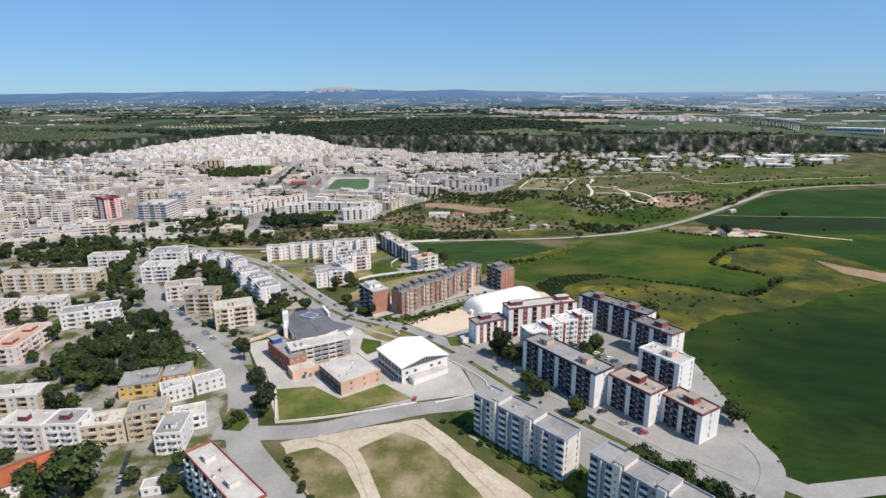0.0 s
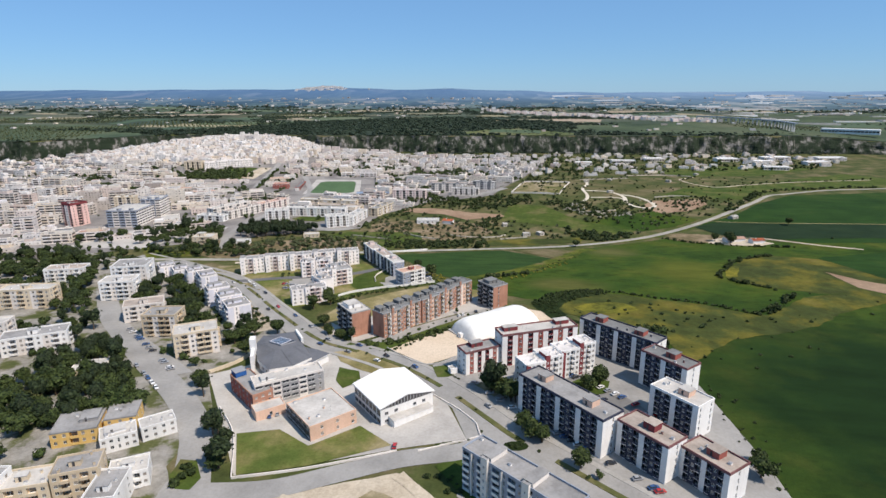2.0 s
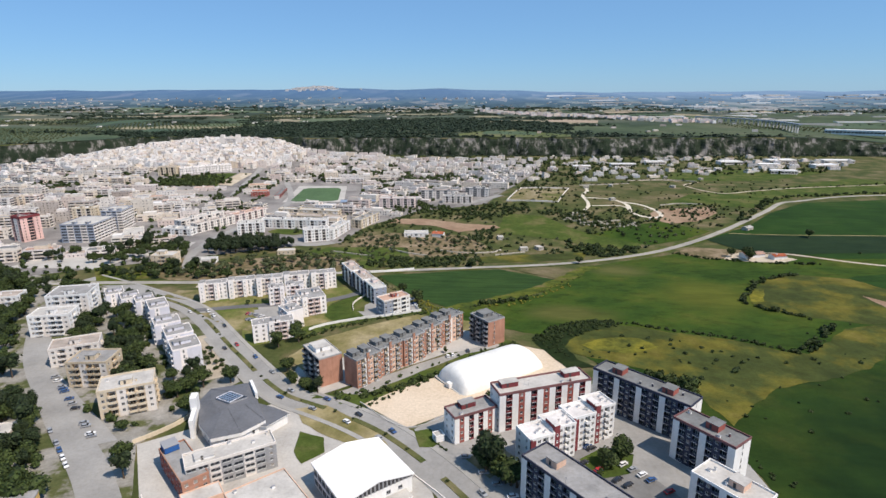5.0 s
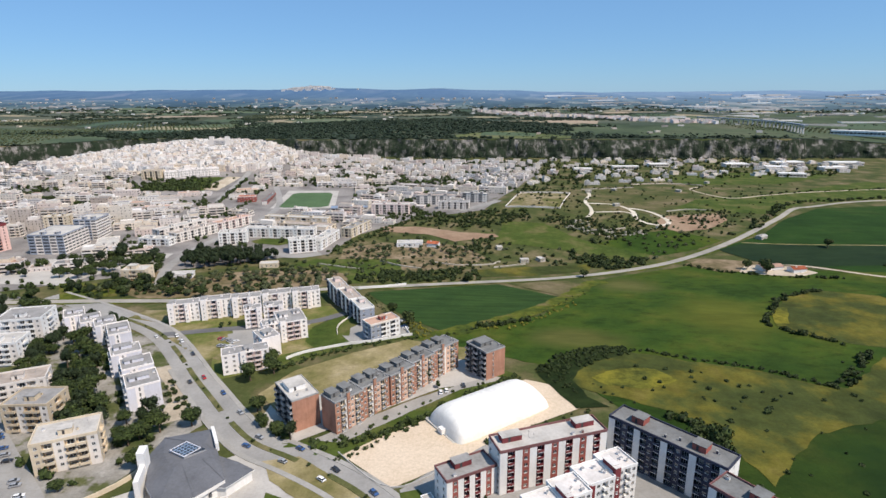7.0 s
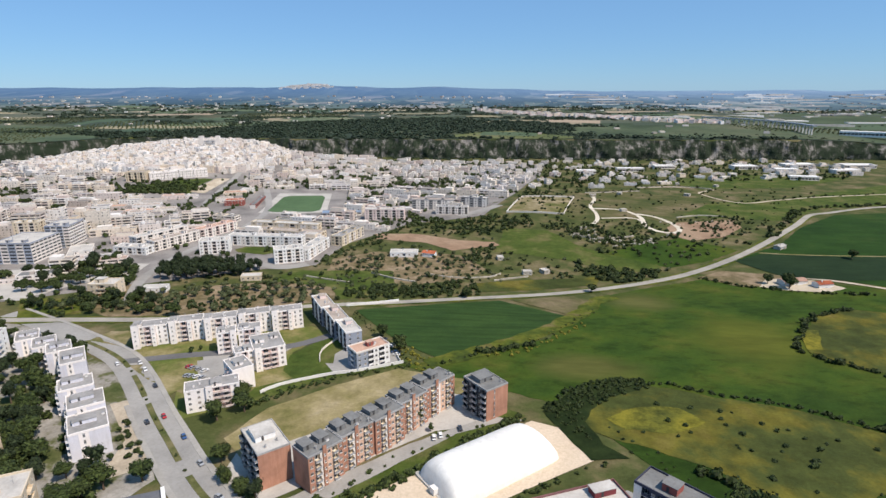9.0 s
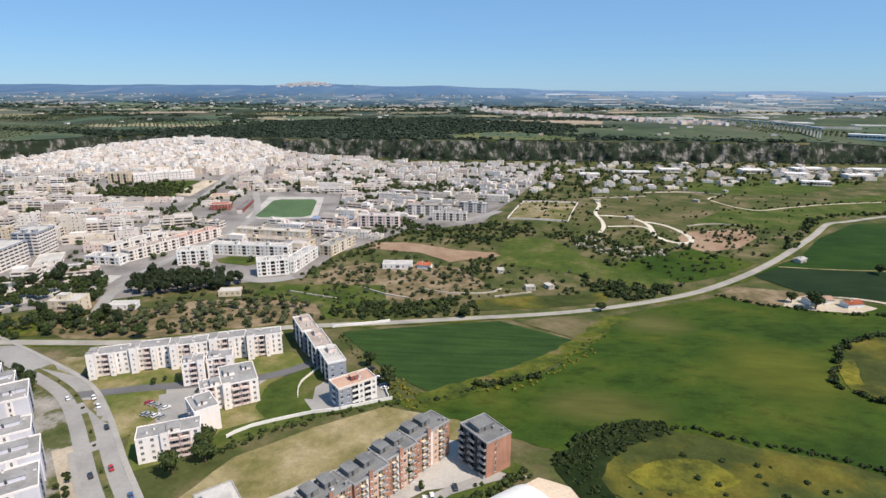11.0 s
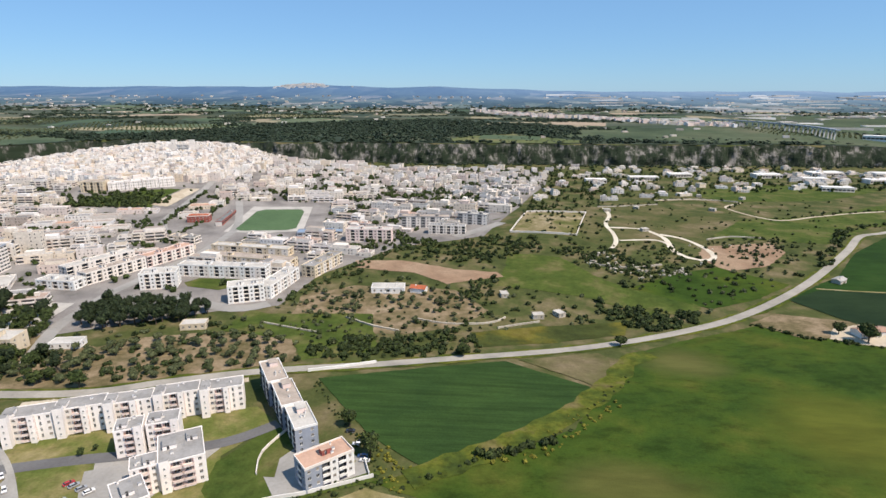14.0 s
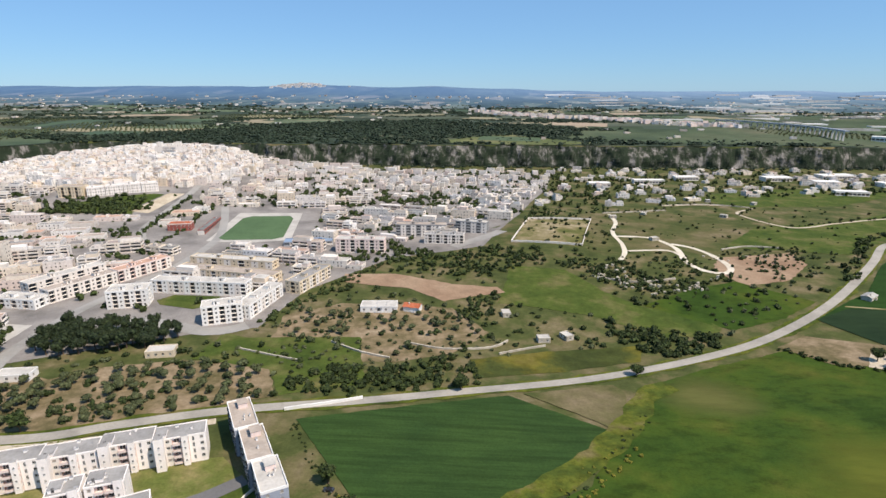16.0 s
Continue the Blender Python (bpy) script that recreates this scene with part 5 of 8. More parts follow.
def gym(x, y, rot, L, W, h, rise):
    e = thing("gymnasium", x, y, rot, "sports hall with a white sheet-metal gabled roof", "sports hall")
    b = Build()
    b.box(0, 0, -2, L, W, h, "white")
    b.face([(0, -0.02, h - 1.2), (L, -0.02, h - 1.2), (L, -0.02, h), (L / 2, -0.02, h + rise), (0, -0.02, h)], "dark")
    b.face([(L, W, h), (0, W, h), (L / 2, W, h + rise)], "grey")
    part("wall", b.mesh("wall"), e)
    r = Build()
    o = 0.7
    for x0 in (-o, L + o):
        z0 = h - o * rise / (L / 2)
        n = 14
        for k in range(n):
            y0, y1 = -o + (W + 2 * o) * k / n, -o + (W + 2 * o) * (k + 1) / n
            r.face([(x0, y0 + 0.05, z0 + 0.12), (L / 2, y0 + 0.05, h + rise + 0.12), (L / 2, y1 - 0.05, h + rise + 0.12), (x0, y1 - 0.05, z0 + 0.12)], "sheet")
            r.face([(x0, y1 - 0.05, z0 + 0.12), (L / 2, y1 - 0.05, h + rise + 0.12), (L / 2, y1, h + rise + 0.22), (x0, y1, z0 + 0.22)], "sheet")
            r.face([(x0, y1, z0 + 0.22), (L / 2, y1, h + rise + 0.22), (L / 2, y1 + 0.05, h + rise + 0.12), (x0, y1 + 0.05, z0 + 0.12)], "sheet")
        r.face([(x0, -o, z0 - 0.05), (L / 2, -o, h + rise - 0.05), (L / 2, W + o, h + rise - 0.05), (x0, W + o, z0 - 0.05)], "sheet")
        r.face([(x0, -o, z0 - 0.4), (x0, W + o, z0 - 0.4), (x0, W + o, z0 + 0.2), (x0, -o, z0 + 0.2)], "sheet")
        r.face([(x0, -o, z0 - 0.4), (L / 2, -o, h + rise - 0.4), (L / 2, -o, h + rise + 0.2), (x0, -o, z0 + 0.2)], "sheet")
    part("roof", r.mesh("roof"), e)
    for k in range(17):
        u = (k + 0.5) * L / 17
        q = Build()
        q.box(u - 0.28, -0.3, h - 1.2, u + 0.28, -0.05, h + rise * (1 - abs(2 * u / L - 1)) - 0.35, "metal", base=True)
        part("gable_louvre", q.mesh("gable_louvre"), e)
    for k in range(7):
        part("window", window_mesh(3.2, 3.4, "metal"), e, pose(0, W - 2 - k * (W - 4) / 6, h - 4.6, 0, 0, -90))
        part("window", window_mesh(3.2, 2.2, "metal"), e, pose(0, W - 2 - k * (W - 4) / 6, 0.8, 0, 0, -90))
    for k, (u, z) in enumerate(((3, 1.2), (8, 1.2), (13, 1.2), (18, 1.2), (23, 1.2), (3, 5.0), (8, 5.0), (18, 5.0), (23, 5.0))):
        part("window", window_mesh(1.8, 1.3, "metal"), e, pose(u, 0, z, 0, 0, 0))
    a = Build()
    a.box(4, -5, -1, L - 3, 0, 3.6, "white", "roof_lite")
    a.box(3.8, -5.2, 3.6, L - 2.8, 0.0, 3.9, "white", "roof_lite", True)
    part("annex", a.mesh("annex"), e, label="low white changing-room annex")


gym(-47.3, 259.2, 39.3, 28.2, 27, 9.3, 3.0)


def church(x, y, rot):
    """Folded slate planes falling from a glazed lantern to white walls, with a lower side chapel and a tall bell wall."""
    e = thing("church", x, y, rot, "modern white church with a folded slate roof and glazed lantern", "church")
    eave = [(-21, 7, 6.6), (-20, 17, 7.6), (-2, 24, 8.2), (6, 11, 7.2), (17, -6, 6.4), (10, -16, 6.2), (-1, -22, 6.6), (-12, -11, 6.2)]
    hip = [(-14, 6, 8.4), (-9, 14, 8.7), (0, 11.5, 9.0), (5, 8, 8.8), (4, 3, 8.4), (-3, 0, 8.3), (-5, -2, 8.2), (-10, 1, 8.3)]
    wall = Build()
    wall.prism([(a * 0.94, c * 0.94) for a, c, h in eave][::-1], -1, 6.3, "white")
    part("wall", wall.mesh("wall"), e)
    roof = Build()
    n = len(eave)
    for i in range(n):
        p, q, s1, t1 = eave[i], eave[(i + 1) % n], hip[(i + 1) % n], hip[i]
        roof.face([q, p, t1], "roof_slate")
        roof.face([q, t1, s1], "roof_slate")
        roof.face([(p[0], p[1], p[2] - 1.6), (q[0], q[1], q[2] - 1.6), q, p][::-1], "white")
    roof.face(hip[::-1], "roof_slate")
    for i in (1, 4, 5, 7):
        p, t1 = np.array(eave[i]), np.array(hip[i])
        sd2 = np.array((t1[1] - p[1], p[0] - t1[0], 0))
        sd2 = sd2 / np.linalg.norm(sd2) * 0.25
        roof.face([tuple(p + sd2 + (0, 0, 0.22)), tuple(p - sd2 + (0, 0, 0.22)), tuple(t1 - sd2 + (0, 0, 0.22)), tuple(t1 + sd2 + (0, 0, 0.22))], "roof_slate")
    part("roof", roof.mesh("roof"), e, label="slate grey folded roof planes")
    lantern = [(-11.4, 6), (-3.4, 2.4), (3.0, 8), (-7.6, 12.2)]
    g = Build()
    g.prism(lantern, 8.1, 9.5, "metal", "glass")
    sk = part("skylight", g.mesh("skylight"), e, label="glazed lantern with pale glazing bars")
    q = Build()
    o, u, v = np.array(lantern[0]), np.array(lantern[1]) - lantern[0], np.array(lantern[3]) - lantern[0]
    for k in range(6):
        for p0, p1, w in ((o + u * k / 5, o + u * k / 5 + v, u), (o + v * k / 5, o + v * k / 5 + u, v)):
            w = w / np.linalg.norm(w) * 0.16
            q.prism([tuple(p0 - w), tuple(p0 + w), tuple(p1 + w), tuple(p1 - w)], 9.5, 9.75, "blue_sheet" if 0 < k < 5 else "lavender")
    part("glazing_bar", q.mesh("glazing_bar"), sk)
    f = Build()
    f.prism([(-2.4, 23), (-1.2, 23.6), (6.6, 11.6), (5.4, 11)][::-1], 6.5, 9.9, "white")
    part("clerestory", f.mesh("clerestory"), e, label="raised white gable behind the lantern")
    t = Build()
    t.prism([(-20.5, 3), (-18.7, 3.4), (-13.0, -13.2), (-14.8, -13.8)][::-1], -1, 9.5, "white")
    t.prism([(-20.7, 1.5), (-17.7, 2.2), (-16.2, -3.2), (-19.2, -3.6)][::-1], -1, 14.5, "white")
    part("bell_wall", t.mesh("bell_wall"), e, label="tall white slanting bell wall")
    a = Build()
    a.prism([(6, 10), (16, 6), (24, 2), (18, -8), (10, -8)][::-1], -1, 4.6, "white", "roof_slate")
    a.prism([(5.4, 10.6), (16, 7), (25, 2.4), (18.4, -8.8), (9.4, -8.6)][::-1], 4.6, 5.0, "white", "roof_slate", True)
    part("chapel", a.mesh("chapel"), e, label="low white side chapel")
    for wx, wy, wa in ((-4.5, -17.2, -45), (-8, -13.6, -45), (4, -18, 28), (8, -15.7, 28), (13, -10.6, 55)):
        part("window", window_mesh(1.2, 2.2, "metal"), e, pose(wx, wy, 2.0, 0, 0, wa))


church(-114, 320, 0)


def air_dome(x, y, rot, L, W, H):
    e = thing("air_dome", x, y, rot, "white air-supported sports dome with rounded ends", "sports dome")
    nu, nv, v, f = 40, 20, [], []
    for i in range(nu + 1):
        u = -1 + 2 * i / nu
        endf = (1 - abs(u) ** 9) ** 0.5 if abs(u) < 1 else 0.0
        for j in range(nv + 1):
            a = math.pi * j / nv
            rib = 1 + 0.012 * abs(math.sin(i * math.pi / 2))
            v.append((u * L / 2, -math.cos(a) * W / 2 * (0.82 + 0.18 * endf), max(0, math.sin(a)) ** 0.8 * H * endf * rib))
    for i in range(nu):
        for j in range(nv):
            p = i * (nv + 1) + j
            f.append((p, p + nv + 1, p + nv + 2, p + 1))
    part("membrane", mesh_of("membrane", v, f, [M["membrane"]], None, True), e)
    b = Build()
    b.box(-L / 2 - 0.8, -W / 2 - 0.6, -0.6, L / 2 + 0.8, W / 2 + 0.6, 0.25, "kerb")
    part("base", b.mesh("base"), e)
    b = Build()
    b.box(-L / 2 - 1.6, -1.5, 0, -L / 2 + 2.4, 1.5, 2.6, "sheet")
    part("airlock", b.mesh("airlock"), e)


air_dome(5, 373, 38, 54, 27, 10)
block("school", "low salmon link between the school wings", "school", "", -106, 259, 38, 14, 8, 1, 4.2, 0.3, ".w.", "..", "..", ("salmon",), ("salmon",), "white", False, "roof_lite", 0.5, "salmon", "white", (), 113, clutter=0)
q = thing("water_container", -131, 287, 46, "blue rooftop container on the brick school wing", "container", z=land_z(-131, 287) + 8.7)
b = Build()
b.box(0.5, -7, 0.1, 6, -1, 2.6, "car_blue_tank")
part("body", b.mesh("body"), q)
b = Build()
b.box(0.3, -7.2, 2.6, 6.2, -0.8, 2.8, "metal", base=True)
part("lid", b.mesh("lid"), q)


# ---- trees and hedges ----
def leaf_cards(b, cx, cy, cz, rx, ry, rz, n, size, mat, rng, core=True, lobes=5):
    blobs = [(0, 0, 0, 0.72)] + [(rng.uniform(-0.5, 0.5), rng.uniform(-0.5, 0.5), rng.uniform(-0.35, 0.45), rng.uniform(0.42, 0.62)) for _ in range(lobes)]
    for bx, by, bz, br in blobs if core else ():
        ring = []
        for j in range(4):
            a = math.pi * (j + 0.5) / 4
            ring.append([(cx + rx * (bx + 0.78 * br * math.sin(a) * math.cos(k * math.pi / 3 + j)), cy + ry * (by + 0.78 * br * math.sin(a) * math.sin(k * math.pi / 3 + j)), cz + rz * (bz - 0.78 * br * math.cos(a))) for k in range(6)])
        for j in range(3):
            for k in range(6):
                b.face([ring[j][k], ring[j][(k + 1) % 6], ring[j + 1][(k + 1) % 6], ring[j + 1][k]], mat)
        b.face(ring[3], mat)
    for _ in range(n):
        bx, by, bz, br = rng.choice(blobs)
        d = Vector((rng.gauss(0, 1), rng.gauss(0, 1), rng.gauss(0.25, 1))).normalized()
        r = br * rng.uniform(0.78, 1.12)
        p = Vector((cx + rx * (bx + d.x * r), cy + ry * (by + d.y * r), cz + rz * (bz + d.z * r)))
        t = (d + Vector((rng.gauss(0, 0.5), rng.gauss(0, 0.5), rng.gauss(0.3, 0.5)))).normalized()
        u = t.orthogonal().normalized()
        w = t.cross(u)
        s1, s2 = size * rng.uniform(0.6, 1.3), size * rng.uniform(0.5, 1.0)
        b.face([tuple(p - u * s1 - w * s2 * 0.4 - t * size * 0.3), tuple(p + u * s1 * 0.3 - w * s2), tuple(p + u * s1 - t * size * 0.25), tuple(p + w * s2)], mat)


def trunk_mesh(h, r, rng, spread):
    b = Build()

    def limb(p, q, r0, r1):
        d = (Vector(q) - Vector(p)).normalized()
        u = d.orthogonal().normalized()
        w = d.cross(u)
        for k in range(6):
            a0, a1 = k * math.pi / 3, (k + 1) * math.pi / 3
            f = lambda c, rr, a: tuple(Vector(c) + (u * math.cos(a) + w * math.sin(a)) * rr)
            b.face([f(p, r0, a0), f(p, r0, a1), f(q, r1, a1), f(q, r1, a0)], "trunk")

    top = (rng.uniform(-0.2, 0.2), rng.uniform(-0.2, 0.2), h)
    limb((0, 0, -0.6), top, r * 1.25, r * 0.75)
    for k in range(5):
        a = k * 1.26 + rng.uniform(-0.3, 0.3)
        limb(top, (math.cos(a) * spread, math.sin(a) * spread, h + spread * rng.uniform(0.7, 1.3)), r * 0.6, r * 0.15)
    return b.mesh("trunk")


def tree_kind(name, label, height, rx, rz, stem, mat, n, size, seed, lobes=6):
    rng = random.Random(seed)
    e = new(name)
    tagged(e, label, "tree", "trees of the place")
    part("trunk", trunk_mesh(stem, 0.06 * rx + 0.08, rng, rx * 0.45), e)
    b = Build()
    leaf_cards(b, 0, 0, height - rz, rx, rx * rng.uniform(0.85, 1.1), rz, n, size, mat, rng, True, lobes)
    part("crown", b.mesh("crown", weld=False), e)
    return e


KINDS = {
    "b": [tree_kind("broadleaf_tree", "dark green broadleaf tree with a dense rounded crown", 8 + k, 4.2 + 0.5 * k, 3.4 + 0.3 * k, 3.0, "leaf", 420, 0.6, 200 + k) for k in range(4)],
    "p": [tree_kind("pine_tree", "tall dark green pine with an uneven crown", 11 + k, 4.0 + 0.4 * k, 4.4, 5.0, "leaf_dark", 460, 0.55, 210 + k, 8) for k in range(3)],
    "o": [tree_kind("olive_tree", "small grey-green olive tree", 4.6, 2.5 + 0.2 * k, 1.9, 1.4, "leaf_olive", 220, 0.42, 220 + k) for k in range(3)],
    "s": [tree_kind("street_tree", "small round street tree", 4.0, 1.7, 1.5, 1.8, "leaf", 140, 0.36, 230 + k) for k in range(2)],
    "c": [tree_kind("cypress_tree", "slim dark green cypress tree", 9, 1.3, 4.2, 0.8, "leaf_dark", 260, 0.4, 240 + k, 3) for k in range(2)],
    "u": [tree_kind("bush", "low dense green bush", 2.6, 1.9, 1.4, 0.5, "leaf_hedge", 150, 0.42, 250 + k) for k in range(3)],
}
USED = set()
trng = random.Random(77)


def plant(kind, x, y, scale=1.0):
    src = trng.choice(KINDS[kind])
    m = pose(x, y, land_z(x, y) - 0.1, 0, 0, trng.uniform(0, 360))
    if src not in USED:
        USED.add(src)
        ob = src
        ob.matrix_basis = m
    else:
        ob = copy_thing(src, m)
    k = scale * trng.uniform(0.85, 1.15)
    ob.scale = (k * trng.uniform(0.9, 1.1), k * trng.uniform(0.9, 1.1), k * trng.uniform(0.88, 1.12))
    return ob


def scatter(kind, ring, n, scale=1.0, gap=3.0, seed=1):
    r = random.Random(seed)
    xs, ys = [p[0] for p in ring], [p[1] for p in ring]
    got, tries = [], 0
    while len(got) < n and tries < n * 60:
        tries += 1
        x, y = r.uniform(min(xs), max(xs)), r.uniform(min(ys), max(ys))
        if inside(x, y, ring) and free(x, y) and all((x - a) ** 2 + (y - b2) ** 2 > gap * gap for a, b2 in got):
            got.append((x, y))
            plant(r.choice(kind), x, y, scale)


def greenery(name, label, spots, mat, n, size, seed, stretch=0.75, category="shrubs", lobes=2):
    """Countless shrubs or a far wood as one mass of leaves: spots are (x, y, radius)."""
    r = random.Random(seed)
    b = Build()
    for x, y, rad in spots:
        if y < 560 and not free(x, y, 0.3):
            continue
        h = rad * stretch * r.uniform(0.8, 1.25)
        leaf_cards(b, x, y, land_z(x, y) + h * 0.6, rad, rad * r.uniform(0.8, 1.2), h, n, size * rad, mat, r, True, lobes)
    return tagged(new(name, b.mesh(name, weld=False)), label, category, kind="stuff")


def along(pts, step, width, r0, r1, seed, skip=0.0):
    r = random.Random(seed)
    return [(p[0] + r.uniform(-width, width), p[1] + r.uniform(-width, width), r.uniform(r0, r1)) for p in curve_through(pts, step) if r.random() >= skip]


def within(ring, n, r0, r1, seed, avoid=()):
    r = random.Random(seed)
    xs, ys = [p[0] for p in ring], [p[1] for p in ring]
    out = []
    for _ in range(n * 20):
        if len(out) >= n:
            break
        x, y = r.uniform(min(xs), max(xs)), r.uniform(min(ys), max(ys))
        if inside(x, y, ring) and (y > 1000 or free(x, y)) and not any(inside(x, y, a) for a in avoid):
            out.append((x, y, r.uniform(r0, r1)))
    return out


greenery("hedge", "dark hedge along the crop field", along([(-34, 459), (-17, 470), (-4, 479)], 2.6, 2.2, 0.8, 1.9, 1, 0.25) + along([(0, 481), (10, 485), (22, 490), (30, 494)], 1.6, 1.8, 1.5, 3.2, 101, 0.05) + along([(34, 497), (50, 517), (64, 540), (74, 556), (86, 572)], 3.4, 4.0, 0.5, 1.3, 102, 0.35), "leaf_hedge", 34, 0.34, 1)
greenery("hedge", "dark curving hedge across the meadow", along([(30, 418), (45, 436), (61, 448), (78, 452), (98, 448), (118, 440), (134, 436), (153, 430), (168, 421), (180, 413)], 2.2, 1.3, 0.9, 2.2, 2, 0.08) + along([(180, 413), (190, 415), (205, 432), (226, 456)], 2.2, 2.2, 1.4, 3.0, 21, 0.1), "leaf_hedge", 34, 0.34, 2)
greenery("hedge", "dense hedge round the hilltop meadow", along([(263, 572), (250, 567), (226, 552), (202, 521), (190, 496), (197, 486), (206, 480), (218, 468)], 2.3, 1.6, 1.3, 3.2, 3, 0.08), "leaf_hedge", 34, 0.34, 3)
greenery("hedge", "hedge between the meadow and the stubble field", along([(188, 652), (211, 632), (232, 622), (262, 610), (300, 606)], 2.5, 1.5, 1.2, 2.6, 4, 0.15), "leaf_hedge", 34, 0.34, 4)
greenery("scrub", "dark scrub north of the country road", within([(-110, 570), (-94, 596), (-51, 608), (-9, 628), (-1, 590), (-46, 575)], 90, 1.6, 4.0, 5), "leaf_hedge", 30, 0.34, 5)
greenery("scrub", "dark thicket beside the bend of the road", within([(80, 668), (120, 640), (150, 655), (160, 672), (125, 670), (90, 690)], 70, 1.6, 3.8, 6), "leaf_hedge", 30, 0.34, 6)
greenery("scrub", "rocky scrub on the slope under the quarry", within([(60, 800), (95, 812), (124, 806), (162, 755), (208, 782), (176, 742), (133, 728), (105, 750)], 130, 1.2, 3.2, 7), "leaf_hedge", 28, 0.34, 7)
greenery("scrub", "scrub along the edge of the town", within([(-85, 770), (0, 760), (40, 790), (60, 830), (10, 840), (-60, 800)], 120, 1.4, 3.6, 8), "leaf_hedge", 28, 0.34, 8)
greenery("scrub", "bushes on the terraces", within([(-150, 640), (-100, 700), (10, 700), (20, 620), (-60, 600), (-160, 590)], 110, 0.9, 2.2, 9), "leaf_olive", 28, 0.34, 9)
greenery("broom", "yellow flowering broom on the field edge", along([(-52, 492), (-60, 470), (-46, 478), (-30, 472)], 2, 2.0, 0.7, 1.4, 10) + along([(30, 500), (55, 530)], 4, 3, 0.6, 1.2, 11), "leaf_yellow", 24, 0.3, 10)
greenery("scrub", "dark scrub beside the far road", along([(300, 775), (355, 850), (395, 905), (440, 930), (500, 950), (600, 970)], 4, 6, 1.5, 4, 12), "leaf_hedge", 24, 0.36, 12)
greenery("scrub", "scattered shrubs over the pasture", within([(20, 790), (60, 1040), (330, 1080), (520, 1100), (420, 900), (250, 770)], 190, 0.8, 2.8, 13), "leaf_hedge", 20, 0.36, 13)
greenery("scrub", "shrubs on the waste ground and field edges", within([(100, 310), (112, 360), (180, 430), (260, 470), (300, 440), (200, 360), (118, 300)], 30, 0.7, 1.6, 14) + within([(110, 200), (112, 300), (120, 300), (118, 200)], 12, 0.5, 1.2, 15), "leaf_hedge", 24, 0.34, 14)
scatter("p", [(-272, 600), (-246, 594), (-207, 612), (-190, 630), (-212, 652), (-262, 643), (-286, 628)], 60, 0.95, 4.5, 21)
scatter("bp", [(-248, 272), (-244, 330), (-226, 334), (-176, 272), (-186, 252), (-209, 242)], 34, 0.95, 5, 22)
scatter("b", [(-420, 450), (-425, 505), (-366, 500), (-330, 470), (-320, 440), (-360, 430)], 30, 0.9, 5, 23)
scatter("bp", [(-262, 400), (-205, 395), (-195, 370), (-188, 345), (-215, 372), (-250, 410), (-265, 440)], 30, 0.85, 5, 24)
scatter("o", [(-295, 588), (-236, 574), (-175, 598), (-126, 596), (-112, 566), (-150, 546), (-205, 528), (-300, 530)], 84, 1.15, 5.5, 25)
scatter("o", [(-138, 668), (-106, 694), (-23, 698), (0, 660), (-60, 612), (-130, 634)], 46, 1.0, 5.5, 26)
for spot in ((-118, 246, "p"), (-112, 232, "b"), (-109, 224, "b"), (-106, 216, "b"), (-119, 221, "s"), (-172, 165, "b"), (-165, 160, "b"), (-160, 172, "b"), (-180, 168, "b"), (-118, 190, "b"), (-112, 180, "b"), (-124, 184, "b"), (-122, 172, "b"), (-200, 182, "b"), (-244, 178, "b"),
             (16, 257, "b"), (20, 252, "b"), (38, 232, "b"), (44, 226, "s"), (2, 290, "b"), (8, 285, "b"), (12, 280, "b"), (6, 292, "b"), (56, 200, "b"), (62, 196, "b"), (68, 190, "b"), (75, 184, "b"), (82, 178, "p"), (88, 172, "p"), (50, 292, "b"), (56, 296, "b"), (46, 286, "s"),
             (92, 348, "p"), (97, 342, "c"), (100, 336, "c"), (-138, 388, "p"), (-134, 358, "b"), (-146, 352, "b"), (-152, 346, "b"), (-118, 420, "b"), (-114, 410, "b"), (-124, 402, "b"), (-108, 372, "b"), (-102, 350, "b"), (-98, 344, "b"), (-168, 474, "s"), (-172, 470, "s"),
             (250, 628, "b"), (246, 622, "b"), (236, 636, "b"), (-62, 500, "b"), (-12, 583, "b"), (88, 612, "b"), (-48, 478, "b"), (-30, 404, "b"), (-22, 398, "s"), (-26, 410, "s"), (355, 640, "u"), (340, 700, "b")):
    if spot[0] > -60 or free(spot[0], spot[1], 0.5):
        plant(spot[2], spot[0], spot[1])
for i in range(12):
    plant("u", -84 + 2.6 * i * (0.9 if i % 2 else 1.1), 194 - 3.6 * i, 0.9)
    plant("u", -22 + 4.3 * i, 226 - 4.0 * i + (3 if i % 2 else -1), 0.9)
for i, p in enumerate(curve_through(AVENUE[3:18], 11.0)):
    if i % 3 != 1:
        plant("s" if i % 3 else "u", p[0], p[1], 0.5)
scatter("bbp", [(-420, 240), (-420, 500), (-310, 520), (-250, 470), (-215, 420), (-150, 360), (-150, 296), (-128, 262), (-130, 225), (-300, 200)], 120, 0.9, 6, 27)
scatter("b", [(-300, 150), (-230, 175), (-150, 185), (-120, 190), (-120, 160), (-160, 120), (-300, 120)], 26, 0.9, 6, 28)
scatter("bp", [(-330, 520), (-300, 590), (-240, 560), (-205, 520), (-260, 505)], 22, 0.8, 6, 29)
SCRUB = [(-300, 585), (-150, 640), (-120, 740), (-85, 800), (10, 850), (60, 800), (130, 815), (215, 840), (300, 860), (285, 760), (200, 690), (100, 640), (0, 600), (-120, 560), (-210, 525), (-300, 530)]
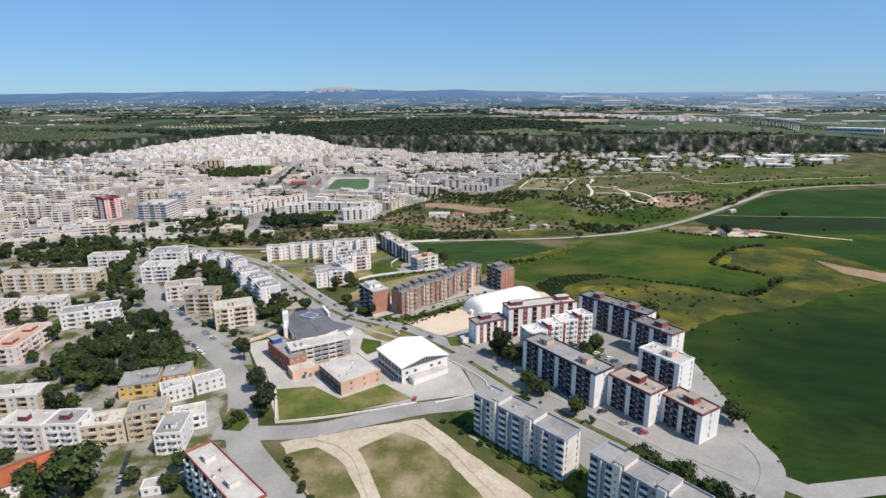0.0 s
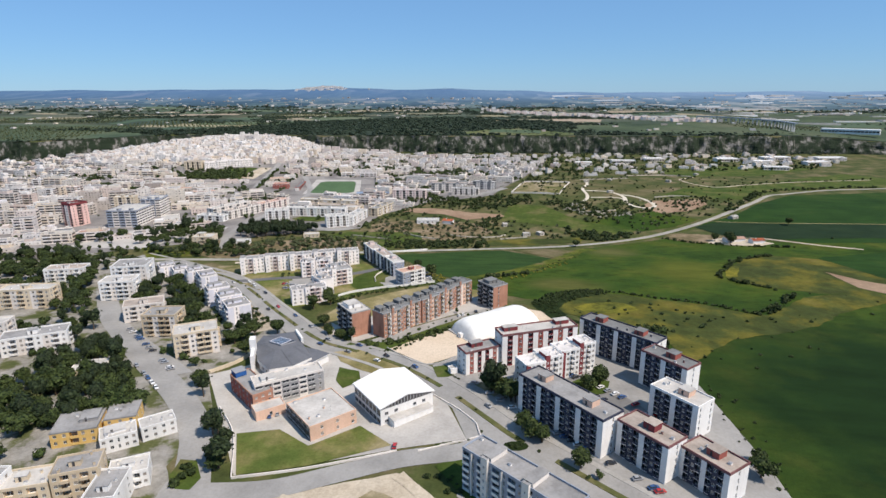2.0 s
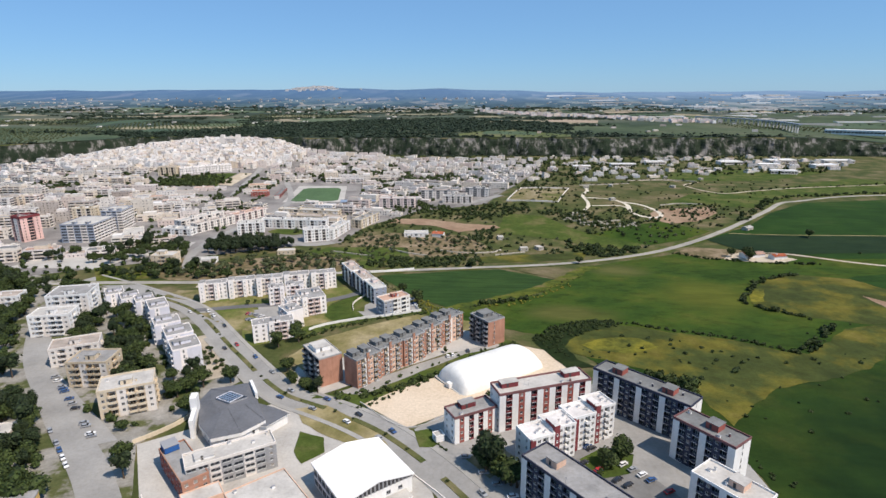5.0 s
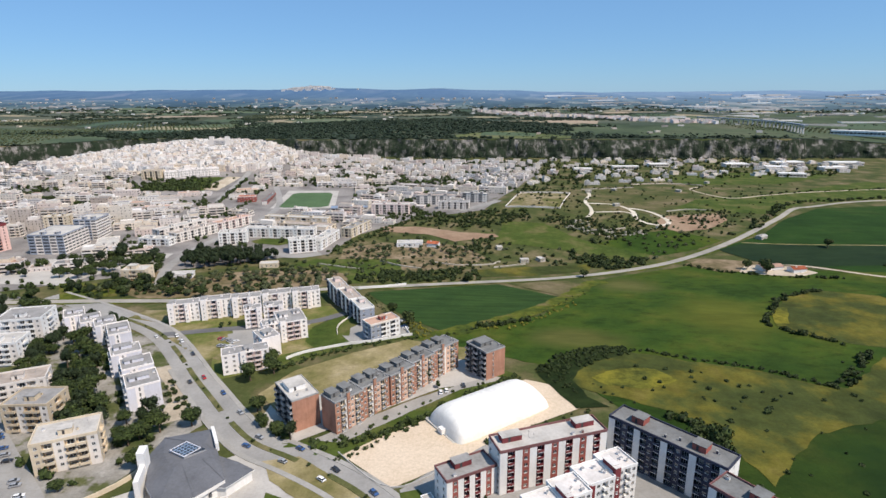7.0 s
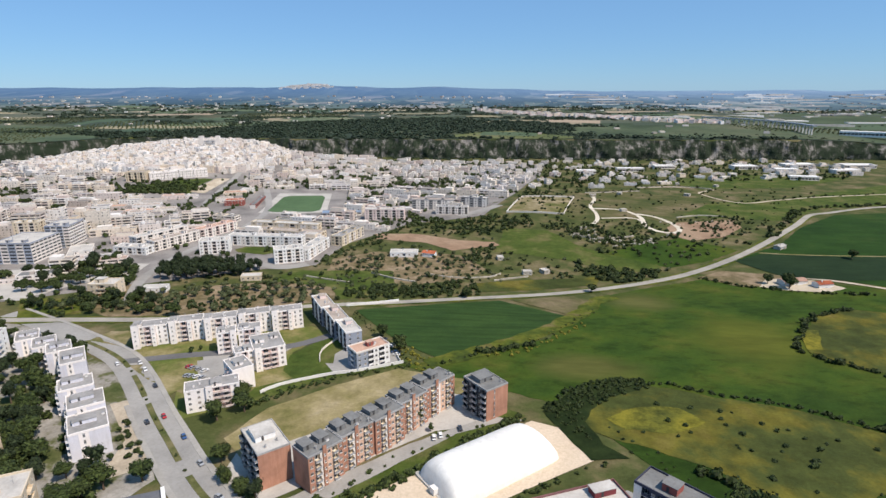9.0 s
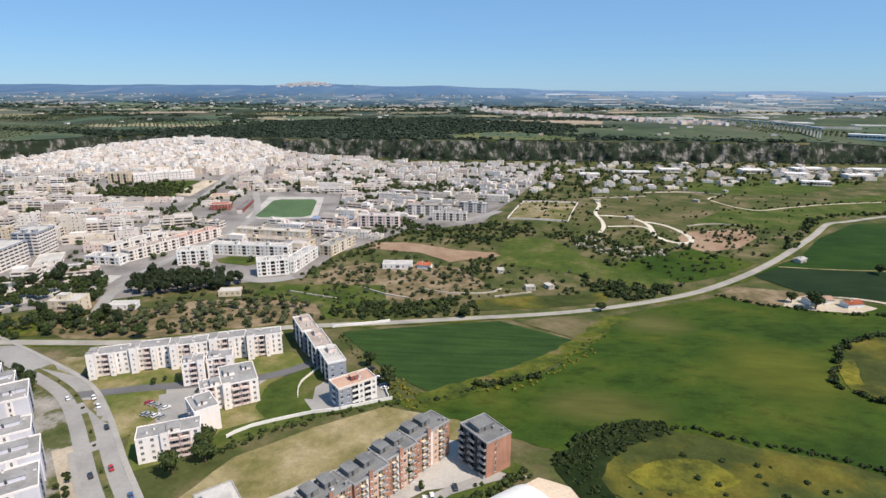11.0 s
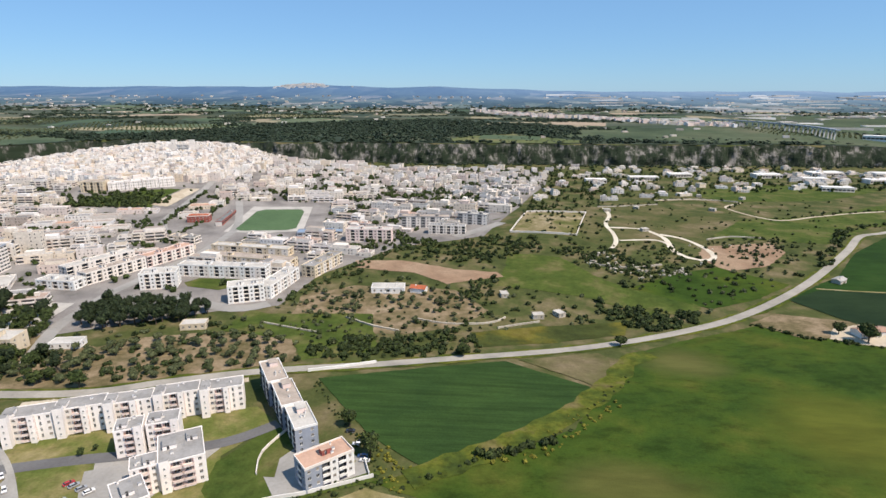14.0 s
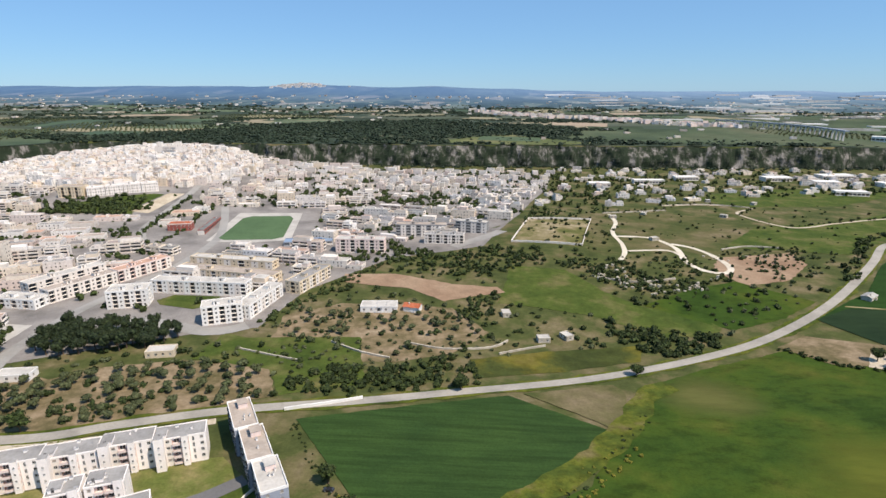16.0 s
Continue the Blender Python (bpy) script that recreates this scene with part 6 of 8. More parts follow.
OPEN = [[(11, 713), (20, 760), (23, 793), (71, 783), (100, 735), (120, 716), (168, 692), (158, 672), (123, 668), (80, 698), (40, 709)], [(-118, 763), (-75, 767), (-25, 747), (11, 743), (18, 733), (-30, 712), (-88, 738)], [(-8, 622), (40, 640), (104, 656), (96, 632), (47, 613), (-5, 597)]]
greenery("scrub", "mixed bushes over the scrubland by the town", within(SCRUB, 420, 1.0, 3.2, 61, OPEN), "leaf_hedge", 26, 0.36, 61)
greenery("scrub", "grey-green small trees over the scrubland", within(SCRUB, 200, 1.2, 2.8, 62, OPEN), "leaf_olive", 26, 0.36, 62)
greenery("scrub", "bushes along the town edge", along([(-150, 655), (-120, 730), (-85, 795), (-30, 820), (10, 845)], 3, 5, 1.4, 3.4, 63), "leaf", 28, 0.36, 63)
greenery("weeds", "tufts of weeds along roads and walls", along([(-90, 345), (-62, 335), (-24, 370), (20, 410)], 1.6, 2, 0.5, 1.5, 64) + along([(-110, 425), (-80, 446), (-44, 464)], 2.0, 3, 0.5, 1.4, 65) + along([(-44, 470), (-56, 490), (-90, 540)], 2, 2, 0.5, 1.2, 66) + along([(112, 200), (110, 250), (108, 300), (96, 340), (60, 400)], 3.5, 4, 0.4, 1.1, 67) + within([(-20, 230), (30, 205), (60, 168), (30, 175)], 50, 0.5, 1.3, 68), "leaf_hedge", 18, 0.4, 64)
greenery("grove", "dark garden trees between the western houses", within([(-430, 230), (-430, 520), (-310, 530), (-262, 450), (-215, 420), (-150, 360), (-150, 300), (-128, 262), (-140, 215), (-300, 200)], 150, 1.6, 3.6, 81) + within([(-330, 505), (-420, 500), (-440, 560), (-345, 545), (-300, 600), (-265, 560), (-290, 525)], 70, 1.8, 3.8, 82), "leaf", 40, 0.3, 81, 1.0, "trees")
plant("b", -157, 165, 1.9)
plant("b", -150, 152, 1.2)
for bx, by in ((-121, 224), (-119, 218), (-117, 221), (-120, 214)):
    plant("u", bx, by, 1.3)

GROVES = (([(-367, 459), (-379, 521), (-306, 423), (-279, 382), (-306, 380)], 16, 1.1), ([(-306, 475), (-261, 479), (-227, 460), (-204, 404), (-206, 380), (-239, 419), (-271, 435)], 18, 1.0),
          ([(-169, 362), (-158, 376), (-138, 322), (-152, 325)], 7, 0.8), ([(-219, 380), (-196, 385), (-169, 346), (-178, 340), (-202, 360)], 9, 0.85), ([(-358, 524), (-312, 497), (-281, 462), (-307, 466)], 8, 1.0),
          ([(-351, 631), (-322, 650), (-287, 608), (-281, 586), (-304, 578)], 10, 1.1), ([(-297, 570), (-267, 572), (-250, 547), (-264, 532)], 6, 1.0), ([(-112, 368), (-97, 359), (-83, 349), (-92, 346)], 5, 0.7))
scatter("us", [(-156, 366), (-140, 374), (-152, 392), (-166, 406), (-170, 396)], 14, 0.9, 3, 395)
scatter("bbp", [(-430, 560), (-350, 555), (-300, 580), (-300, 610), (-345, 615), (-410, 600)], 30, 0.95, 5, 396)
for i, (ring, n, k) in enumerate(GROVES):
    scatter("bbp", ring, n, k, 5, 300 + i)
greenery("grove", "dense dark undergrowth of the western groves", [q for i, (ring, n, k) in enumerate(GROVES) for q in within(ring, n, 1.6, 3.4, 320 + i)], "leaf", 40, 0.3, 320, 1.0, "trees")
greenery("hedge", "overgrown bushes between sand lot and brick flats", along([(-74, 346), (-62, 346), (-46, 354), (-24, 370), (-2, 392), (20, 410)], 1.6, 2.2, 1.2, 2.8, 330, 0.1) + along([(-70, 346), (-48, 362), (-28, 382), (0, 404)], 4, 2.0, 0.8, 1.8, 344, 0.2), "leaf", 36, 0.32, 330)
greenery("hedge", "bushes below the garden wall", along([(-112, 416), (-96, 430), (-78, 444), (-58, 454), (-40, 462)], 2.2, 2.2, 0.8, 2.0, 331, 0.3), "leaf", 32, 0.34, 331)
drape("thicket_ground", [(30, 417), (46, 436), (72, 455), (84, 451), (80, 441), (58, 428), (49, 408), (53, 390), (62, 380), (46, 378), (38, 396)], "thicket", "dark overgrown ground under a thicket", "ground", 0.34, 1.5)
greenery("scrub", "overgrown dark thicket below the meadow hedge", within([(32, 417), (47, 435), (72, 453), (82, 449), (56, 428), (46, 406), (50, 392), (42, 396)], 150, 0.6, 1.5, 353) + within([(30, 414), (46, 440), (62, 452), (84, 452), (92, 444), (74, 438), (54, 422)], 110, 0.7, 2.0, 350) + within([(70, 400), (84, 432), (124, 424), (150, 400), (130, 376), (96, 396)], 26, 0.9, 1.8, 351) + [(114, 371, 2.0), (135, 381, 2.4), (137, 384, 2.0), (150, 399, 1.2), (156, 402, 1.4), (201, 422, 2.0), (87, 372, 3.2), (92, 370, 3.4), (97, 366, 3.6), (100, 362, 2.8)], "leaf_hedge", 30, 0.34, 350)
greenery("broom", "yellow flowering broom along the crop field", along([(4, 478), (23, 484), (40, 498), (57, 522), (68, 532)], 1.8, 2.6, 0.6, 1.5, 333, 0.2) + along([(-56, 490), (-44, 482), (-38, 466), (-34, 456)], 1.2, 3.0, 0.6, 1.5, 334), "leaf_yellow", 26, 0.3, 333)
greenery("scrub", "dense dark hedge along the country road", within([(-110, 581), (-88, 602), (-26, 604), (-24, 578), (-79, 567)], 70, 1.5, 3.4, 335) + within([(93, 678), (118, 680), (162, 669), (153, 648), (112, 637), (91, 655)], 80, 1.6, 3.6, 336) + within([(-22, 716), (13, 730), (8, 682), (-16, 669)], 36, 1.4, 3.2, 337), "leaf_hedge", 30, 0.34, 335)
greenery("scrub", "dark thickets among the rocks", within([(116, 819), (138, 795), (195, 825), (185, 769), (138, 729), (107, 747)], 90, 1.2, 3.0, 338) + within([(-60, 810), (20, 842), (110, 830), (60, 800), (0, 780)], 60, 1.4, 3.4, 339), "leaf", 28, 0.34, 338)
greenery("scrub", "bushes between the orchard trees", within([(-221, 550), (-183, 558), (-175, 580), (-160, 560), (-172, 540), (-204, 530)], 40, 1.2, 2.8, 340), "leaf_hedge", 30, 0.34, 340)

for x, y, k in ((4, 288, 1.3), (9, 283, 1.2), (0, 294, 1.1), (14, 279, 1.1), (20, 252, 1.0), (24, 248, 0.9), (52, 294, 1.1), (57, 298, 1.0), (96, 340, 1.1), (90, 346, 1.2), (106, 232, 1.0), (108, 240, 0.9), (58, 198, 1.2), (66, 191, 1.2), (72, 186, 1.1), (80, 179, 1.2), (-108, 226, 1.3), (-110, 236, 1.3), (-121, 247, 1.3), (-166, 262, 1.1)):
    plant("b" if k < 1.25 else "p", x, y, k)
scatter("bbp", [(-490, 470), (-478, 500), (-440, 522), (-400, 530), (-365, 500), (-372, 470), (-440, 452)], 44, 1.0, 5, 391)
scatter("bbp", [(-246, 262), (-240, 322), (-222, 326), (-172, 276), (-170, 254), (-205, 234), (-236, 244)], 44, 1.1, 4.6, 392)
greenery("grove", "dense dark undergrowth of the western wood", within([(-244, 262), (-238, 320), (-222, 324), (-174, 276), (-172, 254), (-205, 236), (-236, 246)], 44, 2.0, 3.6, 393) + within([(-488, 472), (-476, 500), (-440, 520), (-400, 528), (-368, 500), (-374, 472), (-440, 455)], 60, 2.2, 4.2, 394), "leaf", 46, 0.3, 393, 1.0, "trees")
greenery("grove", "dense dark trees beside the town avenue", within([(-360, 636), (-322, 652), (-290, 612), (-284, 588), (-308, 576), (-350, 600)], 34, 2.4, 4.4, 345) + within([(-310, 576), (-268, 576), (-252, 548), (-268, 528), (-310, 540)], 34, 2.0, 4.0, 346), "leaf", 60, 0.26, 345, 1.0, "trees")

greenery("town_belt", "belts of dark trees between the town houses", within([(-318, 1048), (-318, 1070), (-236, 1096), (-136, 1152), (-132, 1130), (-234, 1074)], 80, 2.6, 4.6, 364) + within([(-263, 1120), (-187, 1158), (-175, 1098), (-248, 1070)], 60, 3.0, 5.0, 360) + within([(-544, 964), (-422, 994), (-404, 960), (-510, 927)], 60, 3.0, 5.0, 361) + within([(-139, 890), (-44, 826), (-39, 788), (-115, 801)], 60, 2.0, 4.0, 362) + within([(-148, 1090), (-59, 1068), (-56, 1028), (-130, 1034)], 36, 2.6, 4.4, 363), "leaf", 26, 0.34, 360, 0.9, "trees", 1)

greenery("scrub", "bushes along the pasture walls and lanes", along([(150, 1020), (200, 1036), (240, 1050)], 4, 5, 1.2, 3.0, 370, 0.2) + along([(240, 1078), (300, 1090), (352, 1072), (326, 1030)], 4, 5, 1.2, 3.2, 371, 0.25) + along([(348, 966), (411, 988), (485, 1016), (640, 1054)], 5, 5, 1.0, 2.8, 372, 0.3) + within([(230, 850), (300, 880), (345, 860), (300, 800), (262, 780)], 60, 1.0, 2.8, 373) + within([(60, 850), (130, 830), (130, 1000), (70, 1000)], 40, 1.0, 3.0, 374), "leaf_hedge", 26, 0.36, 370, 0.8, "shrubs", 1)


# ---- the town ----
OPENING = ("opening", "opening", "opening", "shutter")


def town_house(b, x, y, rot, w, d, h, z, mat, rng, trim=True, style="mid"):
    """A flat-roofed house with parapet; near ones get setbacks, roof huts, painted dark openings and balcony bands."""
    c, s_ = math.cos(rot), math.sin(rot)
    tr = lambda u, v: (x + c * u - s_ * v, y + s_ * u + c * v)
    a = len(b.v)
    ring = [tr(-w / 2, -d / 2), tr(w / 2, -d / 2), tr(w / 2, d / 2), tr(-w / 2, d / 2)]
    inner = [tr(-w / 2 + 0.3, -d / 2 + 0.3), tr(w / 2 - 0.3, -d / 2 + 0.3), tr(w / 2 - 0.3, d / 2 - 0.3), tr(-w / 2 + 0.3, d / 2 - 0.3)]
    b.v += [(*p, z - 4) for p in ring] + [(*p, z + h) for p in ring] + [(*p, z + h) for p in inner] + [(*p, z + h - 0.8) for p in inner]
    k = b.mat(mat)
    for i in range(4):
        j = (i + 1) % 4
        for lo, hi in ((0, 4), (4, 8), (8, 12)):
            b.f.append((a + lo + i, a + lo + j, a + hi + j, a + hi + i))
            b.k.append(k)
    roofs = {"shed": ("roof_tan", "roof_salmon", "townroof", "roof", "roof_lite", "roof_tan"), "old": (mat, "roof_pale", "roof_pale", "roof_lite", "roof_lite", "townroof")}.get(style, ("roof", "roof", "roof", "roof_lite", "roof_dark", "roof_tan", "townroof", "roof_pale"))
    roof = rng.choice(roofs)
    b.f.append((a + 12, a + 13, a + 14, a + 15))
    b.k.append(b.mat(roof))
    if not trim:
        return

    def lump(u0, v0, u1, v1, z0, z1, top):
        b.prism([tr(u0, v0), tr(u1, v0), tr(u1, v1), tr(u0, v1)], z0, z1, mat, top)

    if style != "shed" and rng.random() < 0.5 and w > 9:
        sw, so = w * rng.uniform(0.3, 0.62), rng.choice((-1, 0, 1))
        u0 = (-w / 2 + 0.8, -sw / 2, w / 2 - sw - 0.8)[so + 1]
        v0 = rng.choice((-d / 2 + 1.8, -d * 0.2))
        lump(u0, v0, u0 + sw, d / 2 - 0.8, z + h - 0.7, z + h + rng.uniform(2.3, 3.0), rng.choice((roof, mat)))
    for _ in range(1 + int(w / 16)):
        if rng.random() < 0.6 and w > 7:
            u, v = rng.uniform(-w / 2 + 2, w / 2 - 2), rng.uniform(-d / 4, d / 4)
            lump(u - 1.5, v - 1.3, u + 1.5, v + 1.3, z + h - 0.7, z + h + rng.uniform(1.4, 2.6), mat)
    floors = max(1, int(h / 3.0))
    fh = (h - 0.5) / floors
    for side in (0, 1, 3):
        ln = w if side % 2 == 0 else d

        def strip(u0, u1, z0, z1, m):
            e = 0.07
            if side == 0:
                q = [tr(u0, -d / 2 - e), tr(u1, -d / 2 - e)]
            elif side == 1:
                q = [tr(w / 2 + e, u0), tr(w / 2 + e, u1)]
            else:
                q = [tr(-w / 2 - e, u1), tr(-w / 2 - e, u0)]
            b.face([(*q[0], z0), (*q[1], z0), (*q[1], z1), (*q[0], z1)], m)

        banded = style in ("tall", "mid") and h > 6 and rng.random() < 0.65
        cuts, u = [], -ln / 2 + rng.uniform(0.6, 2.2)
        while u < ln / 2 - 1.4:
            n = rng.uniform(4.0, 8.5) if banded and rng.random() < 0.75 else (1.0 if style != "old" else 0.8)
            n = min(n, ln / 2 - 0.5 - u)
            cuts.append((u, u + n))
            u += n + (rng.uniform(1.2, 2.4) if n > 2 else rng.uniform(2.0, 3.4) * (1.5 if style == "old" else 1.0))
        for f in range(floors):
            zf = z + f * fh
            for u0, u1 in cuts:
                if u1 - u0 > 2:
                    # loggia shade as a flat near-black strip; the wall has no recess
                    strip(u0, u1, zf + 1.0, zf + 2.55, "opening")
                    if side < 2:
                        e = 1.0
                        q = [tr(u0 - 0.2, -d / 2 - e), tr(u1 + 0.2, -d / 2 - e), tr(u1 + 0.2, -d / 2), tr(u0 - 0.2, -d / 2)] if side == 0 else [tr(w / 2, u0 - 0.2), tr(w / 2 + e, u0 - 0.2), tr(w / 2 + e, u1 + 0.2), tr(w / 2, u1 + 0.2)]
                        b.prism(q, zf - 0.1, zf + 1.0, mat)
                elif rng.random() > 0.22:
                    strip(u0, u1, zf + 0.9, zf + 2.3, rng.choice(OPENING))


# landmark blocks of the town
TB = "town flats"
for i, (px, py, rot, ll, ww, fl, mat, kinds, roofm) in enumerate((
        (-437, 628, 6, 34, 42, 6, "bluegrey", "WWWWW", "roof_lite"), (-428, 680, 10, 22, 30, 7, "bluegrey", "WWWW", "roof_lite"), (-493, 632, -20, 16, 20, 8, "redtower", "BwB", "roof"), (-470, 690, 15, 24, 14, 7, "cream", "wBwBw", "roof_lite"),
        (-268, 670, 17, 27, 16, 4, "white", "wBwBwBw", "roof_lite"), (-256, 706, -2, 76, 12, 3, "white", "wBwwBwwBwwBwwBwwB", "roof_lite"), (-187, 648, 23, 26, 14, 4, "white", "wBwBwBw", "roof_lite"), (-160, 662, 82, 48, 12, 3, "white", "wBwwBwwBw", "roof_lite"),
        (-259, 748, -11, 92, 14, 2, "cream", "wwwBwwwBwwwwwwBwwww", "roof_tan"), (-262, 778, -8, 80, 12, 2, "cream", "wwwBwwwBwwww", "roof_lite"), (-141, 712, 74, 46, 13, 3, "cream", "wBwwBwwBwB", "roof"), (-142, 826, 0, 47, 14, 4, "pinkish", "wBwBwBwBwB", "roof_lite"), (-199, 842, 12, 48, 16, 1, "bluegrey", "WWWWWWWW", "blue_sheet"),
        (-316, 677, 66, 52, 12, 3, "offwhite", "BwBwBwBwBwBw", "roof_tan"), (-294, 725, 66, 48, 12, 3, "pinkish", "BwBwBwBwBw", "roof_salmon"), (-342, 690, 66, 60, 12, 3, "offwhite", "BwBwBwBwBw", "roof_lite"), (-352, 668, -5, 34, 14, 2, "white", "wBwBwBw", "roof_lite"), (-382, 644, 31, 20, 40, 1, "offwhite", "WWW", "roof_lite"),
        (-93, 889, 1, 54, 14, 4, "grey", "WwWwWwWwWw", "roof_tan"), (-60, 862, -4, 40, 12, 3, "offwhite", "wBwBwBwBwB", "roof"), (-30, 905, -14, 34, 13, 4, "grey", "WwWwWw", "roof_lite"))):
    block("apartment_block", {"bluegrey": "blue-grey office-like block with long balcony bands", "white": "white three-storey flats with balconies round a courtyard", "redtower": "tall pale salmon tower of flats with a red crown", "cream": "cream flat-roofed row of houses", "offwhite": "warm white terrace of flats with ground-floor arcades",
                              "pinkish": "pale pink terrace of flats with balconies", "grey": "modern grey block with ribbon windows"}[mat], "apartments", TB, px, py, rot, ll, ww, fl, 3.05, 0.6, kinds, "WWWWWWW" if i < 2 else "wBw", "wBw", (mat, "offwhite"), (mat,) if i > 1 else ("offwhite",), "red" if i == 2 else "white", False, roofm, 2.4 if i == 2 else 0.8, "red" if i == 2 else mat, mat, ((ll * 0.3, 4, 4, 4, 2.4), (ll * 0.7, 4, 4, 4, 2.4)), 300 + i, clutter=6, fine=False)
for i in range(4):
    block("palace", "long white old-town building with tall arched windows", "building", "white old-town fronts", -507 + 21 * i * math.cos(radians(37)), 992 + 21 * i * math.sin(radians(37)), 37, 20, 12, 3, 3.8, 0.5, "swswsws", "s.s", "s.s", ("flat_white", "offwhite"), ("flat_white",), "white", False, "roof_pale", 0.8, "flat_white", "flat_white", ((5, 4, 5, 4, 2.2),), 380 + i, fine=False)
block("palace", "cream old-town palace with tall windows facing the park", "building", "", -541, 985, 6, 30, 18, 3, 4.4, 0.6, "sbsbsbs", "s.s", "s.s", ("cream",), ("cream",), "cream", False, "roof_tan", 1.0, "cream", "cream", (), 385, fine=False)
drape("courtyard_lawn", [(-243, 690), (-236, 702), (-200, 702), (-192, 690), (-208, 676), (-236, 682)], "green", "green courtyard lawn between white flats", "lawn", 0.34)
block("grandstand_building", "long low dark red stadium grandstand", "grandstand", "", -297, 876, 99.5, 64, 7, 1, 4.4, 0.5, "W" * 12, "..", "..", ("brickred",), ("offwhite",), "white", False, "roof_dark", 0.4, "brickred", "offwhite", (), 330, fine=False)
block("sports_building", "low red-brown building beside the stadium", "building", "", -342, 884, 12, 24, 14, 2, 3.4, 0.4, "wwwwww", "ww", "ww", ("brickred",), ("brickred",), "white", False, "tile", 0.5, "offwhite", "offwhite", (), 331)
block("castle", "pale stone castle crowning the old town", "castle", "", -545, 1222, 10, 44, 16, 3, 5.0, 2.0, ".bb.", "w.w", "w.w", ("offwhite",), ("offwhite",), "offwhite", False, "roof_lite", 1.5, "offwhite", "offwhite", ((2, 3, 8, 8, 8), (32, 3, 8, 8, 8)), 332)
for i, (px, py, rot, ll, ww) in enumerate(((480, 1300, 5, 46, 22), (540, 1262, -4, 40, 20), (520, 1172, -10, 44, 16), (590, 1330, 8, 60, 24), (170, 1225, 0, 34, 16), (330, 1300, 6, 40, 16), (250, 1260, 2, 50, 14), (640, 1250, 12, 50, 20), (700, 1330, 0, 60, 24))):
    block("warehouse", "long pale warehouse with a flat white roof", "warehouse", "warehouses", px, py, rot, ll, ww, 1, 6.0, 0.5, "W" * int(ll / 5), "ww", "ww", ("offwhite",), ("offwhite",), "white", False, "sheet", 0.4, "offwhite", "offwhite", (), 340 + i, clutter=3, fine=False)
for i, (px, py) in enumerate(((152, 985), (172, 880), (366, 1088), (200, 1010), (315, 1105), (20, 690), (60, 660), (300, 1010))):
    block("hut", "small pale stone farm hut", "hut", "stone huts", px, py, 20 * i, 8, 6, 1, 3.0, 0.2, "ww", "w", "w", ("stone",), ("stone",), "white", False, "roof_lite", 0.4, "stone", "white", (), 360 + i, clutter=0)

KEEP = [[(-335, 822), (-335, 1000), (-205, 1012), (-176, 846), (-215, 828)], [(-300, 590), (-300, 690), (-232, 680), (-150, 650), (-150, 590)], [(-525, 915), (-500, 905), (-410, 930), (-395, 950), (-400, 1048), (-440, 1035), (-520, 960)], [(75, 1010), (20, 850), (-45, 825), (-20, 905)], [(-246, 684), (-240, 708), (-165, 708), (-166, 676), (-205, 664)], [(-263, 1120), (-187, 1158), (-175, 1098), (-248, 1070)], [(-544, 964), (-422, 994), (-404, 960), (-510, 927)], [(-148, 1090), (-59, 1068), (-56, 1028), (-130, 1034)], [(-318, 1048), (-318, 1070), (-236, 1096), (-136, 1152), (-132, 1130), (-234, 1074)], [(-452, 596), (-392, 596), (-372, 640), (-395, 725), (-450, 725), (-470, 650)], [(-508, 612), (-460, 612), (-462, 650), (-508, 655)]]
rr = random.Random(5)
modern, old = Build(), Build()
spots_green = []


def old_zone(x, y):
    return bell(x, y, -570, 1200, 300 if x < -570 else 205, 190)


# quarters of the town, each with the direction of its streets
QUARTERS = [(-480, 600, 20, "tall"), (-620, 590, 10, "tall"), (-800, 620, -10, "tall"), (-1000, 740, -14, "tall"), (-470, 730, 14, "tall"), (-640, 770, 2, "tall"), (-840, 890, -12, "mid"), (-430, 850, 18, "shed"), (-370, 740, 24, "mid"), (-570, 890, 8, "mid"),
            (-1050, 1050, -16, "mid"), (-230, 800, -8, "mid"), (-230, 1030, 10, "mid"), (-100, 960, -12, "mid"), (-300, 1150, 14, "low"), (-120, 1180, -4, "low"), (40, 1100, -16, "low"), (150, 1230, 6, "low"), (-50, 1330, -8, "low"), (-330, 1330, 4, "low")]
HEIGHTS = {"tall": (7, 10, 10, 13, 16, 16, 19, 22), "mid": (3.8, 6.8, 7, 7, 10, 10.5), "low": (3.8, 4.2, 6.8, 7, 9.5), "shed": (3.8, 4.5, 5.5, 6.5)}
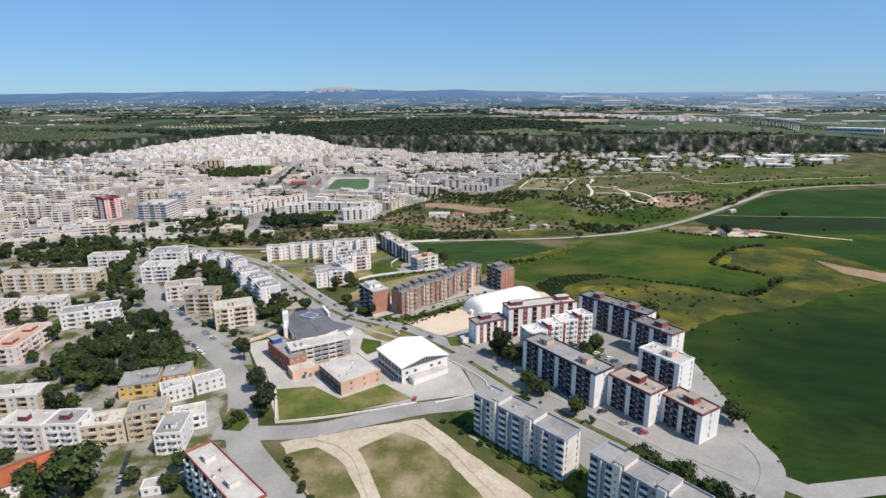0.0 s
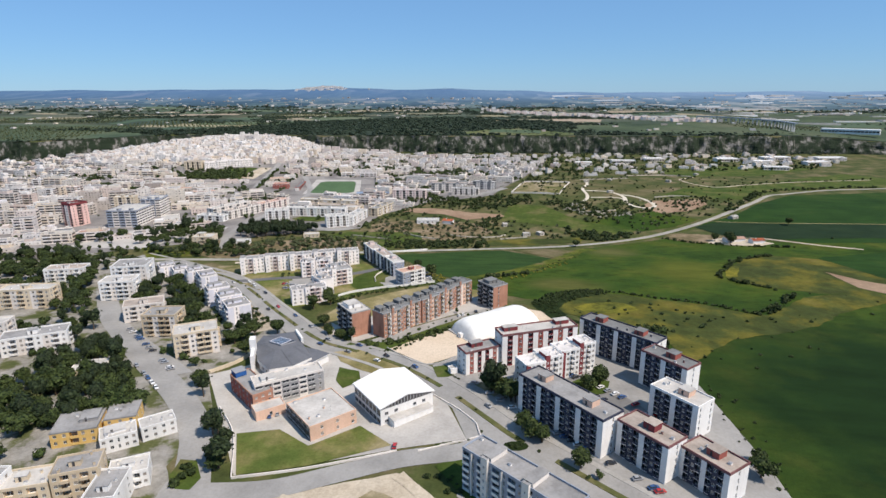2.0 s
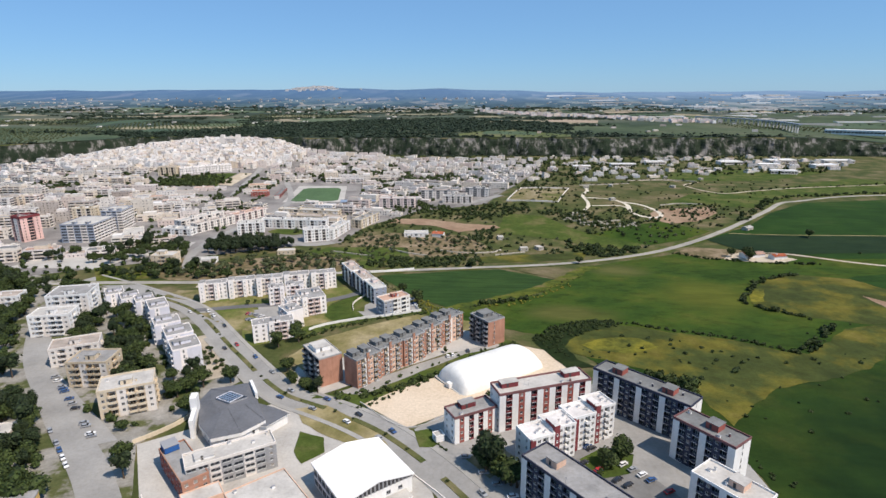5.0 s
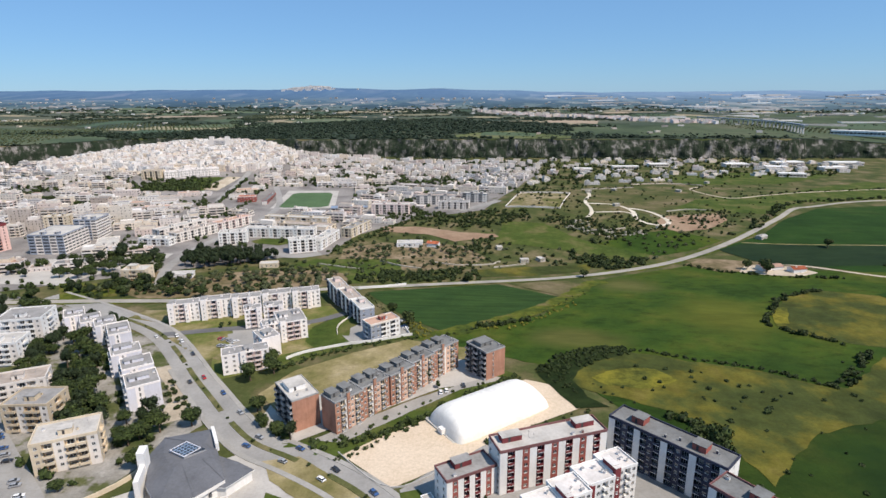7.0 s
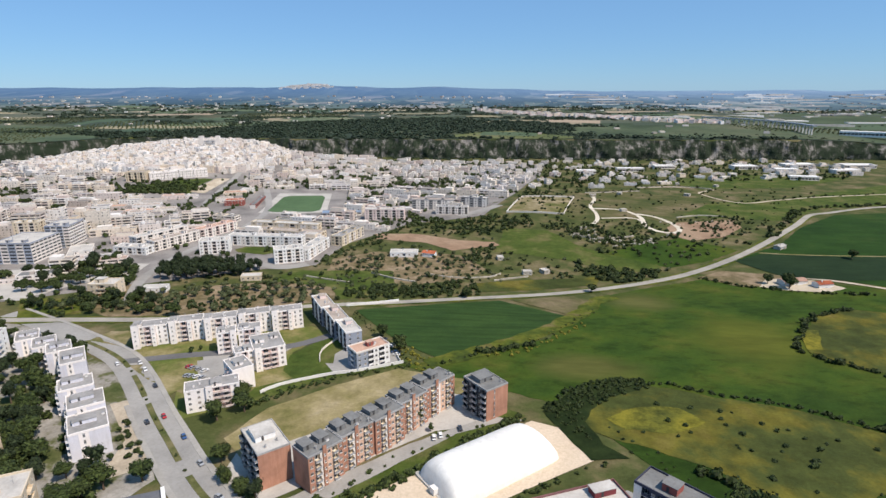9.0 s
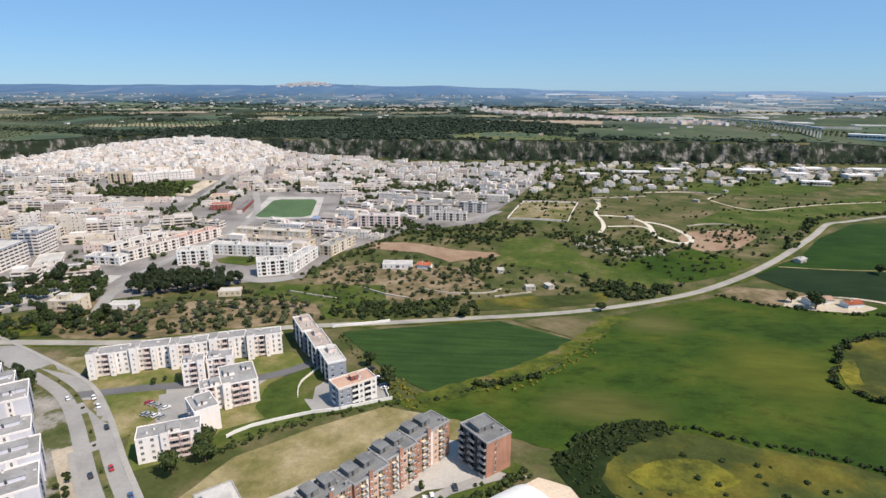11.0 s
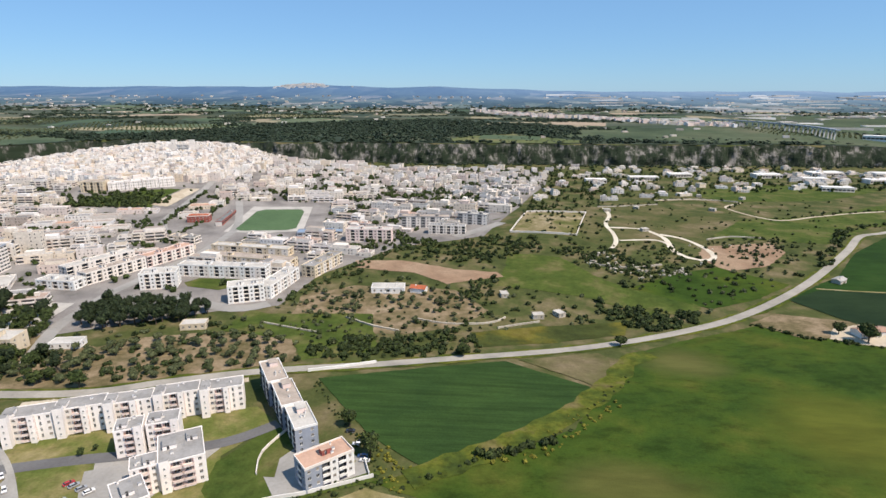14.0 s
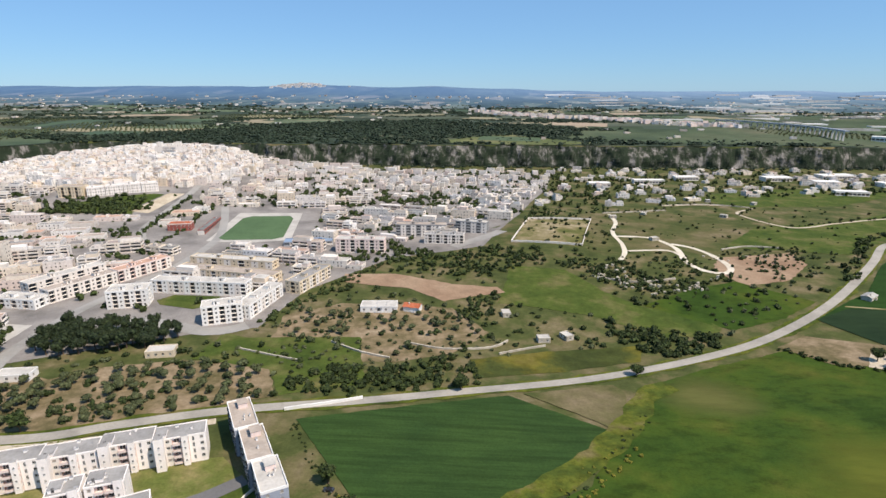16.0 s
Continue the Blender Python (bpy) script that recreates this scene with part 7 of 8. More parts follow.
for qi, (qx, qy, deg, kind) in enumerate(QUARTERS):
    ca, sa = math.cos(radians(deg)), math.sin(radians(deg))
    v, row = -330.0, 0
    while v < 330:
        depth = rr.uniform(13, 20) if kind == "shed" else rr.uniform(10.5, 14.5)
        u = -360.0 + rr.uniform(0, 12)
        while u < 360:
            w = rr.uniform(15, 36) if kind == "shed" else (rr.uniform(13, 32) if kind != "low" else rr.uniform(8, 20))
            x, y = qx + ca * (u + w / 2) - sa * v, qy + sa * (u + w / 2) + ca * v
            near = min(range(len(QUARTERS)), key=lambda i: (QUARTERS[i][0] - x) ** 2 + (QUARTERS[i][1] - y) ** 2)
            ends = [(x + ca * k * w / 2, y + sa * k * w / 2) for k in (-1, 0, 1)]
            if near == qi and y < cliff_y(x) - 70 and old_zone(x, y) < 0.42 and abs((u + 2000) % 92) > 9 and all(inside(*p, TOWN) and free(*p, 3) and not any(inside(*p, k) for k in KEEP) for p in ends):
                q = rr.random()
                if q < 0.2:
                    spots_green += [(x + rr.uniform(-w / 2, w / 2), y + rr.uniform(-4, 4), rr.uniform(2.2, 4.4)) for _ in range(6)]
                elif q < 0.96:
                    h = rr.choice(HEIGHTS["mid" if y < 600 and x > -560 else kind]) * rr.uniform(0.92, 1.08)
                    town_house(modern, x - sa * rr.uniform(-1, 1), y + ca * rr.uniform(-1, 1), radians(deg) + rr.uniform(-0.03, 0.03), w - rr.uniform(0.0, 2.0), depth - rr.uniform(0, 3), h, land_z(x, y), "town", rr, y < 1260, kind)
                for _ in range(rr.choice((0, 1, 1, 2, 3))):
                    o = rr.uniform(-w / 2, w / 2)
                    spots_green.append((x + ca * o + sa * (depth / 2 + 3), y + sa * o - ca * (depth / 2 + 3), rr.uniform(1.5, 3.2)))
            u += w + (0.0 if rr.random() < 0.5 else rr.uniform(2, 8))
        row += 1
        v += depth + (rr.uniform(9, 13) if row % 2 == 0 else rr.uniform(2.5, 6.0))
for _ in range(5200):
    x, y = rr.gauss(-590, 250), rr.gauss(1190, 130)
    if old_zone(x, y) >= 0.4 and 960 < y < min(1395, cliff_y(x) - 60) and not any(inside(x, y, k) for k in KEEP) and free(x, y, 2):
        big = rr.random() < 0.12
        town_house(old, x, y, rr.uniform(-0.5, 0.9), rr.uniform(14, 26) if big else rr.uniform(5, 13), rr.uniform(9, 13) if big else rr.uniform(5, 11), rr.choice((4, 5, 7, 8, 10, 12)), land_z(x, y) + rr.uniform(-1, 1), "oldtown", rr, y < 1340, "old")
        if rr.random() < 0.03:
            spots_green.append((x + 6, y - 7, rr.uniform(2.5, 4.5)))
# scattered houses and works towards the cliffs
EDGE = [(60, 1010), (170, 1070), (340, 1130), (620, 1180), (760, 1330), (600, 1430), (130, 1430), (110, 1200), (72, 1090)]
for x, y, rad in within(EDGE, 125, 5, 9, 41):
    town_house(modern, x, y, rr.choice((-0.2, 0.3, 0.0)), rr.uniform(8, 20), rr.uniform(8, 12), rr.choice((3.6, 4, 6.5)), land_z(x, y), "town", rr, True, "low")
spots_green += within(EDGE, 520, 2.0, 5.0, 42) + within([(330, 1190), (100, 1410), (-200, 1400), (0, 1200), (200, 1100)], 260, 2.0, 4.6, 43) + within([(60, 1010), (170, 1060), (140, 1010), (40, 940)], 40, 1.5, 3.8, 44)
tagged(new("town_houses", modern.mesh("town_houses", weld=False)), "crowded pale flat-roofed houses of the town", "houses", kind="stuff")
tagged(new("old_town_houses", old.mesh("old_town_houses", weld=False)), "dense whitewashed old town on its hill", "houses", kind="stuff")
greenery("town_trees", "dark trees between the houses", spots_green + [p for p in within([(-760, 650), (-300, 664), (-160, 664), (-90, 812), (40, 990), (-60, 1120), (-760, 1060)], 420, 2.0, 4.4, 45) if free(p[0], p[1], 1.0) and not inside(p[0], p[1], KEEP[0])] + within([(-520, 918), (-420, 935), (-428, 968), (-500, 962)], 90, 3, 5.5, 31) + within([(-515, 958), (-430, 968), (-440, 1030), (-480, 1002)], 34, 2.5, 4.5, 38) + along([(-356, 850), (-368, 890), (-378, 960), (-388, 1020)], 6, 3, 2.5, 4.5, 39) + within([(-250, 1040), (-40, 1060), (60, 1110), (-240, 1075)], 70, 3, 5, 32) + along([(-322, 800), (-330, 900), (-345, 1000)], 7, 3, 2.5, 4, 34), "leaf", 22, 0.36, 31, 0.9, "trees", 1)

# ---- cliffs and the far country ----
cv, cf = [], []
xs = np.linspace(-1900, 1150, 600)
for i, x in enumerate(xs):
    side = 1 - 0.55 * ease((x - 700) / 400)
    for j in range(9):
        t = j / 8
        y = cliff_y(x) - 3 + 20 * t ** 1.5 + 6 * noise.noise((x / 14, t * 3, 1)) + 6 * noise.noise((x / 55, t * 1.5, 4))
        cv.append((x, y, -3 + 43 * side * t + 4 * noise.noise((x / 30, t, 8))))
for i in range(len(xs) - 1):
    for j in range(8):
        p = i * 9 + j
        cf.append((p, p + 9, p + 10, p + 1))
cm, cnt, cb = shader("limestone_cliff", 0.95, 0, 0.1)
ccol = ramp(cnt, noise_at(cnt, 0.055, 6, 0.75, (1, 1, 0.45)), [(0.46, (0.02, 0.03, 0.018)), (0.53, (0.05, 0.056, 0.042)), (0.59, (0.17, 0.162, 0.15)), (0.76, (0.36, 0.335, 0.31))])
cnt.links.new(ccol, cb.inputs["Base Color"])
bump(cnt, cb, noise_at(cnt, 0.2, 5, 0.7), 0.8, 2.0)
tagged(new("cliff", mesh_of("cliff", cv, cf, [cm])), "grey limestone cliffs of the ravine with dark scrub", "cliff", kind="structure")

wood_ring = [(-1300, 1560), (-900, 1500), (-300, 1500), (300, 1505), (760, 1500), (560, 1560), (330, 1660), (250, 1900), (-200, 2150), (-600, 1950), (-860, 1640)]
clear = [[(-100, 1548), (-20, 1520), (150, 1512), (230, 1535), (160, 1605), (60, 1670), (-40, 1615)], [(190, 1650), (340, 1552), (560, 1534), (900, 1530), (900, 1900), (300, 1900)]]
wood = within(wood_ring, 3000, 5, 11, 33, clear) + [(x, cliff_y(x) + rr.uniform(-34, 6), rr.uniform(3, 7)) for x in np.linspace(-1900, 800, 560)]
wood += within([(-2700, 1225), (-1120, 1225), (-960, 1340), (-930, 1420), (-1100, 1300), (-2700, 1292)], 420, 3, 7, 37)
wood += within([(-920, 1440), (-600, 1420), (-600, 1560), (-940, 1560)], 260, 4, 9, 36) + within(clear[0], 40, 2.5, 5, 380) + within([(280, 1560), (560, 1530), (900, 1530), (900, 1560), (420, 1640)], 60, 3, 6, 381)
wood += within([(-3000, 2250), (-400, 2350), (100, 2500), (3000, 2600), (3000, 2950), (-3000, 2950)], 1300, 5, 12, 34)
for k in range(46):
    x, y = rr.uniform(-2200, 500), rr.uniform(1680, 2900)
    hl, hd = rr.uniform(60, 230), rr.uniform(10, 34)
    wood += within([(x - hl, y - hd), (x + hl, y - hd * 1.3), (x + hl, y + hd), (x - hl, y + hd * 1.2)], int(hl * hd / 55), 6, 10, 500 + k)
for k in range(24):
    x, y = rr.uniform(400, 2600), rr.uniform(1620, 2900)
    hl, hd = rr.uniform(40, 160), rr.uniform(6, 16)
    wood += within([(x - hl, y - hd), (x + hl, y - hd), (x + hl, y + hd), (x - hl, y + hd)], int(hl * hd / 60), 4, 8, 560 + k)
greenery("woodland", "dark evergreen woods on the plateau", wood, "leaf_far", 6, 0.42, 33, 0.45, "wood", 1)

# olive groves in rows on the plateau
grove = []
for gx0, gy0, nxg, nyg in ((-1560, 1312, 40, 18), (-2150, 1312, 44, 20), (-1150, 1700, 34, 10), (-1900, 1820, 50, 12), (-900, 2150, 30, 10), (700, 1700, 24, 10)):
    grove += [(gx0 + 13 * i + rr.uniform(-2, 2), gy0 + 22 * j + rr.uniform(-2, 2), rr.uniform(3, 4.4)) for i in range(nxg) for j in range(nyg)]
greenery("olive_groves", "rows of grey-green olive trees on the plateau", grove, "leaf_olive", 7, 0.42, 35, 0.75, "grove", 1)

# patchwork of far fields
ff = Build()
for _ in range(420):
    x, y = rr.uniform(-2800, 600) if rr.random() < 0.72 else rr.uniform(600, 2800), 1560 + 1500 * rr.random() ** 1.1
    w, d, a = rr.uniform(90, 380), rr.uniform(30, 150), rr.uniform(-0.25, 0.25)
    if (inside(x, y, wood_ring) and not inside(x, y, clear[0])) or (x > 200 and y < 1900) or (x < -940 and y < 1800):
        continue
    c2, s2 = math.cos(a), math.sin(a)
    lift = rr.uniform(0.6, 1.6)
    mat = rr.choice(("far_tan", "far_green", "far_green", "far_dark", "far_olive", "far_tan", "far_olive"))
    n = 5
    g = [[(x + c2 * (u / n - 0.5) * w - s2 * (v2 / 2 - 0.5) * d, y + s2 * (u / n - 0.5) * w + c2 * (v2 / 2 - 0.5) * d) for u in range(n + 1)] for v2 in range(3)]
    for v2 in range(2):
        for u in range(n):
            ff.face([(*p, land_z(*p) + lift) for p in (g[v2][u], g[v2][u + 1], g[v2 + 1][u + 1], g[v2 + 1][u])], mat)
tagged(new("far_fields", ff.mesh("far_fields")), "patchwork of tan, green and dark fields on the plateau", "fields", kind="stuff")

fh_ = Build()
for _ in range(190):
    x, y = rr.uniform(-2400, 2400), 1540 + 1700 * rr.random() ** 0.9
    if inside(x, y, wood_ring) and not inside(x, y, clear[0]):
        continue
    town_house(fh_, x, y, rr.uniform(-0.4, 0.4), rr.uniform(8, 18), rr.uniform(7, 11), rr.uniform(3.5, 6), land_z(x, y), "town", rr, False)
for _ in range(420):
    f = rr.random()
    x, y = -30 + 720 * f + rr.gauss(0, 14), 2600 - 670 * f ** 0.75 + rr.gauss(0, 26)
    town_house(fh_, x, y, rr.uniform(-0.4, 0.4), rr.uniform(8, 20), rr.uniform(8, 14), rr.uniform(4, 12), land_z(x, y), rr.choice(("town", "town", "pinkish")), rr, False)
for _ in range(620):
    x, y = rr.uniform(-3000, 3200), 2450 + 1500 * rr.random() ** 1.5
    town_house(fh_, x, y, rr.uniform(-0.4, 0.4), rr.uniform(6, 18), rr.uniform(6, 12), rr.uniform(3, 6), land_z(x, y) + (0 if y < 2750 else 4 + 5 * ease((y - 3400) / 700)), rr.choice(("roof", "roof_lite", "town", "roof_tan")), rr, False)
tagged(new("far_houses", fh_.mesh("far_houses", weld=False)), "small white farmhouses and a far village on the plain", "houses", kind="stuff")
gh = Build()
for _ in range(120):
    x, y = rr.uniform(500, 3400), 2050 + 2300 * rr.random() ** 1.3
    town_house(gh, x, y, rr.uniform(-0.15, 0.15), rr.uniform(40, 240), rr.uniform(14, 44), rr.uniform(2.5, 4.5), land_z(x, y) + (0 if y < 2750 else 4 + 5 * ease((y - 3400) / 700)), rr.choice(("sheet", "roof_pale", "roof_lite")), rr, False)
tagged(new("greenhouses", gh.mesh("greenhouses", weld=False)), "long white plastic greenhouses on the plain", "greenhouses", kind="stuff")
block("warehouse", "very long white industrial hall on the plateau", "warehouse", "warehouses", 890, 1690, -35, 130, 30, 1, 9.0, 0.5, "W" * 16, "ww", "ww", ("white",), ("white",), "white", False, "sheet", 0.4, "white", "white", (), 370, clutter=0, fine=False)

e = thing("viaduct", 0, 0, 0, "long grey road viaduct on many piers", "bridge", z=0)
vline = curve_through([(690, 2075), (730, 2010), (764, 1940), (787, 1842), (797, 1732), (785, 1610)], 17)
deck = Build()
for p, q in zip(vline, vline[1:]):
    dd = q - p
    nn = np.array((-dd[1], dd[0])) / np.linalg.norm(dd) * 5
    deck.prism([tuple(p - nn), tuple(q - nn), tuple(q + nn), tuple(p + nn)][::-1], 62.6, 65.4, "bluegrey", None, True)
    pier = Build()
    z0 = land_z(*p) - 2
    pier.box(p[0] - 1.5, p[1] - 1.2, z0, p[0] + 1.5, p[1] + 1.2, 62.6, "roof_pale")
    part("pier", pier.mesh("pier"), e)
part("deck", deck.mesh("deck"), e)

# plain backdrop of hills at the horizon, with the haze painted into its colour
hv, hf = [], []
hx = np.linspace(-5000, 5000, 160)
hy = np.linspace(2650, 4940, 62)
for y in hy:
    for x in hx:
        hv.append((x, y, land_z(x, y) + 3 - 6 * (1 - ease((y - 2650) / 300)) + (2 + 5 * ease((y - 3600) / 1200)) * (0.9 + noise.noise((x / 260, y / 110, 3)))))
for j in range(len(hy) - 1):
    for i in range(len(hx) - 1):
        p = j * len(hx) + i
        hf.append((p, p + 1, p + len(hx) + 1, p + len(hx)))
bk, bnt, bb = shader("hills_with_painted_haze", 1.0, 0, 0.0)
bgeo = bnt.nodes.new("ShaderNodeNewGeometry")
bmap = bnt.nodes.new("ShaderNodeMapping")
bmap.inputs["Scale"].default_value = (1 / 120, 1 / 330, 0)
bnt.links.new(bgeo.outputs["Position"], bmap.inputs["Vector"])
bvor = bnt.nodes.new("ShaderNodeTexVoronoi")
bvor.inputs["Scale"].default_value = 1.0
bnt.links.new(bmap.outputs["Vector"], bvor.inputs["Vector"])
bsep = bnt.nodes.new("ShaderNodeSeparateXYZ")
bnt.links.new(bgeo.outputs["Position"], bsep.inputs["Vector"])
bcell = bnt.nodes.new("ShaderNodeSeparateColor")
bnt.links.new(bvor.outputs["Color"], bcell.inputs["Color"])
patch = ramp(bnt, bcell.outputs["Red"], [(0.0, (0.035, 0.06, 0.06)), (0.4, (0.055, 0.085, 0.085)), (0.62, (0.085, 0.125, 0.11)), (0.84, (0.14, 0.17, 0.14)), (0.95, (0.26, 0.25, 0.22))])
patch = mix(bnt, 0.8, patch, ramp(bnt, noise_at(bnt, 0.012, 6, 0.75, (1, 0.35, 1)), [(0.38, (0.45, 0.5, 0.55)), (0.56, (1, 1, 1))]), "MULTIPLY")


def span(socket, a, b2, lo, hi):
    r = bnt.nodes.new("ShaderNodeMapRange")
    for k, val in zip(("From Min", "From Max", "To Min", "To Max"), (a, b2, lo, hi)):
        r.inputs[k].default_value = val
    bnt.links.new(socket, r.inputs["Value"])
    return r.outputs["Result"]


# painted haze: blue takes over with distance and pales to the right
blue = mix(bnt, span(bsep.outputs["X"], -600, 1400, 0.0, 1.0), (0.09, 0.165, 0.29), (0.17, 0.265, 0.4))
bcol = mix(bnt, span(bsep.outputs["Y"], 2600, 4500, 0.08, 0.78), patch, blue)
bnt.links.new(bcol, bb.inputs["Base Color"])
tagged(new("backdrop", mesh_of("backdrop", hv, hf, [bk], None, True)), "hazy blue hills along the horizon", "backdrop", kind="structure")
# walls in dulled whites: haze over this far town is in the colour
qv = Build()
for _ in range(160):
    x, y = rr.gauss(-1390, 110), rr.gauss(4640, 60)
    town_house(qv, x, y, 0, rr.uniform(12, 30), rr.uniform(10, 20), rr.uniform(6, 14), land_z(x, y) + 4, rr.choice(("roof_lite", "roof_pale", "roof_pale")), rr, False)
tagged(new("far_hill_town", qv.mesh("far_hill_town", weld=False)), "tiny white town on a distant hilltop", "houses", kind="stuff")


# ---- walls and small built things ----
wall_along("garden_wall", [(-113, 427), (-105, 436), (-81, 449), (-71, 452), (-44, 465)], 1.9, 0.35, "white", "white rendered garden wall")
wall_along("garden_wall", [(-46, 466), (-50, 476)], 1.9, 0.35, "white", "white rendered garden wall")
wall_along("garden_wall", [(-92, 463), (-95, 478), (-88, 500)], 1.6, 0.35, "offwhite", "pale wall along the grass bank")
wall_along("roadside_wall", [(-98, 552), (-80, 559), (-62, 567)], 2.0, 0.6, "white", "low white wall between road and crop field")
for a, c in (((53, 964), (126, 968)), ((126, 968), (96, 848)), ((96, 848), (28, 861)), ((28, 861), (53, 964))):
    wall_along("pitch_wall", [a, c], 2.0, 0.6, "offwhite", "pale wall round the training pitch")
wall_along("lawn_wall", [(-100, 220), (-72, 228), (-37, 241)], 1.1, 0.4, "offwhite", "low pale wall along the school lawn")
wall_along("lawn_wall", [(-100, 220), (-112, 248), (-128, 268)], 1.4, 0.4, "offwhite", "low pale wall along the school yard")
wall_along("yard_wall", [(-152, 300), (-140, 318), (-136, 342)], 2.2, 0.4, "cream", "cream yard wall beside the church")
wall_along("terrace_wall", [(-150, 618), (-130, 612), (-108, 606)], 1.2, 0.9, "stone", "dry stone terrace wall")
wall_along("terrace_wall", [(-96, 634), (-75, 622), (-56, 616)], 1.4, 1.0, "stone", "dry stone terrace wall")
wall_along("terrace_wall", [(-50, 640), (-25, 634), (4, 640), (16, 652)], 1.3, 0.9, "stone", "dry stone terrace wall")
wall_along("terrace_wall", [(10, 632), (24, 640), (40, 648)], 1.3, 0.9, "stone", "dry stone terrace wall")
wall_along("dome_kerb", [(-60, 341), (-33, 319), (-8, 337)], 0.8, 0.4, "kerb", "low concrete kerb round the sand lot")
wall_along("terrace_wall", [(150, 1018), (200, 1034), (236, 1046)], 1.4, 1.0, "stone", "dry stone terrace wall")
wall_along("terrace_wall", [(232, 858), (262, 872), (292, 868)], 1.5, 1.2, "stone", "dry stone terrace wall")
wall_along("terrace_wall", [(96, 768), (128, 760), (160, 770)], 1.6, 1.2, "stone", "dry stone terrace wall")
wall_along("field_wall", [(240, 1075), (300, 1087), (352, 1070)], 1.6, 1.2, "stone", "dry stone field wall")
wall_along("yard_wall", [(-28, 241), (-14, 247), (-2, 252), (-4, 261), (-13, 273), (-26, 286)], 0.9, 0.4, "offwhite", "low pale wall round the sports hall yard")
greenery("hedge", "clipped shrubs along the sports hall yard", along([(-28, 241), (-14, 247), (-2, 252), (-4, 261), (-13, 273), (-26, 286)], 3.0, 0.8, 0.5, 1.0, 401, 0.35), "leaf_hedge", 26, 0.34, 401)
greenery("hedge", "clipped hedges of the estate gardens", along([(-2, 312), (4, 305)], 1.0, 0.3, 0.7, 1.0, 402) + along([(1, 315), (10, 307)], 1.0, 0.3, 0.7, 1.0, 403) + along([(-20, 308), (-14, 302)], 1.0, 0.3, 0.6, 0.9, 404), "leaf_hedge", 26, 0.34, 402)
greenery("hedge", "bushes between the air dome and the estate", along([(1, 347), (18, 356), (36, 368), (52, 376)], 2.6, 1.6, 0.9, 2.0, 405, 0.25), "leaf", 32, 0.34, 405)
drape("estate_garden", [(-30, 316), (-23, 318), (-16, 310), (-20, 304), (-26, 304)], "green", "small lawn at the corner of the estate", "lawn", 0.42, 0.5)
block("transformer_cabin", "small white transformer cabin on a lawn", "cabin", "", -19, 307, 30, 4, 4, 1, 3.0, 0.3, "..", "w", "w", ("white",), ("white",), "white", False, "roof_lite", 0.3, "white", "white", (), 140, clutter=0)
drape("flower_bed", [(13 + 5.5 * math.cos(k * 0.628), 245 + 3.2 * math.sin(k * 0.628)) for k in range(10)], "thicket", "oval planted bed at the road junction", "lawn", 0.5)
for bx, by in ((13 - 2, 245), (13 + 2.4, 245 + 0.6), (13 + 0.4, 245 - 1.2)):
    plant("u", bx, by, 0.7)
b = Build()
rng = random.Random(9)
for x, y, r in within([(90, 770), (110, 800), (160, 752), (200, 778), (170, 742), (130, 735)], 90, 0.6, 1.8, 51) + within([(200, 835), (260, 850), (290, 840), (250, 790)], 30, 0.4, 1.2, 52):
    z = land_z(x, y)
    ring = [(x + r * rng.uniform(0.6, 1.2) * math.cos(k), y + r * rng.uniform(0.5, 1.0) * math.sin(k)) for k in (0, 1, 2.1, 3.1, 4.2, 5.3)]
    b.prism(ring, z - 0.5, z + r * rng.uniform(0.6, 1.5), "stone")
tagged(new("rocks", b.mesh("rocks", weld=False)), "pale limestone rocks and rubble on the slope", "rocks", kind="stuff")


# ---- cars ----
def car_kind(paint_mat, seed):
    e = new("car")
    b = Build()
    prof = [(-2.1, 0.35), (2.1, 0.35), (2.15, 0.75), (1.2, 0.95), (-1.9, 0.98), (-2.15, 0.8)]
    lo = [(x, -0.86, z) for x, z in prof]
    hi = [(x, 0.86, z) for x, z in prof]
    b.face(lo, paint_mat)
    b.face(hi[::-1], paint_mat)
    for i in range(len(prof)):
        j = (i + 1) % len(prof)
        b.face([lo[j], lo[i], hi[i], hi[j]], paint_mat)
    part("body", b.mesh("body"), e)
    g = Build()
    base = [(-1.85, -0.82), (1.15, -0.82), (1.15, 0.82), (-1.85, 0.82)]
    top = [(-1.35, -0.66), (0.45, -0.66), (0.45, 0.66), (-1.35, 0.66)]
    for i in range(4):
        j = (i + 1) % 4
        g.face([(*base[i], 0.95), (*base[j], 0.95), (*top[j], 1.42), (*top[i], 1.42)], "glass")
    g.face([(*p, 1.42) for p in top], paint_mat)
    part("cabin", g.mesh("cabin"), e)
    w = Build()
    n = 12
    ring = [(0.32 * math.cos(2 * math.pi * k / n), 0.32 * math.sin(2 * math.pi * k / n)) for k in range(n)]
    for k in range(n):
        (x0, z0), (x1, z1) = ring[k], ring[(k + 1) % n]
        w.face([(x0, -0.1, z0), (x1, -0.1, z1), (x1, 0.1, z1), (x0, 0.1, z0)], "dark")
    w.face([(x, -0.1, z) for x, z in ring], "metal")
    w.face([(x, 0.1, z) for x, z in ring[::-1]], "metal")
    me = w.mesh("wheel")
    for x in (-1.35, 1.3):
        for y in (-0.8, 0.8):
            part("wheel", me, e, pose(x, y, 0.32))
    return e


def gloss(name, col):
    m, nt, bs = shader(name, 0.25, 0.0, 0.5)
    bs.inputs["Base Color"].default_value = (*col, 1)
    bs.inputs["Coat Weight"].default_value = 0.5
    M[name] = m
    return name


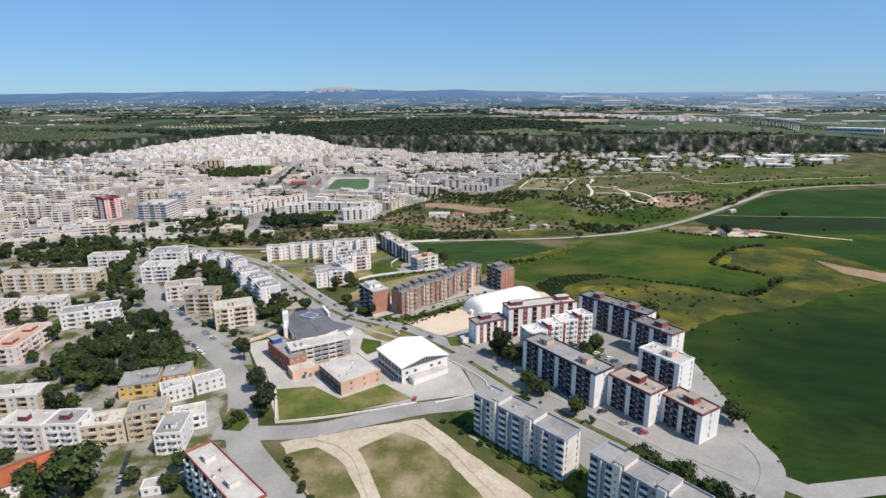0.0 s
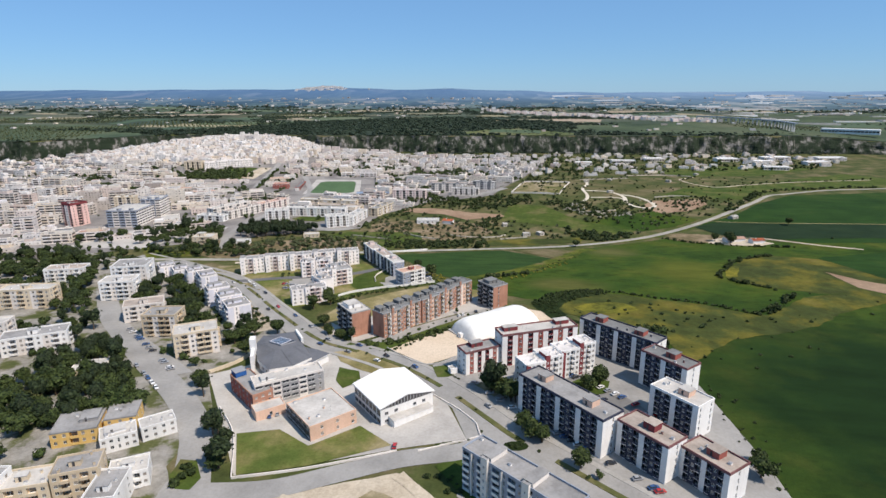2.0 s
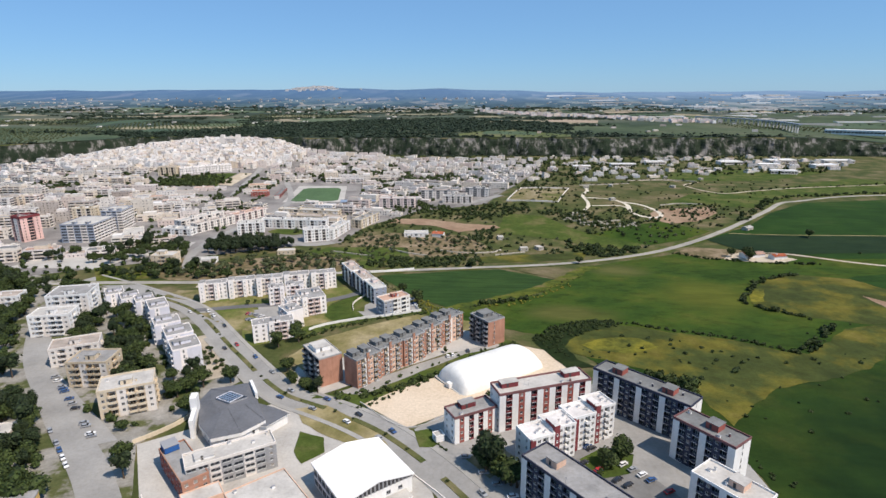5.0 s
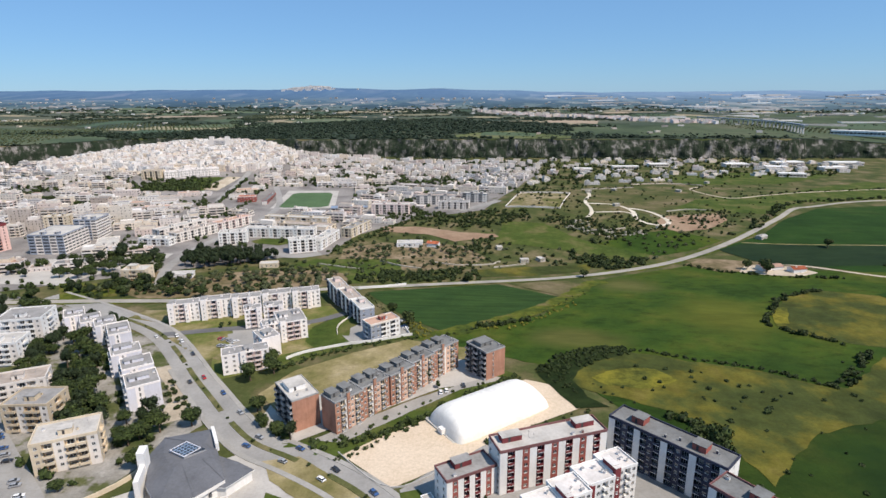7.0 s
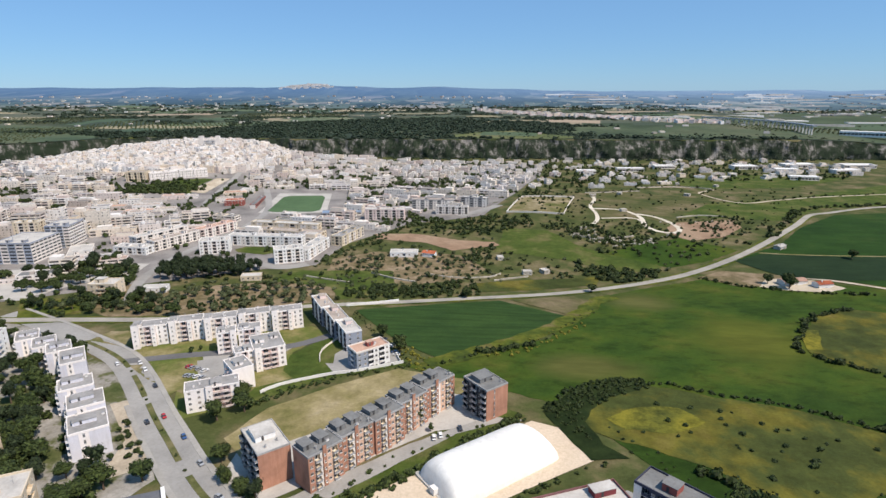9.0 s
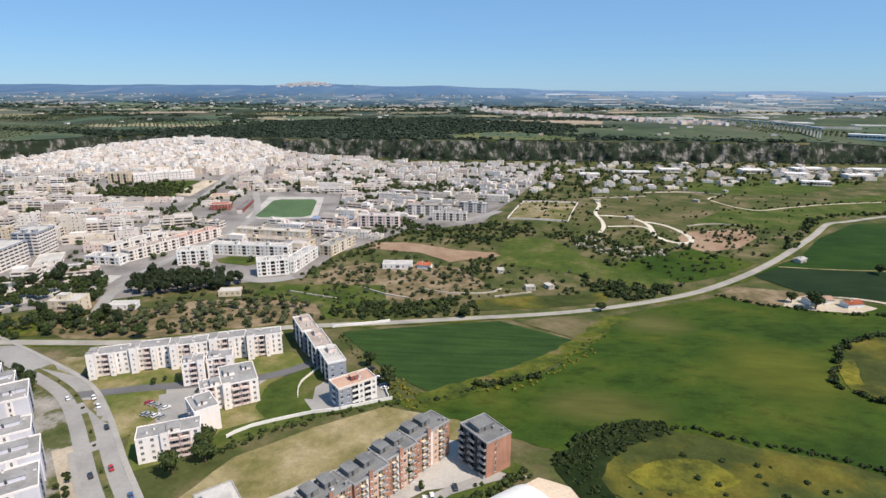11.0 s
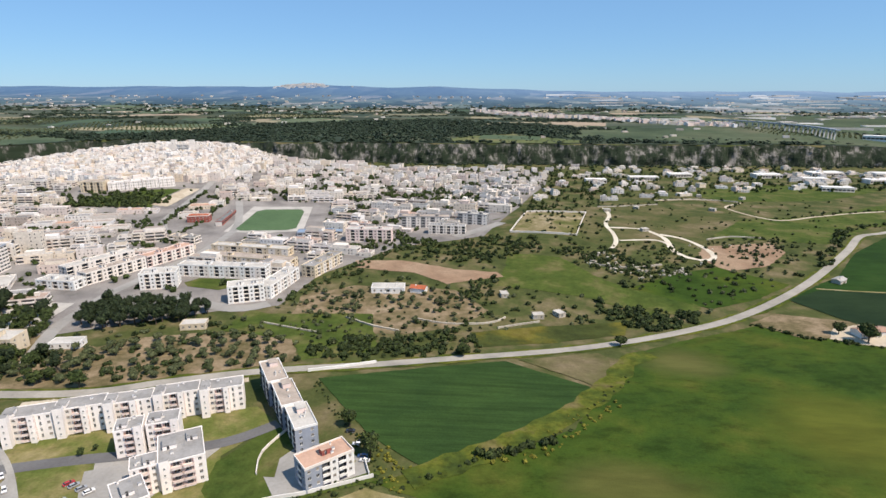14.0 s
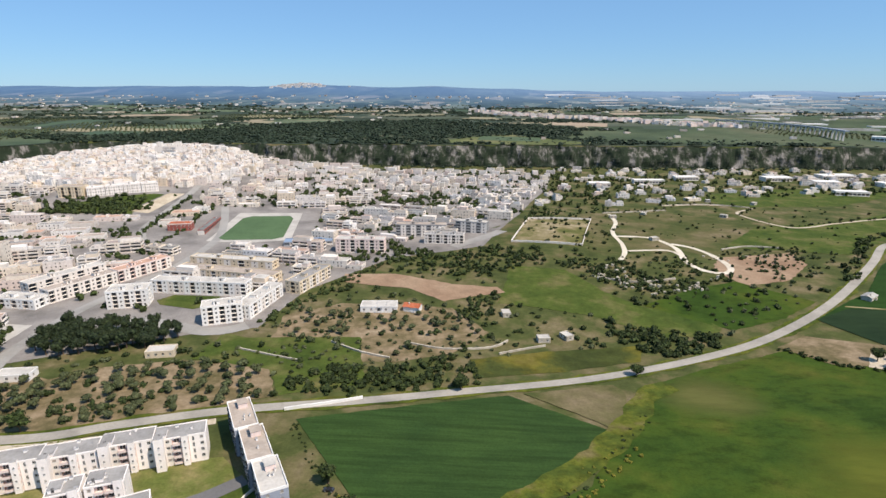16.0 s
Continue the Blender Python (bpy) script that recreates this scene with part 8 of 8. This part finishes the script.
CARS = []
for i, (nm, col, words) in enumerate((("car_white", (0.75, 0.75, 0.75), "white"), ("car_grey", (0.3, 0.31, 0.33), "silver grey"), ("car_black", (0.025, 0.025, 0.03), "black"), ("car_red", (0.4, 0.03, 0.03), "red"), ("car_blue", (0.04, 0.09, 0.22), "dark blue"))):
    CARS.append((tagged(car_kind(gloss(nm, col), i), f"{words} hatchback car parked on the asphalt", "car", "parked cars"), []))
crng = random.Random(12)


def park(x, y, rot, kind=None):
    k = crng.choices(range(5), (4, 4, 3, 1.2, 1.6))[0] if kind is None else kind
    src, used = CARS[k]
    m = pose(x, y, land_z(x, y) + 0.42, 0, 0, rot)
    if not used:
        used.append(1)
        src.matrix_basis = m
    else:
        copy_thing(src, m)


def park_row(pts, gap, turn, shift, fill):
    line = curve_through(pts, gap)
    for p, q in zip(line, line[1:]):
        d = q - p
        a = math.degrees(math.atan2(d[1], d[0]))
        n = np.array((-d[1], d[0])) / np.linalg.norm(d) * shift
        if crng.random() < fill:
            park(p[0] + n[0], p[1] + n[1], a + turn + crng.uniform(-4, 4))


park_row([(-2, 300), (16, 277), (40, 252), (66, 226)], 3.4, 60, 5.0, 0.42)
park_row([(-2, 300), (16, 277), (40, 252), (70, 222)], 3.4, 60, -5.0, 0.35)
park_row([(-236, 352), (-200, 320), (-176, 298)], 3.0, 70, 6.0, 0.62)
park_row([(-226, 342), (-186, 307), (-153, 276)], 6.0, 0, -6.5, 0.4)
park_row([(34, 288), (52, 272), (68, 252)], 3.2, 80, 8.5, 0.5)
park_row([(40, 300), (60, 280), (76, 258)], 3.2, 80, 6.0, 0.45)
park_row([(-160, 442), (-148, 440)], 3.0, 70, 0.0, 1.0)
park_row([(-164, 452), (-150, 447)], 3.0, 70, 0.0, 0.8)
park_row([(-148, 468), (-128, 470)], 3.2, 80, -3.0, 0.5)
park_row(AVENUE[4:16], 9.0, 0, 6.3, 0.22)
park_row(AVENUE[4:16], 26.0, 0, 3.6, 0.35)
park_row(AVENUE[4:16], 24.0, 180, -3.8, 0.35)
park_row([(-56, 486), (-46, 474), (-70, 520), (-62, 508)], 4.0, 60, 3.0, 0.3)
park_row([(-152, 190), (-146, 176), (-140, 166)], 5.0, 0, 0.0, 0.8)
park_row([(-94, 254), (-84, 262)], 3.5, 70, 12, 0.5)
park_row([(-20, 392), (-2, 404)], 4.0, 70, 0, 0.5)
park_row([(-40, 246), (-22, 258)], 4.0, 60, -3.0, 0.3)
